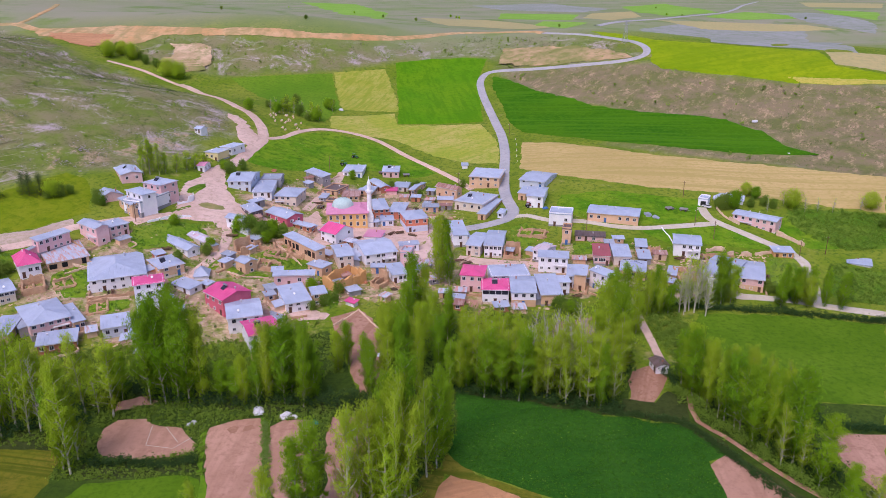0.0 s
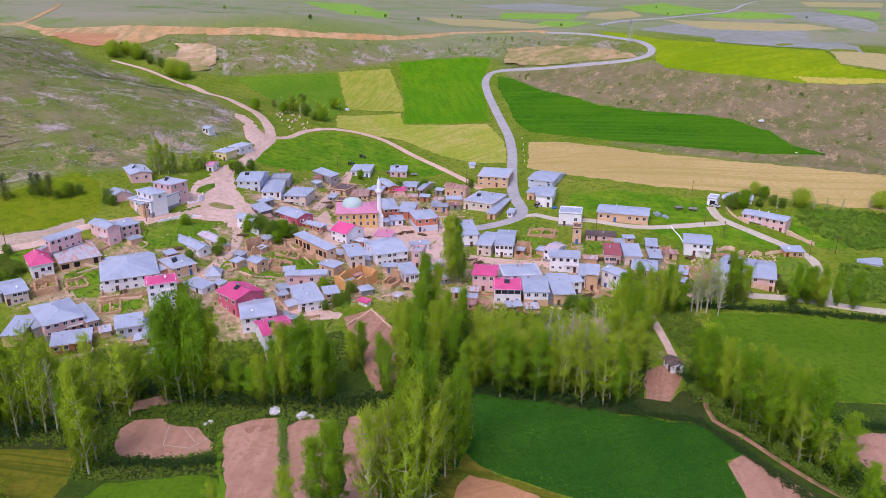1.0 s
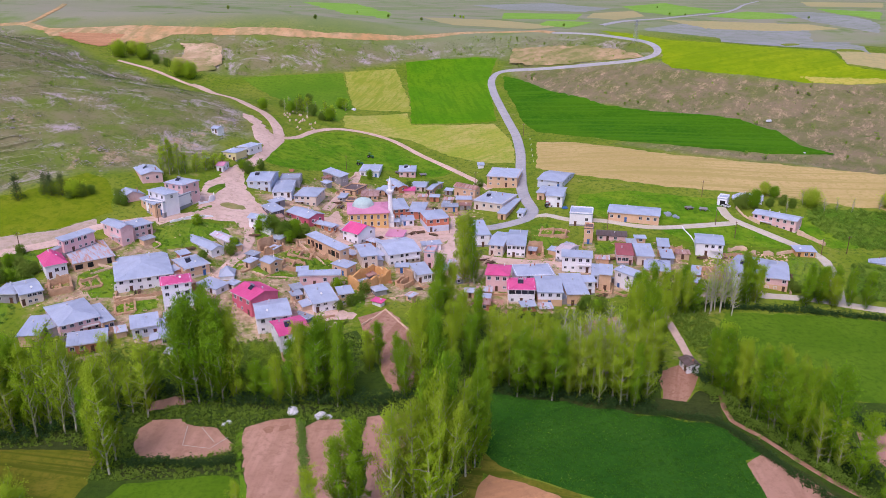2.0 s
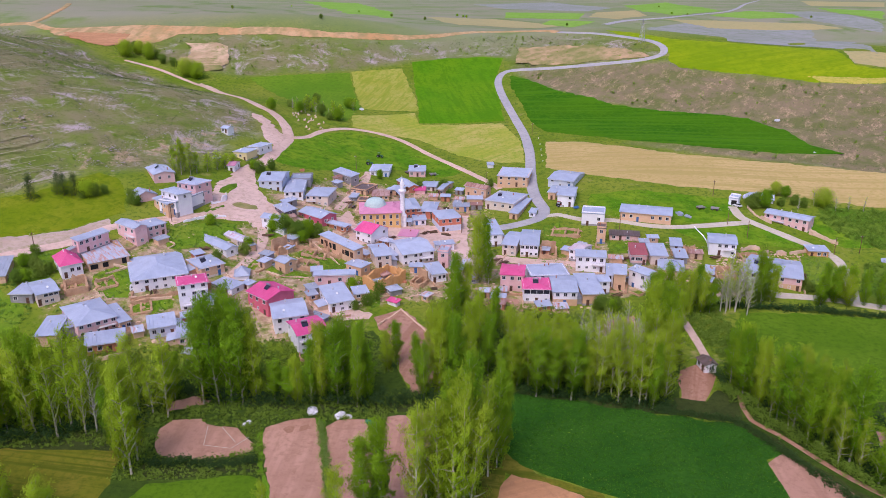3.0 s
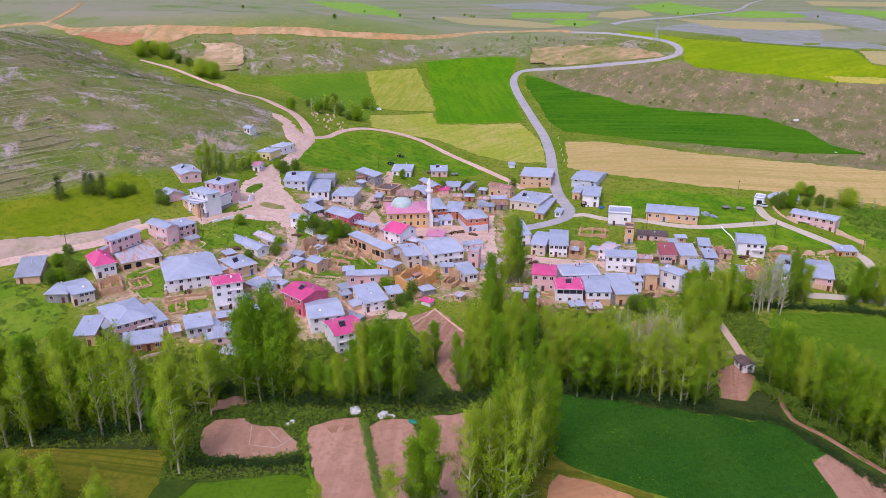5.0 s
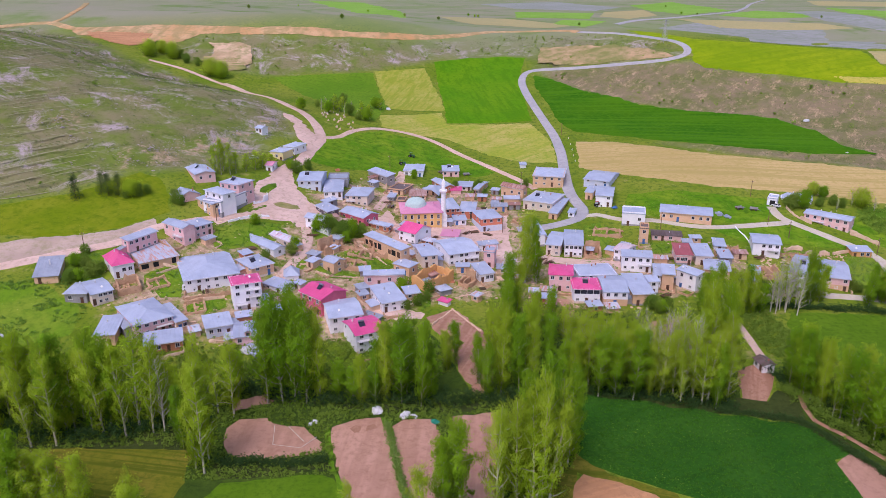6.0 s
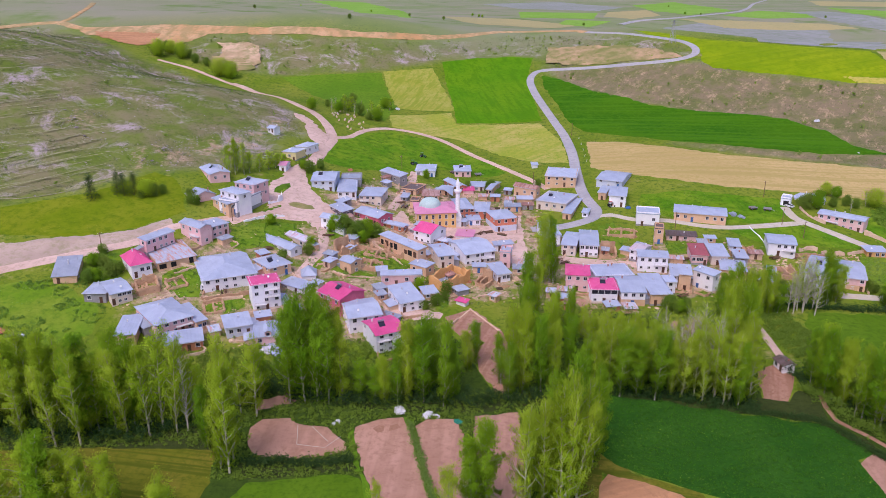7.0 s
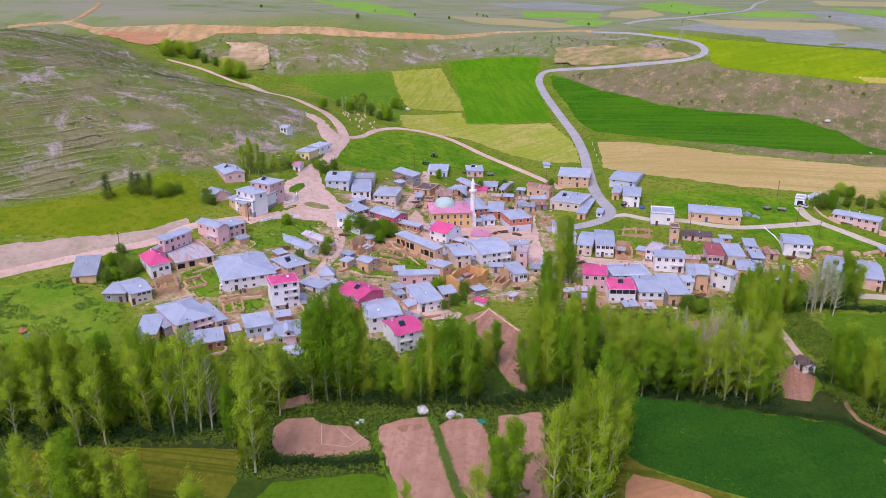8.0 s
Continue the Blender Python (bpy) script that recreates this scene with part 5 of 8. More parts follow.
house(-113.9, 248.5, 24, 17.8, 24.5, 4.7, 13.2, "hip", 2, T_TIN, W_WHITE, 2, 6, "wide white house under a large pale metal roof")
house(-97.8, 251.7, 40, 8.4, 11.7, 4.2, 13.4, "hip", 0.8, T_TIN, W_ADOBE, 2, 2, "tan outbuilding with a metal roof")
house(-143.0, 245.3, 36, 6.7, 12.1, 4.7, 16.6, "hip", 2.9, T_PINK, W_WHITE, 1, 3, "white single-storey house with a bright pink hip roof")
house(-135.0, 254.9, 36, 13.2, 17.6, 2.6, 15.5, "shed", 1.2, T_RUST, W_ADOBE, 1, 5, "long stable with rust-streaked metal sheets", wide=True)
house(-139.5, 257.0, 60, 12.4, 3.3, 5.4, 21.3, "shed", 0.5, T_TIN, W_PINK, 2, 5, "narrow pink row of rooms with a pale metal roof")
house(-128.8, 267.6, -38, 12.2, 4.8, 7.2, 22.2, "gable", 0.8, T_TIN, W_PINK, 2, 3, "pink two-storey house with balconies and metal roof", balcony=True)
house(-123.7, 273.0, 48, 7.4, 8.3, 4.7, 20.9, "hip", 0.8, T_TIN, W_PINK, 2, 3, "pink wing with a pale metal roof")
house(-116.0, 303.6, -28, 10.1, 8.8, 9.7, 28.9, "hip", 0.7, T_TIN, W_PINK, 3, 3, "tall house with an open top storey")
house(-119.9, 292.6, -39, 11.7, 5.9, 9.7, 27.9, "hip", 0.6, T_TIN, W_WHITE, 3, 3, "upper rooms with a pale metal roof and balcony", balcony=True)
house(-123.9, 290.2, -46, 12.4, 3.6, 6.2, 24.6, "shed", 0.5, T_TIN, W_ADOBE, 2, 2, "tan concrete-framed house with a metal roof")
house(-136.0, 299.3, -50, 7.7, 9.1, 2.6, 24.7, "gable", 1.9, T_TIN, W_PINK, 1, 2, "pink gabled house beside the hill meadow")
house(-136.3, 322.1, -58, 15.3, 8.4, 4.0, 29.1, "gable", 0.9, T_TIN, W_PINK, 1, 2, "pink-walled house with a pale metal roof")
house(-109.5, 363.9, -20, 7.3, 9.2, 4.6, 28.6, "hip", 0.6, T_TIN, W_PALEY, 1, 3, "pale yellow school-like hall with a metal roof")
house(-105.3, 376.6, -24, 6.7, 10.4, 4.3, 28.5, "hip", 0.6, T_TIN, W_WHITE, 1, 3, "white hall with a metal roof")
house(-110.6, 345.4, -6, 3.1, 7.5, 3.4, 26.3, "gable", 0.8, T_ROSE, W_WHITE, 1, 1, "small white house with a rose roof")
house(-90.8, 338.8, -1, 10.2, 17.0, 5.3, 22.0, "gable", 1.5, T_TIN, W_BLUE, 2, 3, "white and pale blue two-storey house")
house(-80.3, 349.0, 3, 9.4, 10.9, 4.0, 19.0, "flat", 0.26, T_GREY, W_GREY, 1, 2, "low barn with a flat grey roof")
house(-80.5, 334.6, 5, 8.1, 21.5, 2.8, 18.8, "hip", 0.8, T_TIN, W_WHITE, 1, 3, "white house with a pale metal roof")
house(-68.3, 329.7, -8, 9.8, 14.2, 4.9, 17.2, "hip", 1.2, T_TIN, W_CREAM, 2, 4, "cream two-storey house under a broad metal roof", balcony=True)
house(-81.2, 288.2, -29, 8.4, 4.1, 6.2, 18.3, "gable", 1, T_TIN, W_WHITE, 2, 2, "white two-storey house with small windows")
house(-79.6, 305.0, -56, 11.6, 4.8, 4.2, 17.1, "shed", 0.5, T_TIN, W_DARK, 2, 2, "dark timber-walled house with a metal roof")
house(-66.3, 305.0, -42, 14.4, 8.0, 4.0, 15.0, "gable", 1.2, T_TIN, W_ROSE, 1, 3, "long house with a rose-pink gable wall")
house(-59.1, 298.8, -34, 15.2, 2.2, 3.1, 12.4, "shed", 0.4, T_TIN, W_BRICK, 1, 4, "low brick stable with a thin metal roof")
house(-52.8, 273.2, -50, 23.6, 3.9, 3.7, 13.4, "shed", 0.4, T_TIN, W_ADOBE, 1, 5, "open-fronted hay barn with a metal roof", wide=True)
house(-42.5, 290.6, -38, 8.4, 9.9, 5.1, 12.6, "gable", 2.3, T_PINK, W_WHITE, 2, 3, "white house with a bright pink gable roof")
house(-28.5, 327.4, 12, 6.4, 16.6, 4.7, 12.3, "hip", 1, T_TIN, W_ORANGE, 2, 3, "red-walled house with a broad metal roof")
house(-19.8, 327.0, -6, 6.5, 14.9, 3.6, 11.0, "hip", 0.8, T_TIN, W_ORANGE, 2, 2, "low house with a metal roof behind the mosque")
house(-12.4, 310.7, 16, 9.4, 12.4, 5.9, 12.5, "hip", 1.2, T_TIN, W_ORANGE, 2, 3, "orange house on a pale blue ground floor with hip roof", base=W_BLUE)
house(-24.1, 313.0, 8, 5.2, 4.9, 2.8, 9.9, "shed", 0.5, T_TIN, W_WHITE, 1, 2, "small white shed with a metal roof")
house(-28.1, 296.9, -10, 6.9, 7.2, 1.8, 8.4, "shed", 0.4, T_ROSE, W_WHITE, 1, 3, "low shed with a rose-coloured roof")
house(-26.3, 276.8, 22, 12.3, 16.6, 4.9, 10.2, "gable", 1.6, T_TIN, W_WHITE, 2, 6, "broad white house with a long upper window row", balcony=True)
house(-38.1, 271.1, 18, 5.9, 13.4, 4.8, 10.6, "gable", 1, T_TIN, W_CREAM, 2, 2, "cream two-storey gabled house")
house(-45.0, 259.8, -37, 7.3, 4.9, 3.8, 9.3, "shed", 0.3, T_TIN, W_ADOBE, 1, 2, "adobe house with a pale metal roof")
house(-16.9, 259.0, 21, 5.2, 8.6, 3.5, 7.3, "shed", 1, T_TIN, W_WHITE, 1, 3, "white end room with a sloping metal roof")
house(-24.0, 262.6, 1, 4.6, 2.5, 2.7, 7.5, "shed", 0.4, T_TIN, W_ADOBE, 1, 1, "small adobe room with a pale roof")
house(-13.4, 270.4, -12, 4.0, 6.1, 6.5, 11.0, "flat", 0.34, T_TIN, W_PINK, 2, 1, "narrow pink house with a flat roof")
house(-52.0, 247.9, 4, 13.8, 2.6, 4.5, 10.3, "shed", 0.5, T_TIN, W_PINK, 1, 4, "long pinkish row house with cracked plaster")
house(-50.0, 235.8, 25, 8.1, 11.8, 3.7, 7.2, "shed", 1.6, T_TIN, W_WHITE, 2, 3, "white house with a tall sloping metal roof and blue door")
house(-42.2, 237.7, 20, 4.6, 4.7, 4.5, 8.0, "shed", 0.6, T_TIN, W_ADOBE, 2, 2, "tan wing with two small windows")
house(-31.3, 245.2, -61, 4.4, 4.2, 2.2, 5.9, "hip", 0.5, T_TIN, W_GREY, 1, 1, "small grey garden store with a metal roof")
house(-30.8, 236.6, -33, 3.7, 2.2, 1.8, 4.8, "shed", 0.3, T_PINK, W_WHITE, 1, 1, "garden shelter with a pink metal roof")
house(-71.1, 232.2, -43, 11.0, 10.5, 6.2, 10.3, "gable", 1.6, T_PINK, W_ROSE, 2, 3, "rose-walled house with a bright pink roof and solar heater", solar=True)
house(-63.7, 222.8, 18, 10.3, 13.2, 5.6, 8.3, "gable", 1.2, T_TIN, W_WHITE, 2, 3, "white house with rust-edged metal roof sheets")
house(-55.7, 211.1, 27, 9.1, 11.0, 6.5, 7.7, "gable", 1, T_PINK, W_WHITE, 3, 3, "white three-storey house with a bright pink roof and balconies", balcony=True, solar=True)
house(-84.7, 249.5, 11, 4.7, 5.8, 1.5, 9.8, "hip", 2.6, T_TIN, W_WHITE, 1, 2, "little white house with a steep pyramid roof")
house(-70.7, 256.4, -40, 5.6, 5.1, 4.6, 12.2, "gable", 0.8, T_TIN, W_ADOBE, 2, 1, "small adobe house with a pale roof")
house(-97.9, 268.9, -44, 18.8, 4.8, 3.3, 14.4, "gable", 0.9, T_TIN, W_WHITE, 1, 3, "white house with a sloping metal roof")
house(-91.6, 273.4, -44, 12.5, 3.9, 3.6, 15.2, "gable", 0.7, T_STRIPE, W_CREAM, 1, 2, "cream house with a partly rose metal roof")
house(-61.3, 364.1, -51, 16.3, 4.3, 4.8, 17.1, "shed", 0.8, T_TIN, W_GREY, 1, 2, "weathered grey plank shed")
house(-45.8, 385.9, -3, 9.8, 14.4, 3.6, 14.5, "hip", 0.9, T_TIN, W_WHITE, 1, 3, "white house behind a round tree")
house(-27.0, 388.3, 1, 8.3, 12.6, 3.1, 13.5, "hip", 1, T_TIN, W_PINK, 1, 3, "pink house with a pale roof on the pasture edge")
house(-35.8, 355.3, -19, 6.1, 8.5, 2.9, 12.0, "hip", 0.7, T_TIN, W_ADOBE, 1, 2, "old house with a pale hip roof")
house(-31.2, 363.5, -64, 15.3, 4.4, 3.3, 12.3, "gable", 0.7, T_TIN, W_BRICK, 1, 2, "old house with a pale gable roof")
house(-20.0, 365.0, -8, 7.0, 9.9, 2.5, 11.2, "gable", 0.7, T_TIN, W_CREAM, 1, 3, "house with a pale roof near the pasture")
house(-24.8, 357.3, 0, 4.9, 4.8, 2.0, 10.7, "shed", 0.5, T_PINK, W_PINK, 1, 2, "little pink house with a pink metal roof")
house(-12.4, 360.7, -22, 2.3, 14.6, 3.1, 11.6, "gable", 0.6, T_TIN, W_ADOBE, 1, 2, "house with a pale roof near the pasture")
house(2.8, 350.2, -37, 12.0, 4.1, 5.4, 14.0, "gable", 1.1, T_RUSTY, W_ADOBE, 1, 3, "old tan house with a weathered brown roof")
house(1.1, 343.5, -2, 6.9, 4.2, 1.8, 10.2, "shed", 0.4, T_TIN, W_ADOBE, 1, 2, "low adobe stable with a pale roof")
house(-5.6, 331.5, -0, 6.9, 4.1, 2.6, 10.2, "shed", 0.4, T_GREY, W_ADOBE, 1, 2, "low adobe house with a grey roof")
house(-42.9, 348.5, 0, 7.7, 11.6, 2.2, 11.5, "gable", 0.8, T_RUSTY, W_ADOBE, 1, 3, "old house with a rust-stained striped roof")
house(-54.5, 337.9, -10, 3.0, 6.0, 2.1, 13.0, "shed", 0.3, T_TIN, W_GREY, 1, 1, "small shed with a pale metal roof by the lane")
house(-49.6, 328.8, -7, 4.0, 6.2, 3.9, 13.8, "flat", 0.26, T_DARK, W_ADOBE, 1, 1, "small flat-roofed adobe storehouse")
house(-51.2, 352.0, -23, 8.0, 11.5, 2.5, 13.1, "flat", 0.26, T_DARK, W_ADOBE, 1, 2, "flat earth-roofed adobe house with plain walls")
house(15.4, 337.4, -27, 13.8, 17.6, 4.2, 12.4, "hip", 1, T_TIN, W_CREAM, 1, 4, "cream house with a spreading metal roof")
house(21.1, 329.0, -21, 3.6, 24.0, 2.9, 10.6, "shed", 0.4, T_TIN, W_ADOBE, 1, 1, "tan wing with a metal roof")
house(26.0, 322.0, -19, 2.4, 6.0, 2.3, 10.5, "shed", 0.2, T_TIN, W_WHITE, 1, 1, "small white box-like shed")
house(22.1, 368.8, -13, 14.7, 18.4, 5.2, 16.3, "hip", 1, T_TIN, W_ADOBE, 2, 4, "tan house with a pale hip roof beside the road")
house(46.6, 361.9, -27, 12.3, 18.6, 3.6, 16.1, "gable", 1.2, T_TIN, W_BLUE, 2, 3, "white house with a pale blue balcony beside the road")
house(43.1, 336.3, -15, 7.3, 15.7, 5.3, 15.5, "gable", 0.8, T_TIN, W_WHITE, 2, 2, "white two-storey house by the road bend")
house(38.1, 343.6, -22, 3.4, 9.9, 3.9, 14.2, "shed", 0.5, T_TIN, W_ADOBE, 1, 1, "tan side room with a pale metal roof")
house(50.3, 310.8, -13, 9.4, 9.2, 5.7, 14.0, "flat", 0.2, T_TIN, W_WHITE, 1, 2, "plain white cube-shaped house with two small windows")
house(73.4, 313.4, -17, 21.0, 11.6, 4.1, 13.5, "gable", 0.7, T_TIN, W_ADOBE, 1, 7, "long tan stable with a pale metal roof and white end")
house(49.9, 291.2, -13, 3.4, 5.9, 6.8, 13.4, "flat", 0.26, T_DARK, W_ADOBE, 2, 1, "bare adobe storehouse with flat roof")
house(59.6, 293.0, -10, 11.5, 4.6, 2.4, 9.5, "shed", 0.5, T_DARK, W_PINK, 1, 4, "long low house with a dark weathered roof")
house(60.5, 274.4, -7, 5.7, 10.1, 4.2, 9.1, "shed", 1, T_MAROON, W_PINK, 1, 4, "house with a faded maroon metal roof")
house(68.0, 274.7, -5, 6.1, 10.6, 4.1, 8.8, "shed", 1, T_TIN, W_CREAM, 1, 4, "house with a pale roof joined to its neighbour")
house(78.3, 284.9, -11, 4.0, 7.7, 2.5, 8.4, "shed", 0.6, T_TIN, W_WHITE, 1, 1, "small house with a metal roof")
house(77.0, 274.6, -7, 4.3, 8.0, 2.8, 7.4, "shed", 0.6, T_TIN, W_GREY, 1, 1, "small grey house with a metal roof")
house(70.6, 264.2, -15, 8.8, 11.2, 3.7, 7.1, "hip", 1.1, T_TIN, W_ADOBE, 1, 3, "old house with a hipped metal roof")
house(41.1, 266.5, -9, 10.7, 5.5, 6.1, 10.4, "shed", 0.5, T_TIN, W_WHITE, 2, 4, "white house with long balconies", balcony=True)
house(39.0, 276.1, -40, 4.7, 8.9, 4.7, 9.8, "gable", 0.8, T_ROSEPALE, W_WHITE, 2, 2, "white house with a stained pale roof")
house(14.0, 286.8, -17, 5.5, 15.9, 4.7, 9.7, "gable", 1, T_TIN, W_CREAM, 2, 2, "cream house with a grey roof")
house(20.8, 286.6, -9, 6.8, 18.4, 5.2, 10.2, "gable", 1.2, T_TIN, W_WHITE, 2, 4, "white house with small windows and pale roof")
house(10.9, 253.5, -9, 8.0, 10.1, 6.5, 9.4, "hip", 0.9, T_PINK, W_PINK, 2, 3, "pink-plastered house with a bright pink roof")
house(18.1, 244.4, -3, 9.0, 10.4, 5.5, 7.8, "hip", 0.9, T_PINK, W_WHITE, 2, 3, "white house with a bright pink hip roof and long balcony", gallery=True, solar=True)
house(23.6, 257.5, 5, 13.5, 10.8, 4.6, 7.9, "hip", 0.9, T_TIN, W_WHITE, 2, 5, "white house with a broad metal roof")
house(27.6, 244.8, -2, 8.1, 14.8, 5.3, 7.5, "gable", 1.2, T_TIN, W_WHITE, 2, 3, "white house under a long pale metal roof", base=W_ADOBE)
house(36.6, 245.7, 2, 7.0, 15.8, 4.6, 6.7, "shed", 1, T_TIN, W_ADOBE, 1, 2, "tan-walled house under a large metal roof")
house(42.3, 248.2, 3, 3.5, 4.5, 5.2, 7.9, "shed", 0.4, T_TIN, W_WHITE, 2, 1, "narrow white house with a metal roof")
house(49.1, 253.1, -13, 4.0, 8.2, 6.5, 9.4, "shed", 0.5, T_TIN, W_ADOBE, 1, 1, "windowless tan plastered house with a metal roof")
house(46.2, 256.2, -11, 2.2, 10.1, 4.8, 8.1, "shed", 0.4, T_TIN, W_WHITE, 2, 1, "white side room under a pale roof")
house(56.4, 251.2, -52, 8.0, 3.8, 6.9, 9.6, "shed", 0.6, T_TIN, W_WHITE, 2, 2, "white two-storey house turned to the yard")
house(85.2, 263.8, -21, 2.8, 7.7, 1.7, 4.9, "shed", 0.5, T_TIN, W_ADOBE, 1, 1, "small adobe shed with a metal roof")
house(95.8, 283.1, -15, 10.0, 11.7, 5.2, 10.7, "gable", 0.8, T_TIN, W_WHITE, 2, 4, "white two-storey house in the meadow", balcony=True)
house(114.3, 262.9, -20, 7.8, 18.7, 5.2, 5.8, "gable", 1.6, T_TIN, W_PINK, 2, 3, "pink barn-like house on a pale green plinth", base=W_ADOBE)
house(104.1, 262.6, -31, 10.9, 19.8, 4.9, 7.4, "gable", 1.5, T_TIN, W_WHITE, 2, 4, "white wing with a broad metal roof")
house(134.0, 283.7, -6, 7.4, 5.8, 2.9, 6.2, "shed", 0.4, T_TIN, W_OCHRE, 1, 3, "low tan shed with a pale blue metal roof")
house(133.4, 309.4, -41, 18.0, 7.4, 5.5, 12.4, "gable", 0.7, T_TIN, W_PINK, 2, 6, "long pink two-storey house with a metal roof", balcony=True)
house(130.0, 334.3, -23, 12.5, 11.8, 1.9, 13.7, "hip", 0.9, T_TIN, W_WHITE, 1, 4, "white house behind garden trees")
house(116.3, 327.1, -30, 4.0, 6.0, 3.4, 15.4, "flat", 0.26, T_TIN, W_WHITE, 1, 2, "white garage with arched openings", wide=True)
house(-117.7, 297.3, -22, 8.4, 22.0, 5.2, 25.0, "flat", 0.2, T_GREY, W_WHITE, 2, 3, "long white and tan lower storeys with a bare terrace")
house(-79.9, 314.4, 54, 6.7, 2.8, 3.0, 17.6, "shed", 0.4, T_TIN, W_GREY, 1, 1, "small grey lean-to by the square")
house(-55.8, 297.9, -28, 8.1, 2.5, 2.2, 11.6, "shed", 0.3, T_TIN, W_ADOBE, 1, 2, "low tan stable with a pale roof")
house(-13.5, 284.6, 16, 7.4, 2.9, 2.9, 8.5, "shed", 0.4, T_TIN, W_WHITE, 1, 2, "small house with a metal roof behind the poplars")
house(-54.3, 225.3, -35, 6.2, 2.3, 1.6, 4.5, "shed", 0.2, T_GREY, W_GREY, 1, 1, "flat concrete terrace before the white house")
house(-80.8, 242.2, -35, 3.5, 2.6, 2.4, 9.1, "shed", 0.3, T_TIN, W_CREAM, 1, 1, "little store with a pale roof beside the pink house")
house(-87.6, 241.1, -34, 9.7, 5.3, 2.6, 9.2, "shed", 0.4, T_TIN, W_WHITE, 1, 2, "low white house with a pale metal roof")
house(-46.2, 276.2, -41, 10.8, 2.8, 1.6, 8.3, "shed", 0.3, T_TIN, W_ADOBE, 1, 2, "narrow tan lean-to with a pale roof")
house(81.2, 256.9, -31, 5.1, 3.7, 1.7, 4.3, "shed", 0.3, T_TIN, W_ADOBE, 1, 1, "low tan shed among fallen walls")
house(-164.0, 239.3, 12, 7.4, 10.5, 2.8, 14.7, "shed", 3, T_GREY, W_ADOBE, 1, 2, "small adobe shed under a steep grey sheet-metal roof")
house(162.9, 279.4, -25, 8.2, 7.2, 1.6, 2.9, "shed", 0.3, T_TIN, W_WHITE, 1, 2, "long low white shed with a pale metal roof")
house(6.1, 296.4, 7, 5.5, 16.5, 5.2, 10.8, "shed", 0.8, T_TIN, W_WHITE, 2, 1, "white house partly hidden by poplars")
house(11.5, 395.5, -0, 3.0, 4.5, 2, 14.1, "shed", 0.3, T_TIN, W_WHITE, 1, 1, "tiny white shed beside the earth track")
house(63.6, 199.9, -80, 4.8, 3.8, 2.7, 1.3, "gable", 0.7, T_DARK, W_WHITE, 1, 2, "small white hut with a dark weathered roof")
house(-123.8, 387.9, -29, 4.2, 4.5, 2.4, 35.0, "gable", 0.85, T_TIN, W_WHITE, 1, 2, "little white hut on the rocky slope")


# ---- mosque and minaret ----
def mosque(x, y, yaw, w, d, h):
    ob = tagged(new("mosque"), "yellow mosque with pink roof edge and pale green dome", "mosque")
    ob.matrix_basis = pose(x, y, float(land(x, y)) - 0.6, 0, 0, yaw)
    bm = bmesh.new()
    box(bm, 0, 0, -2, w, d, h + 2)
    part("wall", bm, W_YELLOW, ob)
    me = roof_mesh([[(-w / 2 - 0.7, -d / 2 - 0.7, h), (w / 2 + 0.7, -d / 2 - 0.7, h), (w * 0.27, -d * 0.18, h + 1.5), (-w * 0.27, -d * 0.18, h + 1.5)],
                    [(w / 2 + 0.7, -d / 2 - 0.7, h), (w / 2 + 0.7, d / 2 + 0.7, h), (w * 0.27, d * 0.2, h + 1.5), (w * 0.27, -d * 0.18, h + 1.5)],
                    [(w / 2 + 0.7, d / 2 + 0.7, h), (-w / 2 - 0.7, d / 2 + 0.7, h), (-w * 0.27, d * 0.2, h + 1.5), (w * 0.27, d * 0.2, h + 1.5)],
                    [(-w / 2 - 0.7, d / 2 + 0.7, h), (-w / 2 - 0.7, -d / 2 - 0.7, h), (-w * 0.27, -d * 0.18, h + 1.5), (-w * 0.27, d * 0.2, h + 1.5)],
                    [(-w * 0.27, -d * 0.18, h + 1.5), (w * 0.27, -d * 0.18, h + 1.5), (w * 0.27, d * 0.2, h + 1.5), (-w * 0.27, d * 0.2, h + 1.5)]])
    me.materials.append(T_ROSE)
    r = new("roof", me)
    r.parent = ob
    dx, dy = -w * 0.12, 0.0
    bm = bmesh.new()
    tube(bm, (dx, dy, h + 0.6), (dx, dy, h + 1.9), 4.7, 4.6, 16)
    drum = part("drum", bm, DOMEGREEN, ob)
    bm = bmesh.new()
    rings = 8
    loops = []
    for i in range(rings):
        t = i / rings * math.pi / 2
        loops.append([bm.verts.new((dx + 4.3 * math.cos(t) * math.cos(6.28319 * j / 24), dy + 4.3 * math.cos(t) * math.sin(6.28319 * j / 24), h + 1.9 + 2.7 * math.sin(t))) for j in range(24)])
    tip = bm.verts.new((dx, dy, h + 4.62))
    for i in range(rings - 1):
        for j in range(24):
            bm.faces.new((loops[i][j], loops[i][(j + 1) % 24], loops[i + 1][(j + 1) % 24], loops[i + 1][j]))
    for j in range(24):
        bm.faces.new((loops[-1][j], loops[-1][(j + 1) % 24], tip))
    dome = part("dome", bm, DOMEGREEN, ob)
    bm = bmesh.new()
    tube(bm, (dx, dy, h + 4.5), (dx, dy, h + 6.0), 0.12, 0.03)
    part("finial", bm, STEEL, dome)
    for r in range(2):
        for i in range(6):
            window(ob, -w / 2 + (i + 0.5) / 6 * w, -d / 2, 1.8 + r * 2.9, 0, 1.0, 1.7, W_TRIM)
        for i in range(4):
            window(ob, -w / 2, -d / 2 + (i + 0.5) / 4 * d, 1.8 + r * 2.9, -90, 1.0, 1.7, W_TRIM)
    return ob


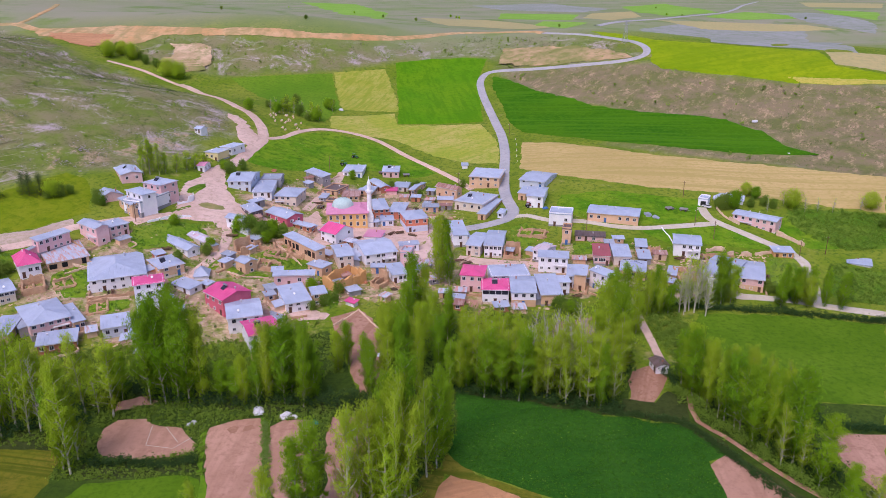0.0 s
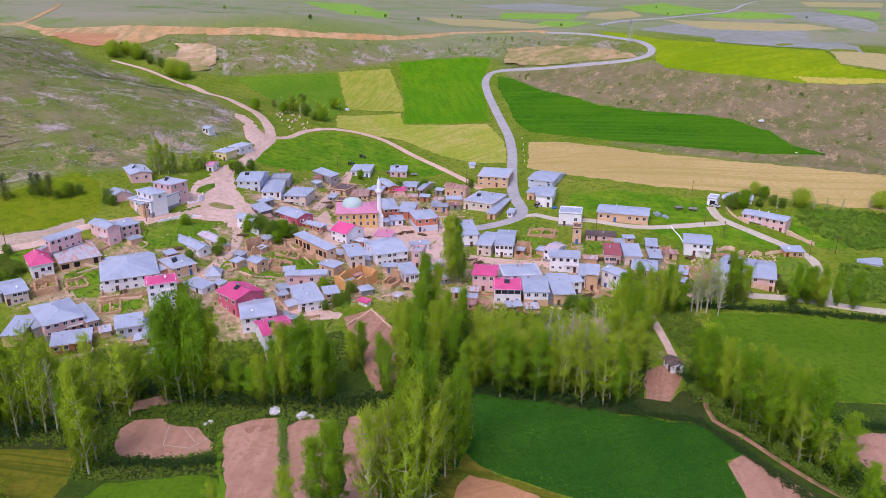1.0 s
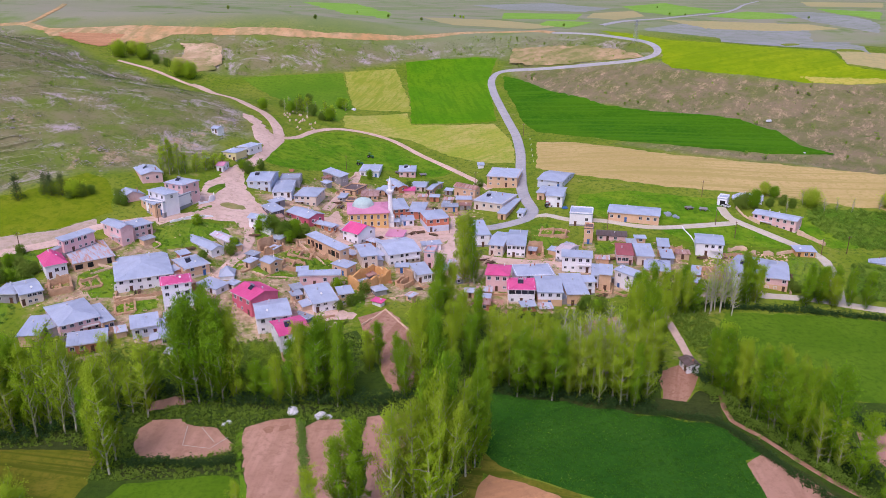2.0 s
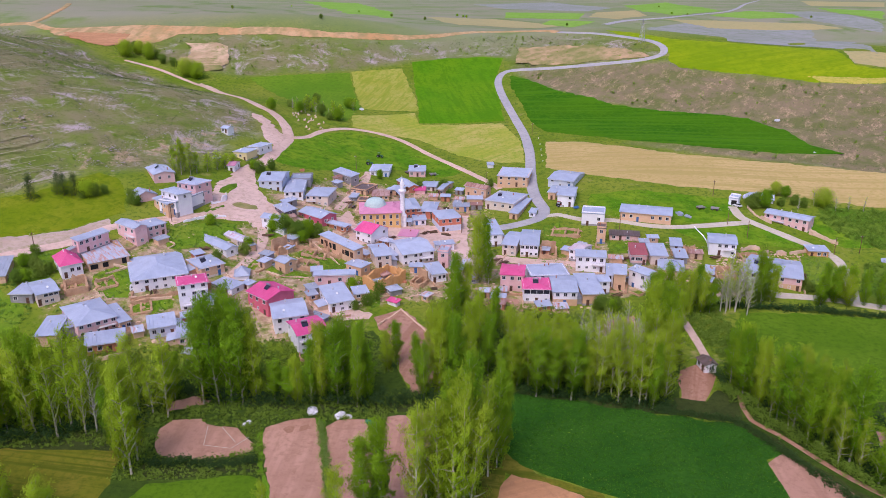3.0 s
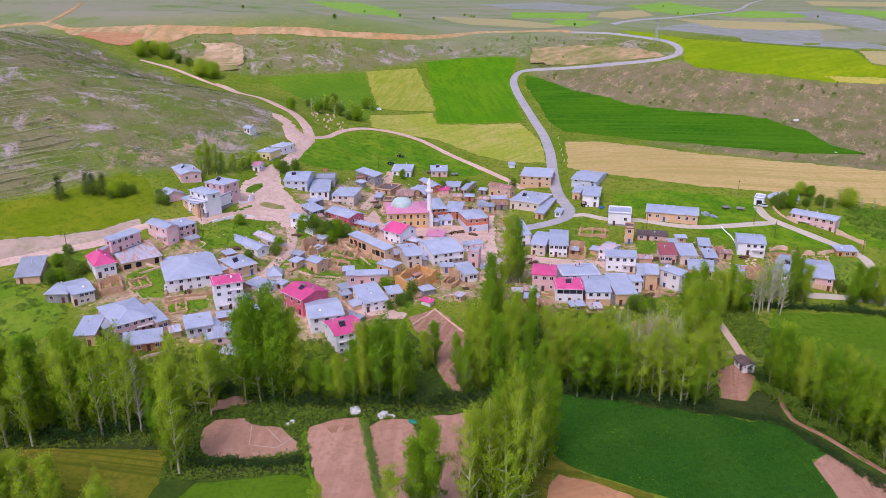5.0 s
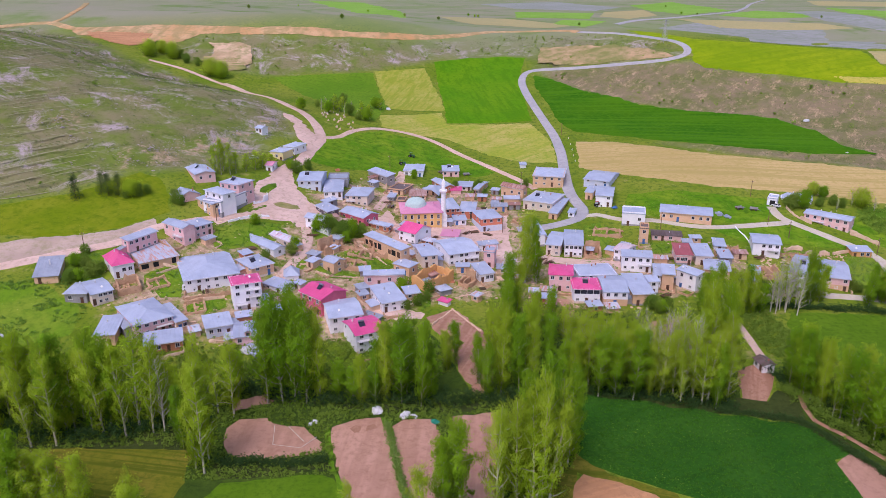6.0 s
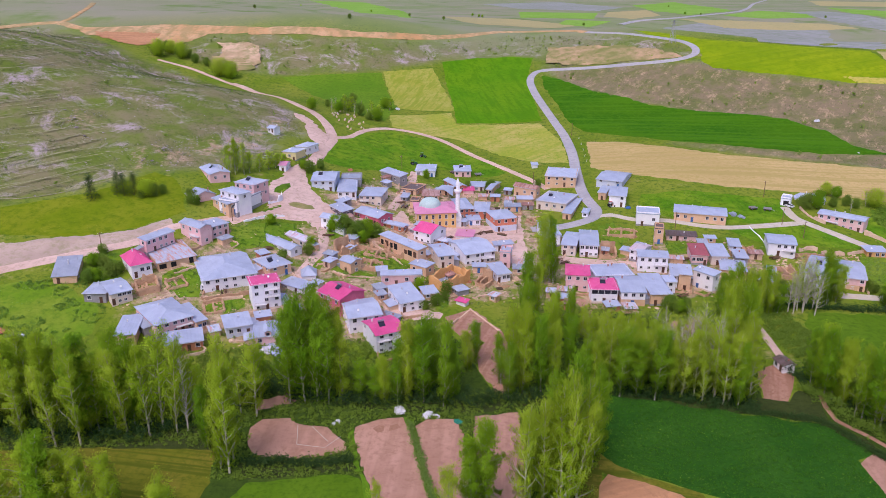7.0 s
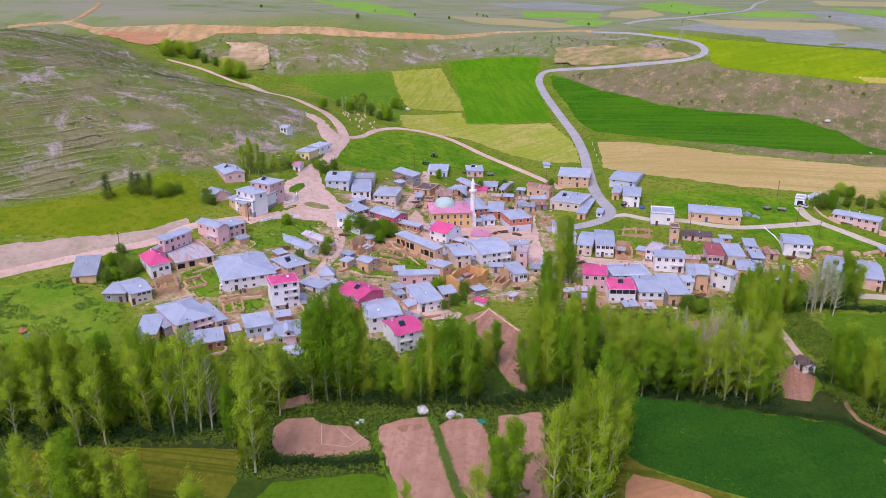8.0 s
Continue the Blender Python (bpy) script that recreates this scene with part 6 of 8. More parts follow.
def minaret(x, y, height):
    ob = tagged(new("minaret"), "slender white minaret with a balcony and pointed cap", "minaret")
    ob.matrix_basis = pose(x, y, float(land(x, y)) - 0.3)
    bm = bmesh.new()
    box(bm, 0, 0, -1, 3.2, 3.2, 6, 0.2)
    part("base", bm, CHALK, ob)
    bm = bmesh.new()
    tube(bm, (0, 0, 5), (0, 0, 6.5), 1.5, 1.0, 16)
    tube(bm, (0, 0, 6.4), (0, 0, height * 0.72), 1.0, 0.92, 16)
    tube(bm, (0, 0, height * 0.72), (0, 0, height * 0.86), 0.8, 0.76, 16)
    part("shaft", bm, CHALK, ob)
    bm = bmesh.new()
    tube(bm, (0, 0, height * 0.68), (0, 0, height * 0.715), 0.92, 1.55, 16)
    tube(bm, (0, 0, height * 0.715), (0, 0, height * 0.75), 1.6, 1.6, 16)
    part("balcony", bm, CHALK, ob)
    bm = bmesh.new()
    tube(bm, (0, 0, height * 0.86), (0, 0, height * 0.99), 0.95, 0.08, 16)
    tube(bm, (0, 0, height * 0.98), (0, 0, height * 1.03), 0.08, 0.03, 6)
    part("cap", bm, CHALK, ob)
    return ob


mosque(-40.8, 313.0, 6, 16.6, 16, 6.4)
minaret(-31.0, 309.0, 21.5)


# ---- trees ----
def leaves_mesh(name, centres, per, spread, size, material, seed, up=0.4):
    """Many small leaf sprays, scattered in clumps round the given centres."""
    rng = np.random.default_rng(seed)
    c = np.repeat(np.array([k[:3] for k in centres]), per, 0)
    r = np.repeat(np.array([k[3] for k in centres]), per)[:, None]
    p = c + np.clip(rng.normal(0, 1, c.shape), -2, 2) * r * spread
    n = len(p)
    a = rng.normal(0, 1, (n, 3))
    a[:, 2] = a[:, 2] * 0.7 + up
    a /= np.linalg.norm(a, axis=1)[:, None]
    b = np.cross(a, rng.normal(0, 1, (n, 3)))
    b /= np.linalg.norm(b, axis=1)[:, None]
    s = (size * rng.uniform(0.6, 1.3, n))[:, None]
    slim = 0.5 if up > 1 else 0.6
    long_ = 1.15 if up > 1 else 1.0
    v = np.stack([p - a * s * long_ + b * s * slim, p + a * s * 1.3 * long_, p - a * s * 0.6 * long_ - b * s * slim], 1).reshape(-1, 3)
    me = bpy.data.meshes.new(name)
    me.from_pydata(v.tolist(), [], np.arange(3 * n).reshape(-1, 3).tolist())
    me.materials.append(material)
    return me


def plume(bm, centres, root, tip, r0, rng, thick, steps=4, droop=0.0):
    """One limb with leaf clumps along its outer part."""
    pts = []
    for i in range(steps + 1):
        t = i / steps
        p = root.lerp(tip, t) + Vector((rng.uniform(-0.2, 0.2), rng.uniform(-0.2, 0.2), -droop * t * t))
        pts.append(p)
    for i in range(steps):
        tube(bm, pts[i], pts[i + 1], r0 * (1 - 0.85 * i / steps), r0 * (1 - 0.85 * (i + 1) / steps), 3)
    for i in range(1, steps + 1):
        t = i / steps
        centres.append((*pts[i], thick * (1.15 - 0.65 * t) * rng.uniform(0.75, 1.2)))
        if rng.random() < 0.6:
            q = pts[i] + Vector((rng.uniform(-1, 1), rng.uniform(-1, 1), rng.uniform(-0.3, 0.8))) * thick
            centres.append((*q, thick * 0.7))


def tree_model(kind, height, width, leaf, bark, seed, per=26, clumps=70, size=0.42, bare=0.16, girth=1.0):
    """Trunk with limbs and a crown of leaf clumps. kind: column, sparse (rising limbs), round or cone."""
    rng = random.Random(seed)
    ob = new(kind)
    bm = bmesh.new()
    bend = 0.08 if kind == "sparse" else 0.04
    lean = (rng.uniform(-bend, bend) * height, rng.uniform(-bend, bend) * height)
    at = lambda t: Vector((lean[0] * t * t, lean[1] * t * t, height * t))
    r0 = (0.0085 * height + 0.04) * girth
    stops = [0, 0.2, 0.4, 0.6, 0.8, 0.97]
    for t0, t1 in zip(stops, stops[1:]):
        tube(bm, at(t0) - Vector((0, 0, 0.6 if t0 == 0 else 0)), at(t1), r0 * (1 - t0 * 0.92), r0 * (1 - t1 * 0.92), 6)
    centres, inner = [], []
    if kind in ("column", "sparse"):
        for i in range(clumps):
            f = (i + rng.random()) / clumps
            t = bare + (0.9 - bare) * f
            ang = i * 2.399 + rng.uniform(-0.6, 0.6)
            reach = width / 2 * (0.5 + 0.5 * math.sin(math.pi * (0.2 + 0.68 * f))) * (1 - 0.3 * f) * rng.uniform(0.45, 1.25)
            up = height * rng.uniform(0.08, 0.25) * (1 - 0.5 * f)
            root = at(t)
            tip = root + Vector((math.cos(ang) * reach, math.sin(ang) * reach, up))
            plume(bm, centres, root, tip, r0 * 0.68 * (1 - 0.6 * f), rng, 0.72 if kind == "column" else 0.58)
        for t in (0.8, 0.86, 0.92, 0.97):
            centres.append((*at(t), 0.45))
        if per > 1:
            # the dense inner crown and the shoots low on the trunk
            for i in range(54 if kind == "column" else 20):
                f = (i + rng.random()) / (54 if kind == "column" else 20)
                ang = i * 2.399
                reach = width * 0.2 * (0.35 + math.sin(math.pi * (0.12 + 0.78 * f))) * rng.uniform(0.1, 1.0)
                inner.append((*(at(0.03 + 0.83 * f) + Vector((math.cos(ang) * reach, math.sin(ang) * reach, 0))), 0.55))
    else:
        for i in range(clumps):
            t = bare + (1 - bare) * (i + rng.random()) / clumps
            f = (t - bare) / (1 - bare)
            if kind == "cone":
                reach, rise = width / 2 * (1 - f) + 0.15, -0.04
            else:
                reach, rise = width / 2 * math.sqrt(max(0.05, 1 - (2 * f - 1) ** 2)), 0.08
            ang = i * 2.399 + rng.uniform(-0.5, 0.5)
            lump = noise.noise(Vector((math.cos(ang) * 1.2, math.sin(ang) * 1.2, f * 2.4 + seed * 3.7)))
            reach *= rng.uniform(0.45, 1.12) * (1 + 0.7 * lump)
            tip = at(t) + Vector((math.cos(ang) * reach, math.sin(ang) * reach, rise * height * rng.uniform(0.3, 1) * (1 - f)))
            if i % 3 == 0:
                tube(bm, at(max(0.05, t - 0.09)), tip, r0 * 0.35 * (1 - f * 0.7), 0.02, 4)
            centres.append((*tip, rng.uniform(0.7, 1.2) * width * 0.13))
    part("trunk", bm, bark, ob)
    crown = new("crown", leaves_mesh("crown", centres, per, 1.0 if kind in ("column", "sparse") else 1.0, size, leaf, seed, 1.1 if kind in ("column", "sparse") else 0.3))
    crown.parent = ob
    if inner:
        part_in = new("inner_crown", leaves_mesh("inner_crown", inner, 16, 1.0, 0.24, leaf, seed + 500, 0.5))
        part_in.parent = ob
    return ob


def hedge(line, width, height, material, label, seed, every=0.5):
    """A belt of dense undergrowth along a line, uneven in height."""
    rng = random.Random(seed)
    centres = []
    for p in smooth_line(line, every):
        tall = height * (0.55 + 0.9 * abs(noise.noise(Vector((p.x * 0.11, p.y * 0.11, seed)))))
        for _ in range(3):
            x, y = p.x + rng.gauss(0, width * 0.4), p.y + rng.gauss(0, width * 0.4)
            z = rng.uniform(0.1, 1.0) * tall
            centres.append((x, y, float(land(x, y)) + z, rng.uniform(0.35, 0.6)))
    me = leaves_mesh("undergrowth", centres, 22, 1.0, 0.25, material, seed, 0.5)
    return tagged(new("undergrowth", me), label, "undergrowth", kind="stuff")


MODELS = {}


def models(key, makers):
    MODELS[key] = [m() for m in makers]
    for i, ob in enumerate(MODELS[key]):
        ob.matrix_basis = pose(-700 - 12 * i, -560 - 30 * len(MODELS), float(land(-700 - 12 * i, -560 - 30 * len(MODELS))))


models("poplar", [lambda s=s: tree_model("column", 19, 5.9, L_POPLAR if s % 4 else L_SPRING, BARK, s, 36, 32, 0.168, (0.04, 0.06, 0.1, 0.16)[s % 4]) for s in range(1, 9)])
models("young", [lambda s=s: tree_model("sparse", 17, 6.2, L_SPRING, BARK, s, 34, 26, 0.138, 0.1, 1.35) for s in range(11, 16)])
models("bare", [lambda s=s: tree_model("sparse", 14, 5, L_SPRING, BARKW, s, 1, 44, 0.2, 0.16, 1.25) for s in range(21, 24)])
models("round", [lambda s=s: tree_model("round", 8, 6.5, L_BUSH if s % 2 else L_POPLAR, BARKD, s, 66, 60, 0.26, 0.2) for s in range(31, 35)])
models("light", [lambda s=s: tree_model("round", 9, 8.5, L_SPRING, BARKD, s, 66, 60, 0.28, 0.1) for s in range(61, 63)])
models("pine", [lambda s=s: tree_model("cone", 10, 6.2, L_PINE, BARKD, s, 26, 60, 0.22, 0.06) for s in range(41, 43)])
models("dark", [lambda s=s: tree_model("round", 5, 4.6, L_BUSH, BARKD, s, 56, 40, 0.23, 0.05) for s in range(51, 54)])
TREE_TEXT = {
    "poplar": ("poplar", "tall leafy green poplar with a pale trunk", "tree", "poplars along the fields"),
    "young": ("poplar", "slender poplar with thin young leaves and pale branches", "tree", "poplars along the fields"),
    "bare": ("bare_tree", "almost leafless tree with pale grey branches", "tree", "bare trees"),
    "round": ("garden_tree", "rounded leafy green tree among gardens", "tree", "garden trees"),
    "light": ("gully_tree", "broad fresh yellow-green tree in the gully", "tree", "gully trees"),
    "pine": ("pine_tree", "dark green conifer on the grassy slope", "tree", "conifers on the slope"),
    "dark": ("bush", "dense dark green bush at the field edge", "bush", "bushes"),
}
tree_rng = random.Random(77)


def plant(kind, x, y, scale=1.0):
    src = tree_rng.choice(MODELS[kind])
    s = scale * tree_rng.uniform(0.94, 1.06)
    name, label, cat, group = TREE_TEXT[kind]
    src.name = name
    x, y = x + tree_rng.uniform(-0.8, 0.8), y + tree_rng.uniform(-1.5, 1.5)
    ob = copy_thing(src, pose(x, y, float(land(x, y)), tree_rng.uniform(-3, 3), tree_rng.uniform(-3, 3), tree_rng.uniform(0, 360)))
    wide = min(max(s, 0.9 if kind in ("poplar", "young") else 0.2), 1.35) * tree_rng.uniform(0.75, 1.1)
    ob.scale = (wide, wide, s)
    return tagged(ob, label, cat, group)


ROW_LEFT_BACK = [(-165.1, 165.6), (-148.5, 166.8), (-123.7, 165.9), (-110, 168.6), (-100.7, 172.2), (-92.8, 173.5)]
ROW_MID = [(-106.2, 174.1), (-94.8, 182.7), (-89.1, 187), (-76.2, 182.4), (-63.4, 179.9), (-48.2, 180.8), (-34.3, 179.8), (-22.1, 180.8), (-8.1, 183.1)]
ROW_MID_BACK = [(-88.8, 194.2), (-68.9, 192.3), (-49.5, 191.4), (-35.1, 192.7)]
ROW_RIGHT = [(3.2, 187), (15.5, 184.8), (29.1, 182.6), (38, 180.8), (47.7, 179.4)]
ROW_RIGHT_BACK = [(3.6, 199.2), (17.5, 197.4), (32, 195.7), (44.8, 194.4)]
ROW_TRACK = [(65.2, 189.8), (69.9, 177.5), (78, 164.4), (85.3, 151.8), (91.3, 142.1)]
ROW_TRACK_BACK = [(65, 196), (76.4, 190.5), (85.4, 180.3), (90.1, 166), (94, 153), (98.1, 144.1)]
GARDEN_TREES = [(140.7, 331.8), (145, 324), (155.1, 324), (-155.9, 293.8), (187.2, 320.5), (185.3, 306.8), (138.3, 335.3)]
BARE_GARDEN = [(159.1, 320.7), (169.8, 318.3), (182.5, 320.9), (150.6, 324), (141.1, 320.7), (164.2, 319.5)]
CONIFERS = [(-167.6, 293.2), (-161.4, 294.5), (-163.9, 293), (-174.6, 288)]
COURT_TREES = [(-80.4, 286.2), (-77.5, 285), (-70.3, 284.2), (-67.9, 286.1), (-64.2, 285), (-72.9, 285.5), (-99.7, 347.7), (122.7, 323.4), (128.1, 322.5)]
CREEK_WOOD = [(-104.5, 464.6), (-102.3, 472.5), (-97.5, 465.6), (-95.1, 472.6), (-90.4, 466.2), (-88, 476), (-83.3, 466.4), (-80.5, 472), (-76.4, 466), (-71.5, 494.3), (-100, 490.8), (-95.6, 490.1)]
LEFT_BRUSH = [(-194.9, 181.3), (-167, 186), (-148.5, 186.7), (-126.9, 183.2)]
CREEK = [(-107.9, 474.8), (-100.6, 461.5), (-97.4, 474.2), (-87.8, 467.2), (-82, 461.4), (-77, 462.6), (-96.1, 501.8), (-74.9, 499.7), (-113.7, 451.4)]
GULLY = [(-240.1, 589), (-234.9, 585.9), (-229.8, 580.4), (-226.8, 583.9), (-247.6, 578.6), (-246, 592), (-211.1, 572.7), (-196.6, 557.1), (-189.4, 552.9), (-220.5, 576.7)]
VILLAGE_TREES = [(-81.6, 284.7), (-71.7, 281.6), (-68.9, 280.3), (-44.9, 373.3), (-86.2, 269.4), (-87.5, 263.7), (-95.9, 257.6), (-153.3, 237.7), (-156.5, 236.4), (-8.3, 311), (-46.2, 245.9), (39, 234.8), (42.3, 234), (-102.5, 348.8), (-105.3, 283), (-157.6, 244.9), (-153.6, 242)]
UNDER = [(-195.4, 168.5), (-126.3, 173), (-95.6, 185.2), (-76.9, 185.2), (-48.5, 183.4), (-23.7, 185.3), (2.7, 189.8), (3.4, 174.1), (0.4, 160.2), (-6.7, 140.2), (-58.1, 151.9), (-84.4, 150.5), (-92.5, 150.6), (-154.2, 161), (-188.4, 158.2)]
CLOVER = [(3.1, 186.5), (15.3, 183.5), (36.1, 179.4), (63, 173.1), (71.5, 162.6), (65.2, 158.9), (66, 143.7), (30.7, 142.8), (10.3, 151.6), (1.1, 160.2)]
FAR_TREES = [(418, 1494), (434, 1445), (20, 1244), (25, 1229), (12, 1279), (559, 2098), (623, 1370), (168, 1149), (-35, 1035), (-423, 2196), (-240.7, 867.3), (-180, 1622), (-81, 1074), (-114.9, 667.1)]
WASTE = [(-198.9, 228.8), (-179, 232.8), (-155.2, 238.6), (-144.6, 224.3), (-145.5, 207.4), (-166.8, 205.8), (-185.9, 204)]
GRAVES = [(-104.7, 459.8), (-99.7, 471.3), (-88.9, 462.6), (-81.9, 449.9), (-82.2, 436.8), (-90.2, 430), (-96.7, 439.5)]
PLAYHEDGE = [(-85.3, 155.4), (-77.9, 155.6), (-68.2, 155), (-60.3, 156.5)]
STRIPHEDGE = [(-46.2, 171.5), (-44.2, 162.3), (-41.5, 149.7), (-39.1, 139.2)]
MEADOWHEDGE = [(70.9, 239.9), (86.3, 239.2), (119.3, 238.7), (150.4, 235.4)]
CLOVERHEDGE = [(43.5, 178.2), (63.4, 174.1), (68.8, 165.6), (74.4, 156), (80.9, 143.1)]
EASTHEDGE = [(98.3, 179.7), (104.5, 174.9), (117, 173.6)]
GROVE = [(6.5, 227.8), (20.7, 229.9), (37, 231.6), (52.2, 232), (59.9, 219.9), (57.5, 203.3), (50, 185.7), (30.3, 187.7), (3.5, 189.8)]
RUBBLE_FIELD = [(91.9, 278.3), (127.4, 283.2), (117.8, 255.7), (108.2, 258.8), (97.9, 270.6), (88.1, 260.9)]
THICKET = [(8.4, 229), (20.4, 227.6), (31, 224.7)]
THICKET_B = [(6.6, 211.5), (19.2, 208.4), (30.7, 205.4), (41.6, 201.1), (51.3, 194.1)]
DARK_BUSHES = [(-80.9, 289.3), (-78.7, 286.8), (-77.5, 292.9), (-71.2, 288.3), (-69, 290.3), (-66.6, 287.6), (-63.7, 291), (-42.7, 232), (-40.3, 235.3), (-37.5, 240.3), (-36.2, 243.8), (-157.4, 242.7), (-154, 245.8), (-149.4, 241), (-157.9, 250.4), (-148.1, 243.1), (121.8, 325.6), (126.5, 328), (130.7, 325.9), (136.2, 323.8), (142.2, 326.1), (-139.6, 294.9)]
MORE_BUSHES = [(-137.5, 293.4), (-135.2, 293.1), (37.8, 235.6), (40.2, 233.2), (44.4, 234.9), (-26, 362.4), (-10.9, 354.1), (-13.5, 363), (10.2, 364.1), (-96, 355.7), (-102.8, 350.2), (-151.6, 297.3), (-152.8, 294.5), (-155.2, 294.9), (-156.7, 293.6), (83.5, 248), (86, 246.6), (91.5, 247.9), (95.8, 245.9), (116.9, 254.8), (119.7, 251.9), (122, 248.1), (128.5, 248.8)]

plant("young", -125.0, 137.0, 1.3)
plant("young", -118.0, 138.5, 1.15)
plant("young", -135.5, 137.5, 1.3)
plant("poplar", -127.1, 166.7, 1.43)
plant("poplar", -122.6, 167.8, 1.48)
plant("poplar", -130.9, 165.6, 1.43)
plant("poplar", -116.9, 169.6, 1.38)
plant("poplar", -99.5, 174.0, 0.90)
plant("young", -89.0, 153.0, 1.79)
plant("poplar", -91.3, 155.5, 1.58)
plant("young", -88.2, 157.9, 1.42)
plant("poplar", -96.3, 161.1, 0.92)
plant("young", -111.8, 167.8, 1.56)
plant("young", -110.1, 168.9, 1.66)
plant("young", -105.7, 168.9, 1.57)
plant("young", -103.4, 170.6, 1.41)
plant("young", -102.8, 172.9, 1.14)
plant("young", -94.7, 175.1, 1.41)
plant("young", -87.3, 173.2, 1.29)
plant("young", -119.5, 168.9, 1.57)
plant("young", -125.9, 170.0, 1.34)
plant("young", -91.8, 177.9, 0.95)
plant("poplar", -89.7, 181.0, 0.65)
plant("poplar", -87.1, 182.7, 0.73)
plant("poplar", -79.5, 180.2, 1.54)
plant("poplar", -75.5, 179.5, 1.83)
plant("poplar", -71.7, 179.4, 1.89)
plant("poplar", -68.0, 180.1, 1.71)
plant("poplar", -64.2, 180.1, 1.47)
plant("poplar", -78.9, 183.9, 1.26)
plant("poplar", -71.1, 183.9, 1.52)
plant("poplar", -75.6, 186.5, 1.36)
plant("poplar", -60.5, 180.8, 0.61)
plant("poplar", -56.5, 180.1, 0.62)
plant("poplar", -53.3, 179.3, 0.8)
plant("poplar", -50.4, 180.0, 1.02)
plant("poplar", -46.5, 179.3, 1.27)
plant("poplar", -42.0, 180.0, 1.35)
plant("poplar", -38.1, 180.0, 1.30)
plant("poplar", -34.3, 180.8, 0.99)
plant("poplar", -48.5, 183.9, 1.09)
plant("poplar", -40.8, 183.9, 1.16)
plant("poplar", -44.5, 186.5, 0.96)
plant("poplar", -27.7, 200.5, 0.79)
plant("poplar", -30.0, 195.1, 0.67)
plant("poplar", -19.0, 182.7, 0.95)
plant("poplar", -15.1, 184.0, 1.48)
plant("poplar", -10.3, 185.4, 1.35)
plant("poplar", -7.6, 186.8, 1.19)
plant("poplar", -2.1, 255.1, 1.51)
plant("poplar", 1.6, 255.2, 1.30)
plant("poplar", -9.3, 229.4, 1.25)
plant("poplar", -6.5, 229.5, 0.95)
plant("poplar", 1.6, 214.9, 1.01)
plant("poplar", -3.0, 211.4, 0.90)
plant("poplar", -13.0, 201.4, 1.06)
plant("poplar", -17.2, 198.2, 1.03)
plant("poplar", -0.9, 195.5, 0.95)
plant("poplar", 1.6, 187.0, 0.83)
plant("poplar", -20.5, 189.5, 0.82)
plant("poplar", -7.1, 201.5, 1.06)
plant("poplar", -10.8, 214.6, 1.00)
plant("young", -18.0, 140.1, 1.46)
plant("young", -14.8, 141.9, 1.55)
plant("young", -11.6, 142.9, 1.73)
plant("poplar", -8.2, 145.8, 1.83)
plant("young", -4.6, 149.7, 1.71)
plant("poplar", -2.2, 154.8, 1.45)
plant("young", -12.6, 134.8, 1.71)
plant("young", -8.1, 138.3, 1.79)
plant("poplar", 0.4, 160.2, 1.13)
plant("young", -10.5, 139.2, 1.90)
plant("poplar", -12.8, 145.7, 1.57)
plant("young", -19.3, 133.0, 1.75)
plant("young", -15.6, 137.4, 1.74)
plant("young", -6.4, 143.9, 2.06)
plant("poplar", -28.8, 139.2, 1.32)
plant("young", -35.7, 128.9, 1.22)
plant("young", -51.4, 128.2, 0.96)
plant("young", -115.3, 137.7, 1.00)
plant("poplar", -109.1, 135.8, 0.95)
plant("poplar", -92.4, 127.1, 0.92)
plant("poplar", -30.5, 137.4, 1.18)
plant("young", -128.1, 135.2, 1.39)
plant("poplar", -123.6, 133.5, 1.38)
plant("young", -132.2, 133.4, 1.27)
plant("poplar", -138.0, 135.2, 1.07)
plant("young", -113.8, 133.4, 1.13)
plant("young", -120.3, 134.3, 1.21)
plant("poplar", -94.2, 123.2, 1.15)
plant("young", -142.8, 135.1, 1.21)
plant("young", -144.0, 164.7, 1.31)
plant("young", -134.3, 163.9, 1.47)
plant("young", -128.6, 163.9, 1.55)
plant("young", -151.7, 164.5, 1.27)
plant("young", -158.7, 164.2, 1.35)
plant("poplar", -163.6, 162.9, 1.34)
plant("poplar", 4.0, 187.0, 0.88)
plant("poplar", 7.1, 186.3, 0.83)
plant("poplar", 11.6, 185.3, 1.03)
plant("poplar", 15.5, 184.8, 0.91)
plant("poplar", 20.0, 183.9, 1.07)
plant("poplar", 25.4, 183.2, 0.92)
plant("young", 33.7, 181.9, 0.97)
plant("young", 38.8, 180.8, 1.09)
plant("poplar", 43.1, 179.7, 1.05)
plant("poplar", 48.0, 202.9, 1.47)
plant("poplar", 52.6, 203.1, 1.30)
plant("young", 43.7, 199.6, 1.17)
plant("young", 46.8, 181.6, 0.98)
plant("young", 53.0, 197.1, 1.09)
plant("young", 5.9, 189.9, 1.09)
plant("young", 9.7, 188.5, 1.18)
plant("young", 14.3, 187.2, 1.28)
plant("young", 18.3, 187.3, 1.18)
plant("young", 22.8, 186.1, 1.27)
plant("young", 28.1, 184.9, 1.17)
plant("young", 31.7, 183.7, 1.31)
plant("young", 37.3, 183.9, 1.27)
plant("young", 41.6, 182.7, 1.26)
plant("young", 9.2, 197.2, 1.08)
plant("young", 15.6, 195.8, 1.07)
plant("young", 23.6, 194.6, 1.07)
plant("young", 30.0, 193.9, 1.09)
plant("young", 37.9, 193.0, 1.12)
plant("bare", 31.1, 187.7, 1.88)
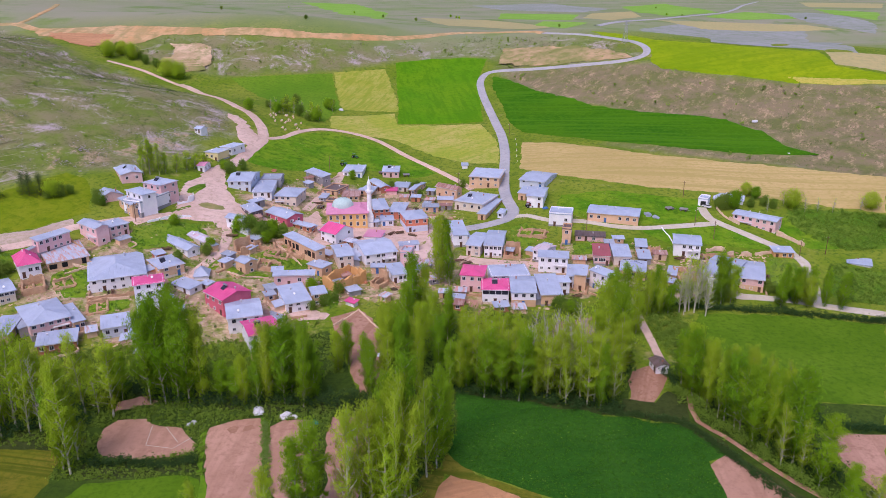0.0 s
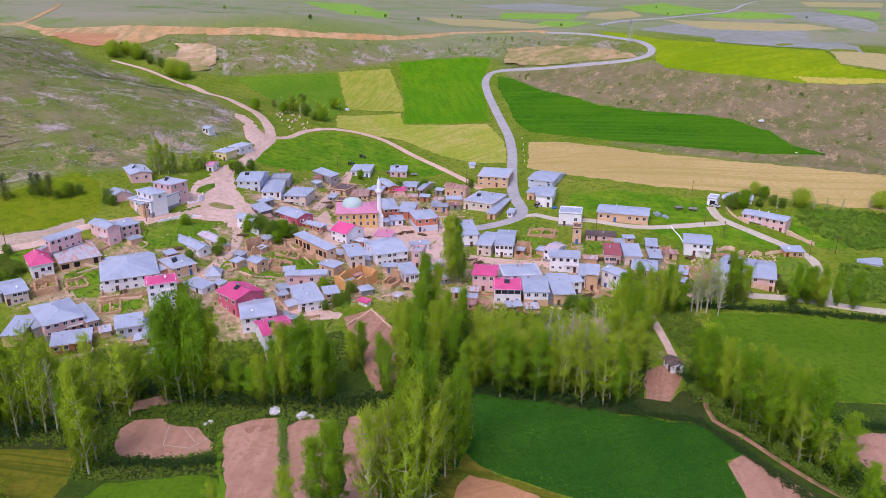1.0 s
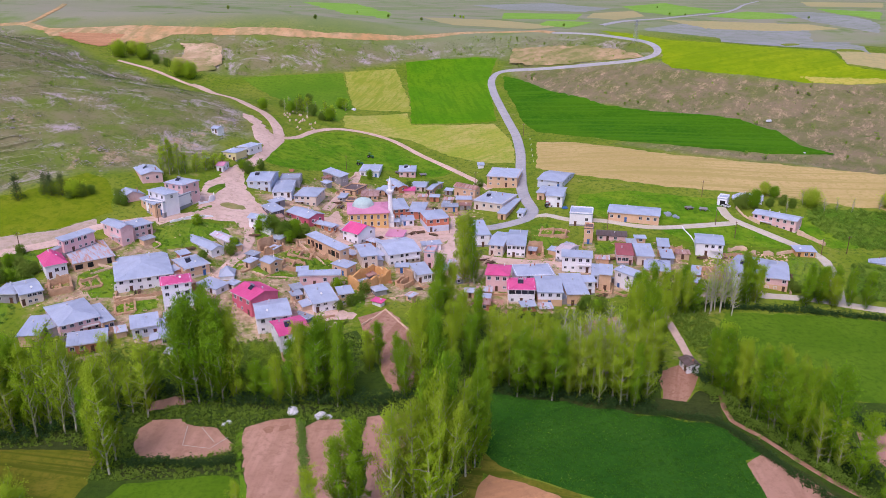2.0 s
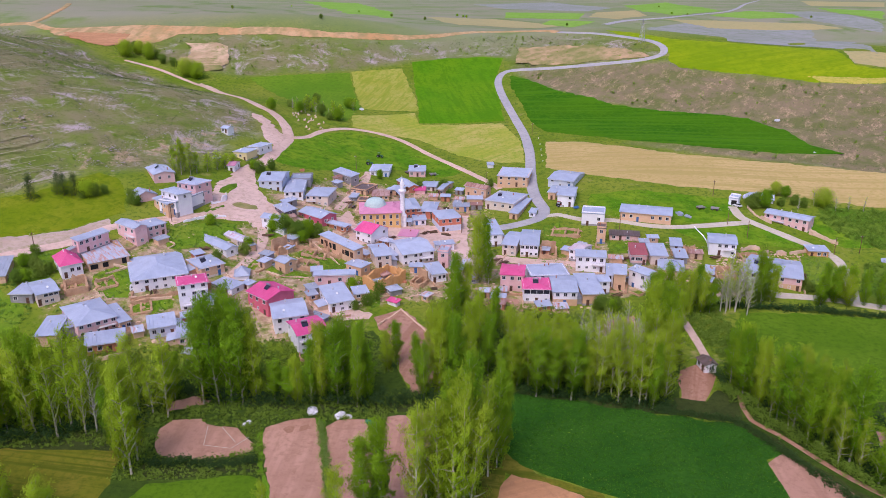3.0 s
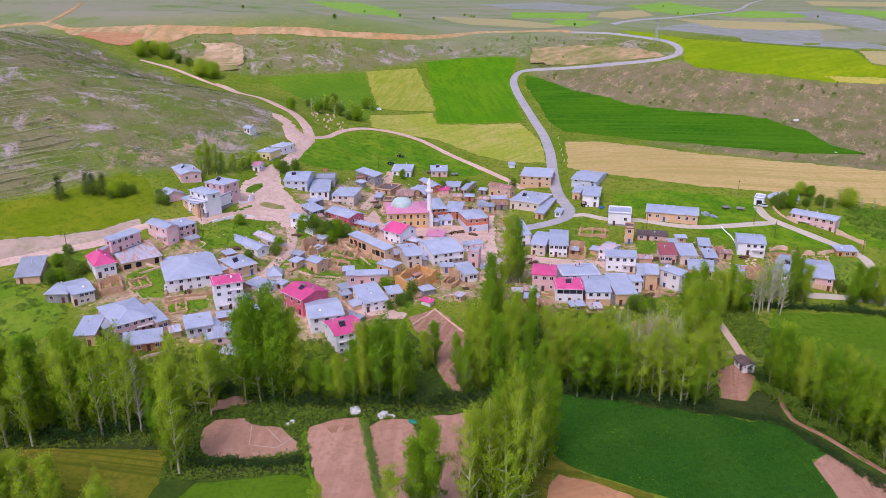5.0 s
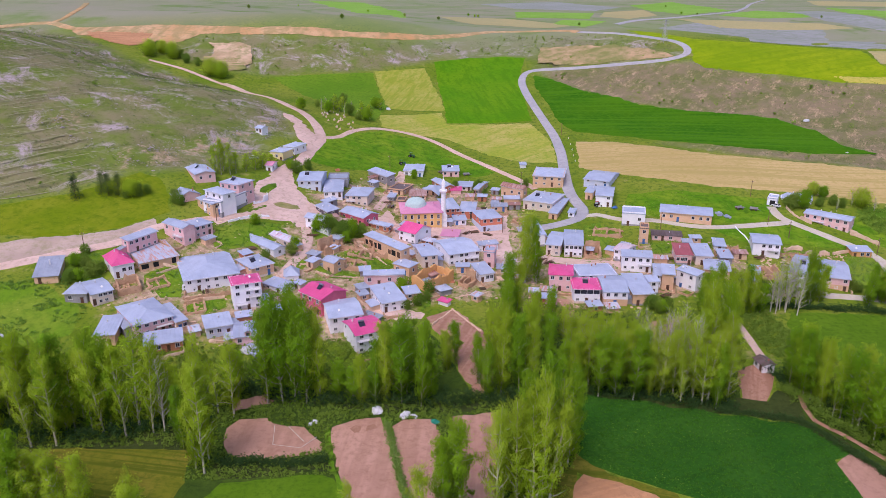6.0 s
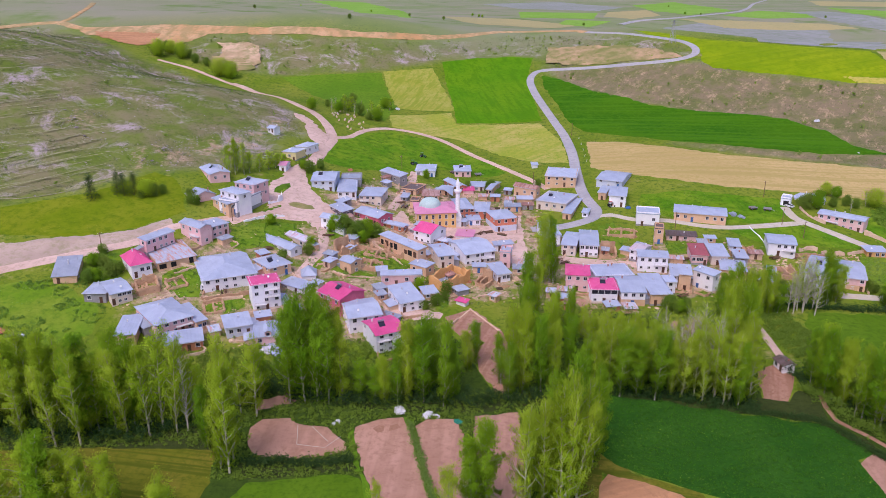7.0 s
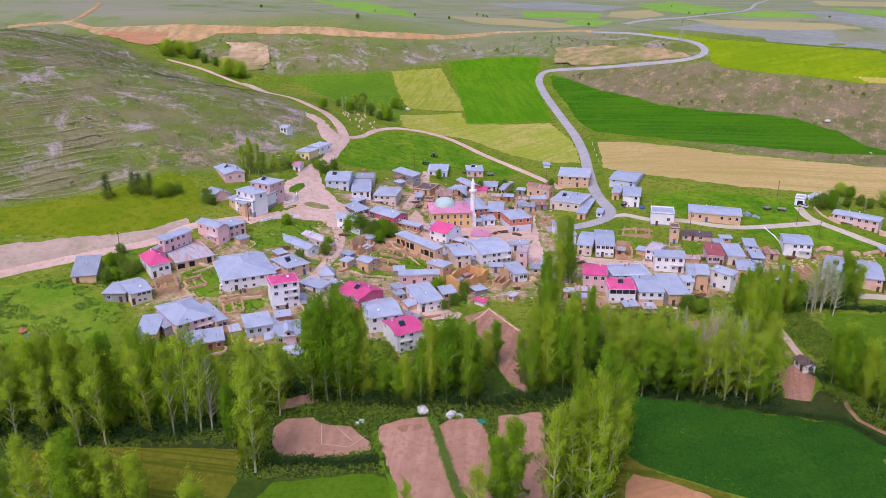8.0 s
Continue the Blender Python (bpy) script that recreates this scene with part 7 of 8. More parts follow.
plant("bare", 36.7, 187.9, 1.81)
plant("bare", 26.3, 187.6, 1.74)
plant("bare", 34.1, 190.6, 1.61)
plant("bare", 85.9, 235.6, 1.32)
plant("bare", 83.2, 236.1, 1.18)
plant("bare", 89.8, 238.3, 1.13)
plant("bare", 0.5, 269.9, 1.36)
plant("poplar", 68.0, 190.9, 1.00)
plant("poplar", 69.6, 186.3, 1.12)
plant("poplar", 68.1, 188.7, 0.94)
plant("poplar", 71.4, 186.7, 0.94)
plant("poplar", 72.5, 179.7, 0.97)
plant("poplar", 74.2, 174.8, 1.08)
plant("young", 77.2, 171.3, 1.15)
plant("poplar", 78.7, 166.7, 1.22)
plant("poplar", 81.3, 164.5, 1.22)
plant("poplar", 84.4, 162.1, 1.16)
plant("poplar", 86.1, 158.4, 1.36)
plant("young", 80.6, 185.9, 1.04)
plant("poplar", 84.0, 179.5, 1.06)
plant("young", 86.6, 172.2, 1.18)
plant("poplar", 76.5, 172.5, 1.16)
plant("poplar", 78.4, 165.6, 1.18)
plant("young", 81.9, 163.5, 1.13)
plant("young", 83.3, 156.5, 0.99)
plant("young", 86.5, 154.5, 0.85)
plant("poplar", 88.0, 148.9, 1.05)
plant("poplar", 91.8, 143.1, 0.74)
plant("young", 97.7, 142.2, 0.71)
plant("poplar", 70.2, 189.0, 1.07)
plant("young", 72.8, 185.9, 1.07)
plant("poplar", 72.0, 181.7, 1.07)
plant("young", 74.2, 176.8, 1.12)
plant("young", 85.2, 177.8, 1.05)
plant("poplar", 89.2, 170.7, 0.96)
plant("poplar", 68.1, 231.2, 0.94)
plant("poplar", 72.0, 233.3, 0.78)
plant("poplar", 96.3, 241.3, 0.99)
plant("poplar", 100.3, 243.7, 0.81)
plant("poplar", 119.6, 245.1, 0.79)
plant("poplar", 123.6, 245.2, 0.74)
plant("poplar", 127.5, 244.8, 0.65)
plant("poplar", 53.4, 216.1, 0.81)
plant("poplar", 61.4, 221.7, 0.78)
plant("poplar", 133.7, 244.5, 0.77)
plant("poplar", 139.0, 244.6, 0.72)
plant("poplar", 124.2, 245.5, 0.73)
plant("poplar", 128.4, 245.9, 0.78)
plant("young", -131.8, 325.6, 0.74)
plant("young", -128.1, 325.5, 0.99)
plant("young", -125.4, 328.9, 0.82)
plant("young", -122.6, 332.0, 0.57)
plant("young", -119.7, 335.1, 0.54)
plant("young", -116.8, 338.5, 0.49)
plant("young", -114.1, 343.3, 0.42)
plant("young", -111.1, 347.9, 0.35)
plant("young", -128.1, 329.6, 0.80)
plant("bare", 28.4, 190.4, 1.47)
plant("bare", 31.4, 192.8, 1.58)
plant("bare", 35.7, 190.6, 1.54)
plant("bare", 38.3, 187.9, 1.74)
plant("bare", 41.2, 193.1, 1.44)
plant("bare", 24.4, 190.3, 1.46)
plant("bare", 87.3, 234.2, 1.11)
plant("bare", 80.9, 235.1, 1.09)
plant("bare", -114.0, 169.6, 1.88)
plant("bare", -103.8, 167.7, 1.73)
plant("young", 5.5, 201.7, 0.84)
plant("young", 9.2, 204.3, 0.84)
plant("young", 12.1, 200.3, 0.92)
plant("young", 15.4, 205.7, 0.84)
plant("young", 18.5, 202.0, 0.91)
plant("young", 21.9, 204.0, 0.82)
plant("young", 24.2, 199.7, 0.91)
plant("young", 27.7, 202.2, 0.78)
plant("young", 7.5, 211.6, 0.73)
plant("young", 12.5, 213.0, 0.74)
plant("young", 17.9, 211.1, 0.74)
plant("young", 23.5, 213.2, 0.63)
plant("young", 39.9, 194.2, 0.60)
plant("young", 44.5, 193.2, 0.88)
plant("young", 49.0, 194.5, 1.09)
plant("young", 51.4, 193.5, 1.17)
plant("young", 6.1, 215.0, 0.68)
plant("young", 12.8, 193.4, 0.94)
plant("young", 21.6, 192.5, 0.93)
plant("young", 27.0, 191.5, 0.86)
plant("young", 47.8, 193.3, 1.01)
plant("young", 52.2, 200.0, 0.97)
plant("young", 7.2, 194.5, 0.81)
plant("young", 18.5, 193.6, 0.80)
plant("poplar", 56.6, 230.6, 0.95)
plant("poplar", 60.5, 232.3, 0.94)
plant("poplar", 62.7, 230.9, 0.91)
plant("poplar", 55.1, 232.1, 0.81)
plant("poplar", 97.8, 243.4, 0.89)
plant("poplar", 95.8, 244.3, 0.69)
plant("poplar", 116.9, 243.6, 0.67)
plant("poplar", 125.1, 245.3, 0.76)
plant("poplar", 72.6, 239.1, 0.77)
plant("poplar", 76.0, 234.7, 0.56)
plant("bare", 81.9, 236.8, 1.46)
plant("bare", 84.1, 235.4, 1.56)
plant("bare", 87.8, 238.1, 1.34)
plant("bare", 79.9, 235.1, 1.20)
plant("bare", 47.1, 202.8, 1.23)
plant("bare", 48.8, 201.4, 1.23)
plant("bare", 37.0, 199.4, 1.37)
plant("bare", 41.1, 202.6, 1.38)
plant("bare", 29.2, 215.4, 0.88)
plant("bare", 32.1, 212.0, 1.03)
plant("poplar", -158.6, 172.5, 1.18)
plant("young", -155.0, 174.2, 1.18)
plant("poplar", -149.4, 172.2, 1.27)
plant("young", -145.7, 173.9, 1.19)
plant("poplar", -141.9, 175.4, 1.18)
plant("young", -136.2, 173.7, 1.17)
plant("young", -132.7, 176.5, 1.03)
plant("poplar", -163.4, 172.6, 1.22)
plant("young", -161.0, 181.8, 0.99)
plant("young", -156.8, 184.3, 0.95)
plant("poplar", -151.1, 183.7, 0.95)
plant("poplar", -145.5, 182.6, 0.98)
plant("young", -166.6, 182.3, 0.94)
plant("poplar", -140.8, 185.1, 0.83)
plant("young", -169.4, 173.4, 1.18)
plant("poplar", -173.2, 170.9, 1.25)
plant("young", -174.7, 183.1, 0.89)
plant("poplar", -128.7, 173.4, 1.03)
plant("poplar", -178.7, 171.6, 1.21)
plant("young", -126.3, 175.1, 1.21)
plant("young", -137.2, 181.7, 1.10)
plant("young", -141.5, 179.2, 1.25)
plant("young", -150.9, 178.9, 1.24)
plant("young", -155.5, 177.5, 1.27)
plant("young", -161.5, 176.7, 1.22)
plant("young", -122.5, 175.1, 1.09)
for px, py in GARDEN_TREES:
    plant(tree_rng.choice(["light", "dark", "round"]), px, py, tree_rng.uniform(0.6, 0.85))
for px, py in BARE_GARDEN:
    plant("bare", px, py, 0.5)
for px, py in FAR_TREES:
    plant("round", px, py, 0.5)
for px, py in CONIFERS:
    plant("pine", px, py, 0.95)
for px, py in CREEK:
    plant(tree_rng.choice(["round", "dark", "round"]), px, py, 0.85)
for px, py in CREEK_WOOD:
    plant(tree_rng.choice(["young", "bare", "young"]), px, py, tree_rng.uniform(0.4, 0.62))
for px, py in GULLY:
    plant(tree_rng.choice(["light", "light", "dark"]), px, py, tree_rng.uniform(0.9, 1.4))
for px, py in DARK_BUSHES + MORE_BUSHES:
    plant("dark", px, py, tree_rng.uniform(0.55, 0.95))
for px, py in COURT_TREES:
    plant(tree_rng.choice(["round", "dark"]), px, py, tree_rng.uniform(0.8, 1.1))
for px, py in VILLAGE_TREES:
    plant("round", px, py, 0.55)
for k, (line, wide_, tall_, leaf) in enumerate(((PLAYHEDGE, 1.3, 2.6, L_DARK), (STRIPHEDGE, 0.8, 0.7, L_WEED), (MEADOWHEDGE, 2.2, 1.8, L_DARK), (CLOVERHEDGE, 1.6, 1.1, L_DARK), (EASTHEDGE, 2.4, 1.6, L_DARK), (ROW_MID, 4.0, 5.0, L_DARK), (ROW_LEFT_BACK, 4.4, 5.0, L_DARK), (ROW_RIGHT, 3.0, 2.6, L_DARK), (ROW_TRACK, 3.0, 3.2, L_BUSH), (ROW_TRACK_BACK, 4.0, 4.0, L_DARK), (ROW_MID_BACK, 4.0, 5.0, L_BUSH), (LEFT_BRUSH, 5.0, 4.0, L_DARK), (ROW_RIGHT_BACK, 4.0, 5.0, L_DARK), (THICKET, 6.0, 4.5, L_BUSH), (THICKET_B, 6.0, 4.5, L_DARK))):
    hedge(line, wide_, tall_, leaf, "dense green undergrowth along the field edge", 60 + k)
for kind in MODELS.values():
    for ob in kind:
        for o in (*ob.children_recursive, ob):
            bpy.data.objects.remove(o)


# ---- low scrub on the slopes and weeds at the field edges ----
def scatter(name, ring, count, size, material, label, seed, avoid=True, patchy=False, per=20):
    """Low leafy tufts strewn over a patch of land, as one piece of ground cover."""
    rng = np.random.default_rng(seed)
    xs = rng.uniform(min(p[0] for p in ring), max(p[0] for p in ring), count * 5)
    ys = rng.uniform(min(p[1] for p in ring), max(p[1] for p in ring), count * 5)
    ok = inside(xs, ys, ring)
    if patchy:
        ok &= np.array([noise.noise(Vector((x * 0.05, y * 0.09, seed))) + 0.6 * noise.noise(Vector((x * 0.2, y * 0.35, seed))) for x, y in zip(xs, ys)]) > -0.08
    for plot in PLOTS if avoid else ():
        ok &= ~inside(xs, ys, plot)
    xs, ys = xs[ok][:count], ys[ok][:count]
    s = size * rng.lognormal(0, 0.45, len(xs))
    zs = land(xs, ys)
    centres = [(x, y, z + k * 0.4, k) for x, y, z, k in zip(xs, ys, zs, s)]
    me = leaves_mesh(name, centres, per, 0.45, size * 0.5, material, seed, 0.8)
    return tagged(new(name, me), label, "scrub", kind="stuff")


scatter("scrub", HILL, 19000, 0.32, L_SCRUB, "low dark thorn scrub on the hillside", 3, True, True, 6)
scatter("scrub", SLOPE, 2600, 0.3, L_SCRUB, "sparse dark scrub on the brown slope", 4, True, True, 10)
scatter("scrub", UPPER, 2400, 0.36, L_SCRUB, "scattered bushes on the upper slope", 5, True, True, 10)
scatter("weeds", WASTE, 700, 0.45, L_WEED, "rough weeds on the waste ground below the track", 8, True, True)
scatter("weeds", VILLAGE, 1200, 0.5, L_WEED, "weeds and grass between the houses", 6)
scatter("scrub", HILL, 90, 0.8, L_BUSH, "dark bushes dotted over the hillside", 13)
scatter("scrub", UPPER, 110, 1.0, L_BUSH, "dark bushes dotted over the upper slope", 14)
scatter("scrub", SLOPE, 50, 1.1, L_BUSH, "dark bushes dotted over the brown slope", 15)
for k, ring in enumerate(GARDENS[:-1]):
    scatter("weeds", ring, min(200, int(0.35 * (max(p[0] for p in ring) - min(p[0] for p in ring)) * (max(p[1] for p in ring) - min(p[1] for p in ring)))), 0.42, L_WEED, "leafy weeds in an overgrown garden", 70 + k, False)
scatter("weeds", GROVE, 900, 0.6, L_BUSH, "brush and weeds in the grove", 21)
scatter("weeds", UNDER, 3600, 0.55, L_BUSH, "rank weeds and grass under the poplars", 16)
scatter("weeds", [(-150, 200), (-100, 206), (-50, 214), (-40, 224), (-28, 196), (-40, 188), (-90, 192), (-150, 188)], 1000, 0.7, L_BUSH, "rank brush and weeds below the village houses", 91)
scatter("weeds", [(-16, 222), (6, 234), (6, 214), (4, 190), (-16, 186)], 420, 0.7, L_BUSH, "rank brush and weeds below the village houses", 92)
scatter("weeds", [(67, 243), (82, 243), (80, 226), (84, 206), (72, 200), (67, 214)], 480, 0.75, L_BUSH, "green brush beside the footpath", 93)
scatter("weeds", [(152.0, 322.0), (172.9, 321.5), (191.1, 314.6), (178.2, 289.0), (161.8, 286.8), (152.2, 296.1), (146.4, 309.6)], 420, 0.7, L_BUSH, "low shrubs and weeds in the orchard", 94)
scatter("weeds", [(150.3, 276.3), (169.3, 271.5), (157.1, 248.0), (141.9, 249.2), (136.7, 254.7)], 260, 0.7, L_BUSH, "low shrubs and weeds beside the lane", 95)
scatter("clover", CLOVER, 3000, 0.26, L_CLOVER, "clover tufts standing in the dark green field", 17)

# ---- ruins, garden walls ----
CRUMBS = []


def rubble_wall(name, line, h, thick, material, label, category, parent=None, drop=0.0, sound=False):
    """A thick wall along a line over the land, its faces uneven and its top broken."""
    rng = random.Random(repr(line[0]))
    pts = smooth_line(line, 0.7)
    bm = bmesh.new()
    rings = []
    level = h * rng.uniform(0.6, 1.0)
    for i, p in enumerate(pts):
        d = (pts[min(i + 1, len(pts) - 1)] - pts[max(i - 1, 0)]).normalized()
        s = Vector((-d.y, d.x)) * thick / 2
        level += rng.uniform(-0.3, 0.3) * h * 0.6
        if rng.random() < 0.1:
            level = h * rng.uniform(0.25, 1.1)
        level = max((0.8 if sound else 0.25) * h, min(1.1 * h, level))
        z = float(land(p.x, p.y)) - drop
        left, right = [], []
        for f in (-0.25, 0.3, 0.65, 1.0):
            spread = 1.3 - 0.45 * f
            for side, out in ((1, left), (-1, right)):
                k = side * spread * rng.uniform(0.8, 1.2)
                top = level * f if f < 1 else level * rng.uniform(0.86, 1.0)
                out.append(bm.verts.new((p.x + s.x * k + rng.uniform(-0.1, 0.1), p.y + s.y * k + rng.uniform(-0.1, 0.1), z + (top if f > 0 else -0.8))))
        rings.append(left + right[::-1])
        if h > 1.6 and rng.random() < 0.8:
            CRUMBS.append((p.x + rng.gauss(0, 1.3), p.y + rng.gauss(0, 1.3), rng.uniform(0.12, 0.42)))
    for a, b in zip(rings, rings[1:]):
        for k in range(8):
            bm.faces.new((a[k], a[(k + 1) % 8], b[(k + 1) % 8], b[k]))
    bm.faces.new(rings[0])
    bm.faces.new(rings[-1][::-1])
    bmesh.ops.recalc_face_normals(bm, faces=bm.faces)
    ob = part(name, bm, material, parent)
    return ob if parent else tagged(ob, label, category)


def ruin(x, y, yaw, w, d, h, label, sound=False):
    ob = tagged(new("ruin"), label, "ruin", "adobe ruins")
    rng = random.Random(int(x * 3 + y))
    yaw = radians(yaw)
    c, s = math.cos(yaw), math.sin(yaw)
    q = [(x + c * px - s * py, y + s * px + c * py) for px, py in ((-w / 2, -d / 2), (w / 2, -d / 2), (w / 2, d / 2), (-w / 2, d / 2))]
    for i in range(4):
        rubble_wall("wall", [q[i], q[(i + 1) % 4]], h * 1.25 if sound else h * (0.75, 0.7, 1.1, 0.65)[i] * rng.uniform(0.7, 1.1), 0.7, W_OCHRE if sound else W_RUIN, "", "", ob, 0.0, sound)
    m = ((q[0][0] + q[1][0]) / 2, (q[0][1] + q[1][1]) / 2), ((q[2][0] + q[3][0]) / 2, (q[2][1] + q[3][1]) / 2)
    rubble_wall("inner_wall", list(m), h * 0.6, 0.6, W_RUIN, "", "", ob)
    for _ in range(int(w * d * 0.9)):
        u, v = rng.uniform(-0.6, 0.6) * w, rng.uniform(-0.6, 0.6) * d
        CRUMBS.append((x + c * u - s * v, y + s * u + c * v, rng.uniform(0.12, 0.45)))
    return ob


def log_pile(x, y, yaw):
    ob = tagged(new("log_pile"), "loose pile of weathered logs and planks on bare earth", "log pile", "log piles")
    ob.matrix_basis = pose(x, y, float(land(x, y)) + 0.15, 0, 0, yaw)
    rng = random.Random(int(x * 5 + y * 3))
    for i in range(9):
        r = rng.uniform(0.12, 0.22)
        oy, oz, n = rng.uniform(-0.9, 0.9), r + 0.28 * (i // 4), rng.uniform(1.2, 2.4)
        bm = bmesh.new()
        tube(bm, (-n, oy + rng.uniform(-0.4, 0.4), oz), (n, oy + rng.uniform(-0.4, 0.4), oz), r, r * 0.8, 7)
        part("log", bm, WOOD if i % 3 else BARKD, ob)
    return ob


# ---- vehicles and farm gear ----
def wheel_set(parent, spots):
    for wx, wy, r, t in spots:
        bm = bmesh.new()
        tube(bm, (wx, wy - t / 2, r), (wx, wy + t / 2, r), r, r, 12)
        w = part("wheel", bm, BLACK, parent)
        bm = bmesh.new()
        tube(bm, (wx, wy - t / 2 - 0.02, r), (wx, wy + t / 2 + 0.02, r), r * 0.5, r * 0.5, 8)
        part("rim", bm, STEEL, w)


def shell(name, profile, width, material, parent, inset=0.0):
    """A body drawn as a side profile (x, z), widened to both sides, its upper edge drawn in."""
    bm = bmesh.new()
    top = max(z for _, z in profile)
    sides = []
    for s in (-1, 1):
        sides.append([bm.verts.new((px, s * (width / 2 - inset * (pz / top)), pz)) for px, pz in profile])
    bm.faces.new(sides[0])
    bm.faces.new(sides[1][::-1])
    n = len(profile)
    for i in range(n):
        bm.faces.new((sides[0][(i + 1) % n], sides[0][i], sides[1][i], sides[1][(i + 1) % n]))
    bmesh.ops.recalc_face_normals(bm, faces=bm.faces)
    bmesh.ops.bevel(bm, geom=list(bm.edges), offset=0.05, segments=1, affect="EDGES")
    return part(name, bm, material, parent)


def van(x, y, yaw):
    ob = tagged(new("van"), "white panel van parked before the white house", "van")
    ob.matrix_basis = pose(x, y, float(land(x, y)) + 0.12, 0, 0, yaw)
    shell("body", [(-2.3, 0.35), (2.3, 0.35), (2.35, 1.0), (1.7, 1.2), (1.1, 2.0), (-2.2, 2.05), (-2.35, 1.0)], 1.9, WHITECAR, ob, 0.15)
    for s in (-1, 1):
        bm = bmesh.new()
        box(bm, -0.4, s * 0.9, 1.25, 2.6, 0.06, 0.5)
        part("side_window", bm, GLASS, ob)
    bm = bmesh.new()
    box(bm, 1.48, 0, 1.32, 0.05, 1.5, 0.6, 0, Matrix.Rotation(radians(-37), 4, "Y"))
    part("windscreen", bm, GLASS, ob)
    wheel_set(ob, [(sx * 1.45, sy * 0.85, 0.34, 0.22) for sx in (-1, 1) for sy in (-1, 1)])
    return ob


def car(x, y, yaw):
    ob = tagged(new("car"), "small white car parked on the earth lane", "car", "parked cars")
    ob.matrix_basis = pose(x, y, float(land(x, y)) + 0.2, 0, 0, yaw)
    shell("body", [(-2.0, 0.3), (2.0, 0.3), (2.05, 0.75), (1.0, 0.95), (-1.9, 0.98), (-2.05, 0.7)], 1.7, WHITECAR, ob, 0.06)
    shell("cabin", [(-1.6, 0.95), (1.0, 0.95), (0.35, 1.42), (-1.2, 1.44)], 1.5, GLASS, ob, 0.15)
    bm = bmesh.new()
    box(bm, -0.42, 0, 1.43, 1.5, 1.15, 0.06, 0.02)
    part("roof_panel", bm, WHITECAR, ob)
    wheel_set(ob, [(sx * 1.25, sy * 0.78, 0.31, 0.2) for sx in (-1, 1) for sy in (-1, 1)])
    return ob


def trailer(x, y, yaw):
    ob = tagged(new("trailer"), "red and white farm trailer standing on bare earth", "trailer")
    ob.matrix_basis = pose(x, y, float(land(x, y)) + 0.1, 0, 0, yaw)
    bm = bmesh.new()
    box(bm, 0, 0, 0.7, 4.6, 2.1, 0.15, 0.02)
    part("bed", bm, RED, ob)
    for s in (-1, 1):
        bm = bmesh.new()
        box(bm, 0, s * 1.02, 0.85, 4.6, 0.06, 0.6)
        part("side_board", bm, WHITECAR if s < 0 else RED, ob)
        bm = bmesh.new()
        box(bm, s * 2.27, 0, 0.85, 0.06, 1.98, 0.6)
        part("end_board", bm, RED, ob)
    bm = bmesh.new()
    tube(bm, (2.3, 0, 0.7), (3.7, 0, 0.5), 0.06, 0.06, 6)
    part("drawbar", bm, STEEL, ob)
    wheel_set(ob, [(sx * 1.4, sy * 0.95, 0.38, 0.22) for sx in (-1, 1) for sy in (-1, 1)])
    return ob


def tractor(x, y, yaw, paint):
    ob = tagged(new("tractor"), "small " + ("red" if paint is RED else "green") + " farm tractor standing on the grass", "tractor", "farm gear")
    ob.matrix_basis = pose(x, y, float(land(x, y)) + 0.15, 0, 0, yaw)
    shell("bonnet", [(0.2, 0.7), (2.0, 0.75), (2.05, 1.35), (0.2, 1.5)], 0.8, paint, ob, 0.05)
    bm = bmesh.new()
    box(bm, -0.5, 0, 0.75, 1.5, 1.1, 0.5, 0.05)
    part("chassis", bm, BLACK, ob)
    for sx, sy in ((-1.1, -0.6), (-1.1, 0.6), (0.2, -0.6), (0.2, 0.6)):
        bm = bmesh.new()
        box(bm, sx, sy, 1.2, 0.07, 0.07, 1.2)
        part("cab_post", bm, BLACK, ob)
    bm = bmesh.new()
    box(bm, -0.45, 0, 2.4, 1.6, 1.4, 0.12, 0.04)
    part("cab_roof", bm, paint, ob)
    wheel_set(ob, [(-0.8, -0.75, 0.72, 0.38), (-0.8, 0.75, 0.72, 0.38), (1.6, -0.6, 0.42, 0.25), (1.6, 0.6, 0.42, 0.25)])
    return ob


def cart(x, y, yaw):
    ob = tagged(new("cart"), "old grey two-axle farm cart standing on the grass", "cart", "farm gear")
    ob.matrix_basis = pose(x, y, float(land(x, y)) + 0.12, 0, 0, yaw)
    bm = bmesh.new()
    box(bm, 0, 0, 0.6, 3.4, 1.8, 0.14, 0.02)
    part("bed", bm, WOOD, ob)
    for s in (-1, 1):
        bm = bmesh.new()
        box(bm, 0, s * 0.86, 0.74, 3.4, 0.07, 0.55)
        part("side_board", bm, W_GREY, ob)
    bm = bmesh.new()
    tube(bm, (1.7, 0, 0.62), (3.0, 0, 0.3), 0.06, 0.05, 6)
    part("drawbar", bm, STEEL, ob)
    wheel_set(ob, [(sx * 1.0, sy * 0.95, 0.36, 0.2) for sx in (-1, 1) for sy in (-1, 1)])
    return ob


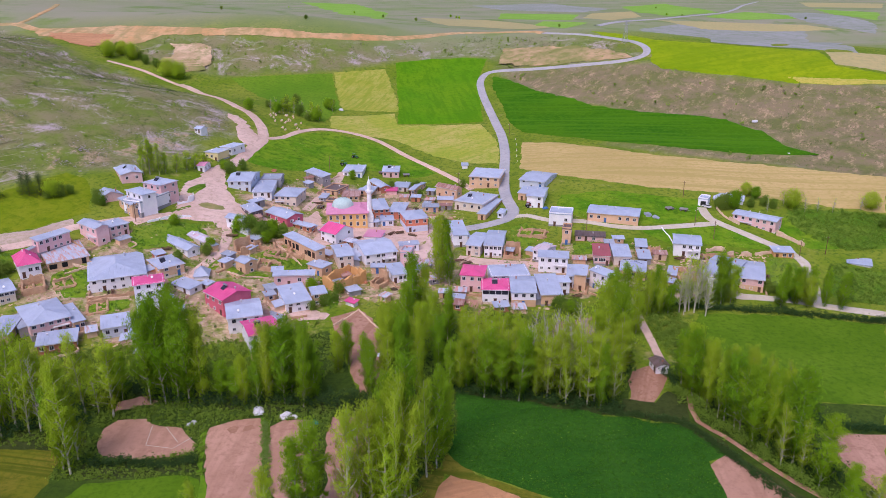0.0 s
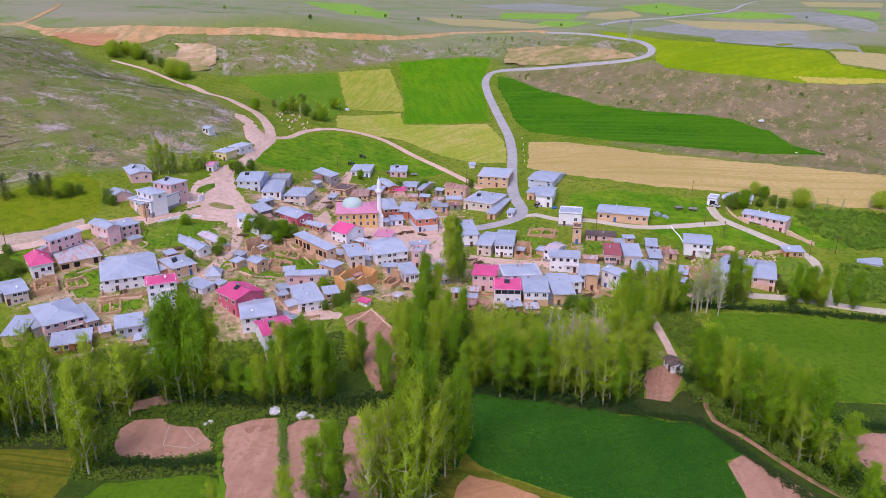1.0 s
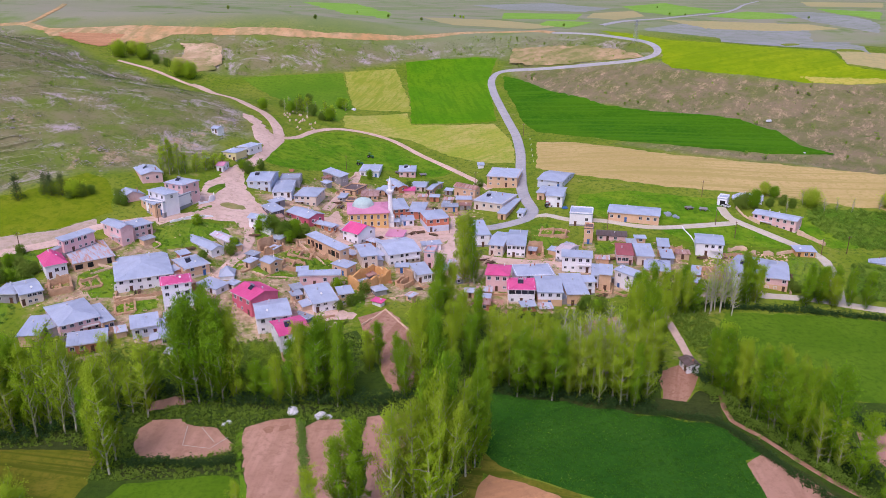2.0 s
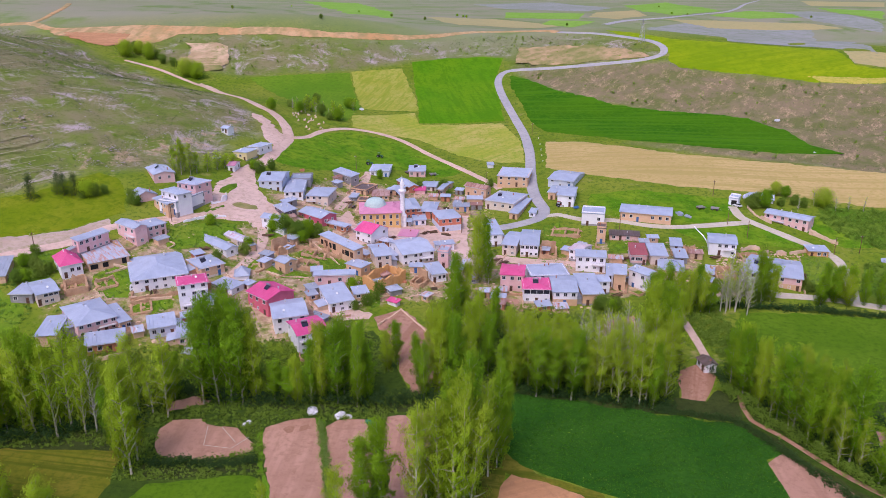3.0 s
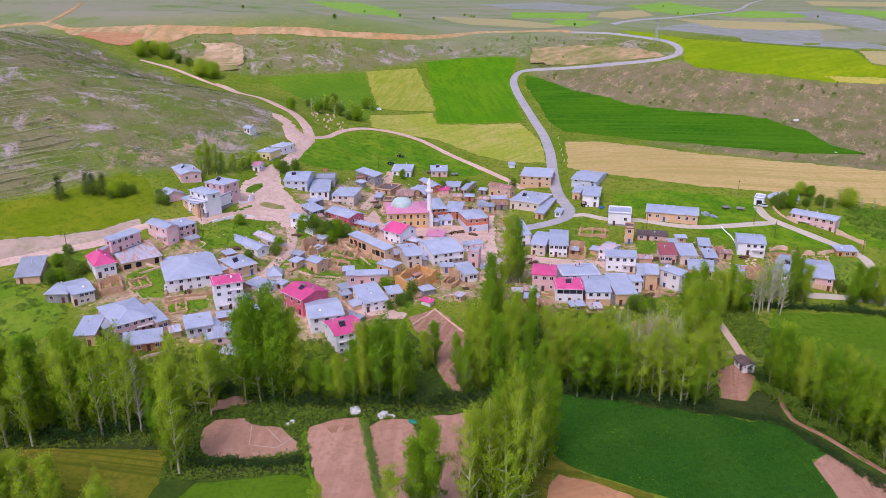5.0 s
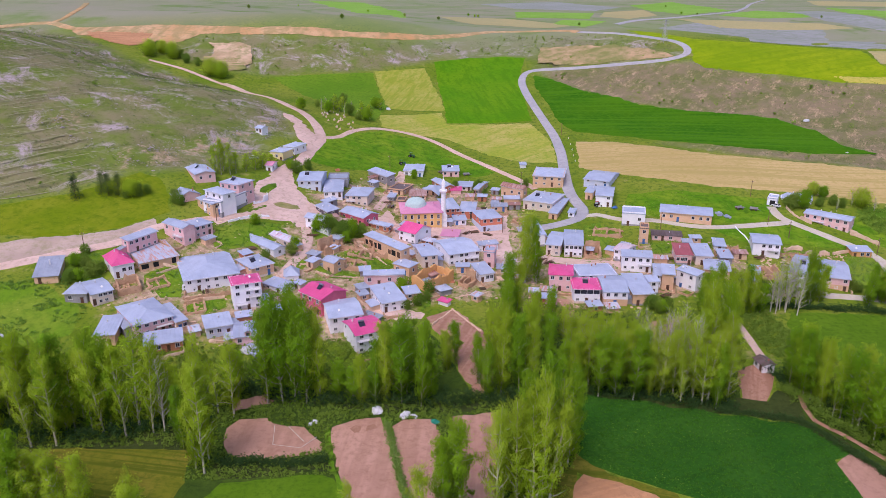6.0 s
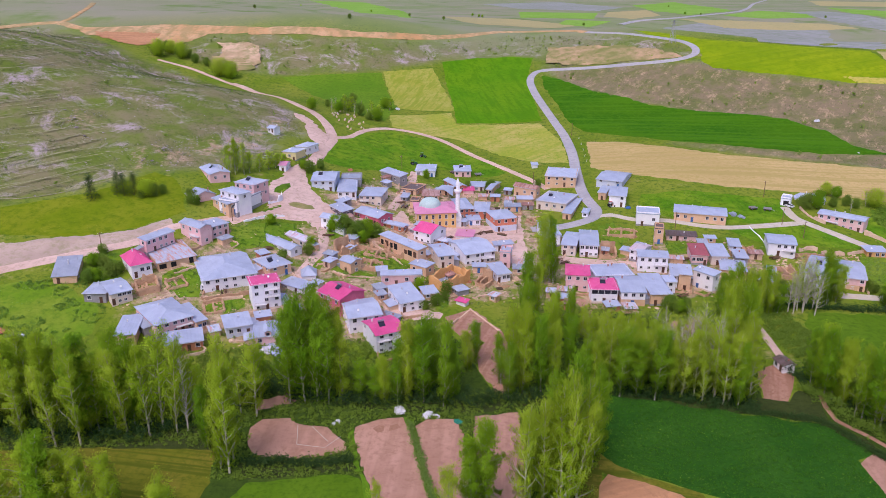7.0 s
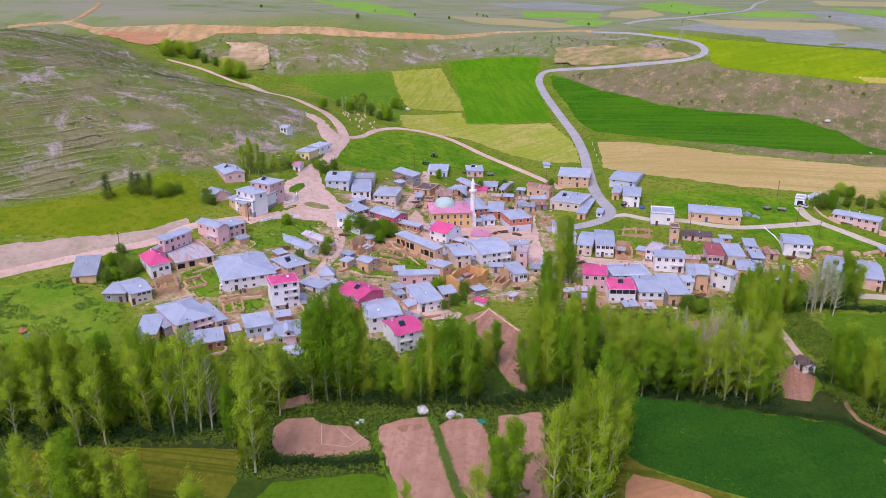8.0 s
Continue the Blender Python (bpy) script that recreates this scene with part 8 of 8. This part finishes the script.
def pole(x, y, h):
    ob = tagged(new("utility_pole"), "weathered wooden utility pole with a crossarm", "utility pole", "utility poles")
    ob.matrix_basis = pose(x, y, float(land(x, y)), 0, 0, (x * 7) % 50)
    bm = bmesh.new()
    tube(bm, (0, 0, -0.8), (0, 0, h), 0.16, 0.11, 8)
    part("pole", bm, WOOD, ob)
    bm = bmesh.new()
    box(bm, 0, 0, h - 0.7, 1.6, 0.12, 0.12)
    arm = part("crossarm", bm, WOOD, ob)
    for s in (-0.7, 0, 0.7):
        bm = bmesh.new()
        tube(bm, (s, 0, h - 0.58), (s, 0, h - 0.38), 0.06, 0.04, 6)
        part("insulator", bm, CHALK, arm)
    return ob


def post(x, y):
    ob = tagged(new("road_post"), "white roadside marker post by the asphalt road", "post", "roadside posts")
    ob.matrix_basis = pose(x, y, float(land(x, y)))
    bm = bmesh.new()
    tube(bm, (0, 0, -0.4), (0, 0, 1.1), 0.14, 0.12, 8)
    part("shaft", bm, CHALK, ob)
    bm = bmesh.new()
    tube(bm, (0, 0, 0.82), (0, 0, 0.98), 0.15, 0.15, 8)
    part("band", bm, RED, ob)
    return ob


def pylon(x, y, h):
    ob = tagged(new("lattice_pylon"), "grey steel lattice pylon above the road bend", "pylon")
    ob.matrix_basis = pose(x, y, float(land(x, y)), 0, 0, 15)
    wide = lambda z: 1.5 * (1 - z / h) + 0.3
    for sx in (-1, 1):
        for sy in (-1, 1):
            bm = bmesh.new()
            tube(bm, (sx * wide(0), sy * wide(0), -0.6), (sx * wide(h), sy * wide(h), h), 0.14, 0.1, 5)
            part("leg", bm, STEEL, ob)
    for i in range(8):
        z0, z1 = h * i / 8, h * (i + 1) / 8
        bm = bmesh.new()
        for s in (-1, 1):
            tube(bm, (-wide(z0), s * wide(z0), z0), (wide(z1), s * wide(z1), z1), 0.07, 0.07, 4)
            tube(bm, (s * wide(z0), wide(z0), z0), (s * wide(z1), -wide(z1), z1), 0.07, 0.07, 4)
        part("bracing", bm, STEEL, ob)
    for z in (h * 0.8, h * 0.93):
        bm = bmesh.new()
        box(bm, 0, 0, z, 5.0, 0.25, 0.3)
        part("crossarm", bm, STEEL, ob)
    return ob


def tarp_heap(x, y, s, material):
    """A low uneven heap under or made of sheeting."""
    text = {"pale_plastic_sheet": "crumpled heap of pale plastic sheeting", "teal_plastic": "crumpled heap of teal plastic sheeting",
            "blue_door_paint": "bright blue tarpaulin spread over a heap", "grey_metal_sheet": "stack of loose grey metal sheets",
            "brick_wall": "low reddish mound of clay and rubble", "dark_bark": "dark heap of dung and brush"}[material.name]
    rng = random.Random(int(x * 11 + y))
    bm = bmesh.new()
    bmesh.ops.create_icosphere(bm, subdivisions=3, radius=1.0)
    for v in bm.verts:
        k = noise.noise(v.co * 1.9 + Vector((x, y, 0)))
        v.co *= 1 + 0.45 * k
        v.co = Vector((v.co.x * s * rng.uniform(1.25, 1.35), v.co.y * s * 0.9, max(-0.3, v.co.z * s * 0.65)))
    ob = part("heap", bm, material)
    ob.matrix_basis = pose(x, y, float(land(x, y)) + 0.15, 0, 0, rng.uniform(0, 180))
    return tagged(ob, text, "heap", "heaps")


ruin(-35.0, 252.0, -40, 7.6, 13.4, 3.5, "large ochre roofless house shell", True)
ruin(-22.6, 252.4, -34, 4.0, 5.0, 4.1, "roofless adobe ruin with broken wall tops")
ruin(27.0, 278.9, -7, 5.9, 5.6, 4.6, "roofless adobe ruin with broken wall tops")
ruin(-65.3, 278.2, 15, 10.7, 7, 3.2, "roofless adobe ruin with broken wall tops")
ruin(-52.6, 273.0, 5, 10.8, 7, 3.6, "roofless adobe ruin with broken wall tops")
ruin(-63.8, 260.3, -5, 7.8, 6, 2.2, "roofless adobe ruin with broken wall tops")
ruin(-136.0, 234.4, 28, 6.6, 6, 3.4, "roofless adobe ruin with broken wall tops")
ruin(-127.4, 237.6, 35, 6.0, 5, 1.8, "roofless adobe ruin with broken wall tops")
ruin(36.8, 299.4, -15, 10.6, 7, 2.2, "roofless adobe ruin with broken wall tops")
ruin(89.8, 262.9, 5, 6.7, 7, 4, "roofless adobe ruin with broken wall tops")
ruin(47.9, 249.5, -16, 5.8, 5, 1.5, "roofless adobe ruin with broken wall tops")
ruin(-111.8, 225.9, 22, 6.0, 6, 1.6, "roofless adobe ruin with broken wall tops")
ruin(105.0, 277.3, 6, 7.3, 5, 2.4, "roofless adobe ruin with broken wall tops")
ruin(111.2, 275.7, 15, 5.6, 5, 2, "roofless adobe ruin with broken wall tops")
ruin(-62.3, 270.3, -11, 8.8, 5, 2.2, "roofless adobe ruin with broken wall tops")
ruin(83.3, 281.2, 3, 5.0, 5, 2.4, "roofless adobe ruin with broken wall tops")
ruin(-74.4, 270.6, 47, 6.8, 4, 5.4, "roofless adobe ruin with broken wall tops")
ruin(2.9, 315.8, 26, 5.6, 5, 2, "roofless adobe ruin with broken wall tops")
rubble_wall("wall", [(-82.9, 257), (-79.6, 258.6), (-76.1, 262)], 1.3, 0.5, W_STONE, "crumbling tan adobe wall with an uneven top", "wall")
rubble_wall("wall", [(-76.9, 253.3), (-70.6, 251.2), (-61.7, 251.9)], 1.0, 0.5, W_STONE, "crumbling tan adobe wall with an uneven top", "wall")
rubble_wall("wall", [(103.6, 282.4), (108.1, 284.7), (111.3, 283.6)], 2, 0.5, W_STONE, "crumbling tan adobe wall with an uneven top", "wall")
rubble_wall("wall", [(111.2, 279.9), (113.9, 281.1)], 2.2, 0.5, W_STONE, "crumbling tan adobe wall with an uneven top", "wall")
rubble_wall("wall", [(117, 280.9), (119.5, 281.6), (121, 280.8)], 2.4, 0.5, W_STONE, "crumbling tan adobe wall with an uneven top", "wall")
rubble_wall("wall", [(122.8, 281.9), (130.2, 284.3)], 1.8, 0.5, W_STONE, "crumbling tan adobe wall with an uneven top", "wall")
rubble_wall("wall", [(120.5, 322.2), (121.7, 314.1), (125.5, 307.6)], 1.5, 0.5, W_STONE, "low adobe garden wall along the lane", "wall")
rubble_wall("wall", [(138.3, 300), (142.1, 295.5), (145.9, 290.7)], 2.0, 0.5, W_STONE, "tan garden wall beside the lane", "wall")
rubble_wall("wall", [(-35, 221.8), (-31.6, 227.5), (-28.2, 233.1)], 0.9, 0.5, W_STONE, "low dry-stone wall round the garden plot", "wall")
rubble_wall("wall", [(-28.2, 233.1), (-23.2, 225), (-19.1, 218.6)], 0.9, 0.5, W_STONE, "low dry-stone wall round the garden plot", "wall")
rubble_wall("wall", [(-27.3, 241.3), (-22.1, 244.2), (-16.1, 245.9)], 1, 0.5, W_STONE, "low dry-stone garden wall", "wall")
rubble_wall("wall", [(-115.1, 283), (-108.9, 288.5), (-101.1, 292.9)], 1.4, 0.3, W_WHITE, "pale plastered retaining wall by the lane", "wall")
rubble_wall("wall", [(-109.4, 302.1), (-105.2, 307.6), (-105.9, 312.4)], 2.6, 0.3, W_WHITE, "white plastered yard wall", "wall")
rubble_wall("wall", [(-130, 248.8), (-122.2, 247)], 1.0, 0.5, W_STONE, "crumbling tan adobe wall with an uneven top", "wall")
rubble_wall("wall", [(-117.3, 230.9), (-109.9, 231), (-103.9, 232.6)], 0.8, 0.5, W_STONE, "low stone wall below the white house", "wall")
rubble_wall("wall", [(91.2, 302.9), (92.4, 294.7), (92.3, 288.8)], 0.9, 0.3, W_WHITE, "low white wall between the pastures", "wall")
rubble_wall("wall", [(-58.5, 355.8), (-55.5, 368.5), (-52.4, 375.6)], 1.2, 0.5, W_STONE, "crumbling tan adobe wall with an uneven top", "wall")
rubble_wall("wall", [(13.2, 284.8), (6.3, 269.9)], 1.2, 0.5, W_STONE, "crumbling tan adobe wall with an uneven top", "wall")
rubble_wall("wall", [(118.4, 262.8), (115.8, 251.4)], 1.3, 0.5, W_STONE, "crumbling tan adobe wall with an uneven top", "wall")
def open_spot(px, py, gap):
    """True where no house or garden lies within gap metres."""
    for hx, hy, turn, hw, hd in HOMES:
        c, q = math.cos(radians(turn)), math.sin(radians(turn))
        u, v = c * (px - hx) + q * (py - hy), -q * (px - hx) + c * (py - hy)
        if abs(u) < hw / 2 + gap and abs(v) < hd / 2 + gap:
            return False
    if any(math.hypot(q[0] - px, q[1] - py) < gap + 2.5 for q in LANES):
        return False
    return bool(inside(np.array(px), np.array(py), VILLAGE)) and not any(bool(inside(np.array(px), np.array(py), g)) for g in GARDENS + LANE_RINGS)


LANE_RINGS = [[(-113, 278), (-113, 350), (-84, 350), (-84, 300), (-70, 312), (-56, 324), (-50, 324), (-50, 296), (-84, 286)], [(-20, 286), (-20, 300), (4, 312), (4, 270), (-12, 270)], [(4, 267), (4, 280), (48, 274), (48, 264)]]
yard_rng = random.Random(31)
placed = 0
for _ in range(900):
    px, py = yard_rng.uniform(-150, 88), yard_rng.uniform(205, 368)
    if placed < 46 and open_spot(px, py, 2.6):
        near = min(HOMES, key=lambda k: math.hypot(k[0] - px, k[1] - py))
        ow, od, oh = yard_rng.uniform(2.6, 5.0), yard_rng.uniform(2.4, 3.8), yard_rng.uniform(1.8, 2.5)
        cover, wall = yard_rng.choice((T_TIN, T_TIN, T_GREY, T_RUSTY, T_RUST)), yard_rng.choice((W_ADOBE, W_STONE, W_GREY, W_BRICK))
        house(px, py, near[2] + yard_rng.uniform(-8, 8), ow, od, oh, float(land(px, py)) + oh, "shed", 0.35, cover, wall, 1, 1, "small tan outbuilding under metal roofing sheets" if wall is not W_GREY else "small grey outbuilding under metal roofing sheets")
        placed += 1
    elif placed >= 46 and open_spot(px, py, 1.4) and yard_rng.random() < 0.16:
        yard_rng.choice((lambda: log_pile(px, py, yard_rng.uniform(0, 180)), lambda: tarp_heap(px, py, yard_rng.uniform(0.6, 1.2), BARKD), lambda: tarp_heap(px, py, yard_rng.uniform(0.6, 1.1), W_BRICK)))()
for hx, hy, turn, hw, hd in HOMES:
    if yard_rng.random() < 0.55 and bool(inside(np.array(hx), np.array(hy), VILLAGE)):
        m = pose(hx, hy, 0, 0, 0, turn)
        s, n, k = yard_rng.choice((-1, 1)), yard_rng.uniform(2.5, 5.0), yard_rng.uniform(0.3, 1.0)
        yard = [m @ Vector((s * hw / 2, -hd / 2 - 0.4, 0)), m @ Vector((s * hw / 2, -hd / 2 - n, 0)), m @ Vector((s * hw * (0.5 - k), -hd / 2 - n - 0.5, 0))]
        rubble_wall("wall", [(q.x, q.y) for q in yard], yard_rng.uniform(0.8, 1.5), 0.4, yard_rng.choice((W_STONE, W_RUIN)), "low tan yard wall in front of a village house", "wall")
van(-116.2, 235.5, 8)
car(116.3, 323.2, 120)
trailer(84.8, 250.5, 4)
tractor(-52.6, 394.2, 20, TRACTOR_GREEN)
tractor(-48.1, 408.5, -30, TRACTOR_GREEN)
tractor(38.6, 329.3, 10, RED)
cart(99.2, 320.6, 15)
cart(105.1, 319.5, -25)
cart(-31.6, 387.3, 40)
cart(-54.3, 325.0, 70)
cart(-18.9, 384.9, 10)
car(-120.0, 351.5, 30)
cart(-12.8, 305.4, 160)
pole(-158.0, 253.2, 7.5)
pole(110.3, 294.3, 7.5)
pole(109.0, 334.3, 7.5)
pole(39.0, 445.6, 7.5)
pole(140.6, 282.4, 7.5)
pole(-58.3, 383.8, 7.5)
pole(-100.5, 352.0, 7.5)
pole(7.5, 364.7, 7.5)
pole(59.8, 302.1, 7.5)
pole(-119.3, 282.7, 7.5)
pole(151.9, 284.7, 7.5)
pole(-6.2, 303.1, 7.5)
pole(105.9, 305.5, 7.5)
post(42.0, 437.9, )
post(41.5, 426.6, )
post(40.7, 415.7, )
post(39.9, 405.3, )
post(39.2, 395.4, )
log_pile(-18.1, 302.3, 20)
log_pile(-12.9, 299.5, -30)
log_pile(-21.4, 300.6, 60)
log_pile(6.7, 274.1, 10)
log_pile(9.3, 272.0, 40)
log_pile(52.0, 275.5, 0)
log_pile(56.0, 274.0, 20)
log_pile(-102.1, 264.6, 30)
log_pile(-104.3, 262.0, -20)
log_pile(91.5, 275.9, 15)
log_pile(100.4, 276.2, -30)
log_pile(-59.6, 216.5, 0)
log_pile(-82.1, 281.4, 10)
log_pile(46.6, 244.6, 30)
log_pile(120.8, 264.4, 70)
log_pile(-56.1, 330.7, 10)
pylon(139.9, 605.7, 17)
tarp_heap(-168.5, 206.5, 1.2, BLUE)
tarp_heap(-165.0, 207.5, 0.9, TARP)
tarp_heap(-171.5, 209.0, 1.3, W_BRICK)
tarp_heap(-49.2, 176.8, 1.5, TARP)
tarp_heap(-41.5, 174.8, 1.3, TARP)
tarp_heap(-39.2, 174.3, 0.8, TARP)
tarp_heap(-9.4, 144.6, 1.2, TARP)
tarp_heap(-64.9, 172.2, 0.7, TARP)
tarp_heap(-66.1, 171.3, 0.6, TARP)
tarp_heap(-19.1, 205.1, 0.9, TARP)
tarp_heap(-33.5, 171.9, 0.9, TEAL)
tarp_heap(45.8, 326.6, 1.1, BLUE)
tarp_heap(88.5, 315.5, 1.6, T_GREY)
tarp_heap(91.3, 312.7, 1.3, T_GREY)
tarp_heap(-89.9, 204.6, 1.9, TARP)
tarp_heap(-82.7, 364.8, 1.2, W_BRICK)
tarp_heap(179.8, 390.0, 0.5, TARP)
tarp_heap(-6.7, 158.8, 0.8, BARKD)
tarp_heap(182.8, 446.3, 1.4, TARP)
tarp_heap(-66.5, 499.7, 1.5, TARP)

# ---- cemetery: rows of pale headstones by the track ----
grave_rng = random.Random(9)
bm = bmesh.new()
box(bm, 0, 0, -0.3, 0.45, 0.14, 1.0, 0.05)
grave_source = tagged(new("headstone"), "pale upright headstone in the village cemetery", "headstone", "cemetery stones")
part("stone", bm, W_TRIM, grave_source)
bm = bmesh.new()
box(bm, 0, -1.0, -0.2, 0.9, 1.9, 0.5, 0.06)
part("kerb", bm, W_STONE, grave_source)
for _ in range(420):
    gx, gy = grave_rng.uniform(-110, -70), grave_rng.uniform(395, 500)
    if inside(np.array(gx), np.array(gy), GRAVES) and grave_rng.random() < 0.5:
        copy_thing(grave_source, pose(gx, gy, float(land(gx, gy)) + 0.1, grave_rng.uniform(-6, 6), 0, grave_rng.uniform(-14, 14)))
for o in (*grave_source.children_recursive, grave_source):
    bpy.data.objects.remove(o)


# ---- rocks and rubble ----
def stones(name, ring, count, size, material, label, seed, flat=0.5, spots=None, patchy=False):
    rng = np.random.default_rng(seed)
    xs = rng.uniform(min(p[0] for p in ring), max(p[0] for p in ring), count * 8)
    ys = rng.uniform(min(p[1] for p in ring), max(p[1] for p in ring), count * 8)
    ok = inside(xs, ys, ring)
    if patchy:
        ok &= np.array([noise.noise(Vector((x * 0.06, y * 0.1, seed))) + 0.6 * noise.noise(Vector((x * 0.25, y * 0.4, seed))) for x, y in zip(xs, ys)]) > 0.1
    xs, ys = xs[ok][:count], ys[ok][:count]
    if spots:
        xs, ys = np.array([c[0] for c in spots]), np.array([c[1] for c in spots])
    zs = land(xs, ys)
    ico = bmesh.new()
    bmesh.ops.create_icosphere(ico, subdivisions=1, radius=1.0)
    base = np.array([v.co[:] for v in ico.verts])
    tris = np.array([[v.index for v in f.verts] for f in ico.faces])
    ico.free()
    verts, faces = [], []
    for i, (x, y, z) in enumerate(zip(xs, ys, zs)):
        k = size * rng.lognormal(0, 0.5)
        v = base * rng.uniform(0.65, 1.2, (len(base), 1)) * (k * rng.uniform(0.8, 1.6), k, k * flat)
        a = rng.uniform(0, 3.14)
        v = np.stack([v[:, 0] * np.cos(a) - v[:, 1] * np.sin(a) + x, v[:, 0] * np.sin(a) + v[:, 1] * np.cos(a) + y, v[:, 2] + z + 0.1 * k], 1)
        faces.append(tris + i * len(base))
        verts.append(v)
    me = bpy.data.meshes.new(name)
    me.from_pydata(np.concatenate(verts).tolist(), [], np.concatenate(faces).tolist())
    me.materials.append(material)
    return tagged(new(name, me), label, "rocks", kind="stuff")


stones("rocks", ROCKS, 300, 0.18, ROCK, "pale grey rock outcrop on the hillside", 1, 0.35, None, True)
stones("rocks", ROCKS_B, 500, 0.18, ROCK, "pale grey rocks strewn on the hillside", 2, 0.35, None, True)
stones("rocks", ROCKS_C, 260, 0.18, ROCK, "pale grey rocks strewn on the hillside", 3, 0.35, None, True)
stones("rocks", HILL, 1100, 0.24, ROCK, "scattered pale stones on the hillside", 4, 0.4, None, True)
stones("rubble", RUBBLE_FIELD, 420, 0.34, W_STONE, "broken stone and fallen adobe below the white house", 8)
stones("rubble", VILLAGE, 1500, 0.3, W_STONE, "rubble and stones between the houses", 5)
stones("rubble", VILLAGE, 10, 0.3, W_RUIN, "fallen adobe lumps in and round the ruins", 6, 0.6, CRUMBS)
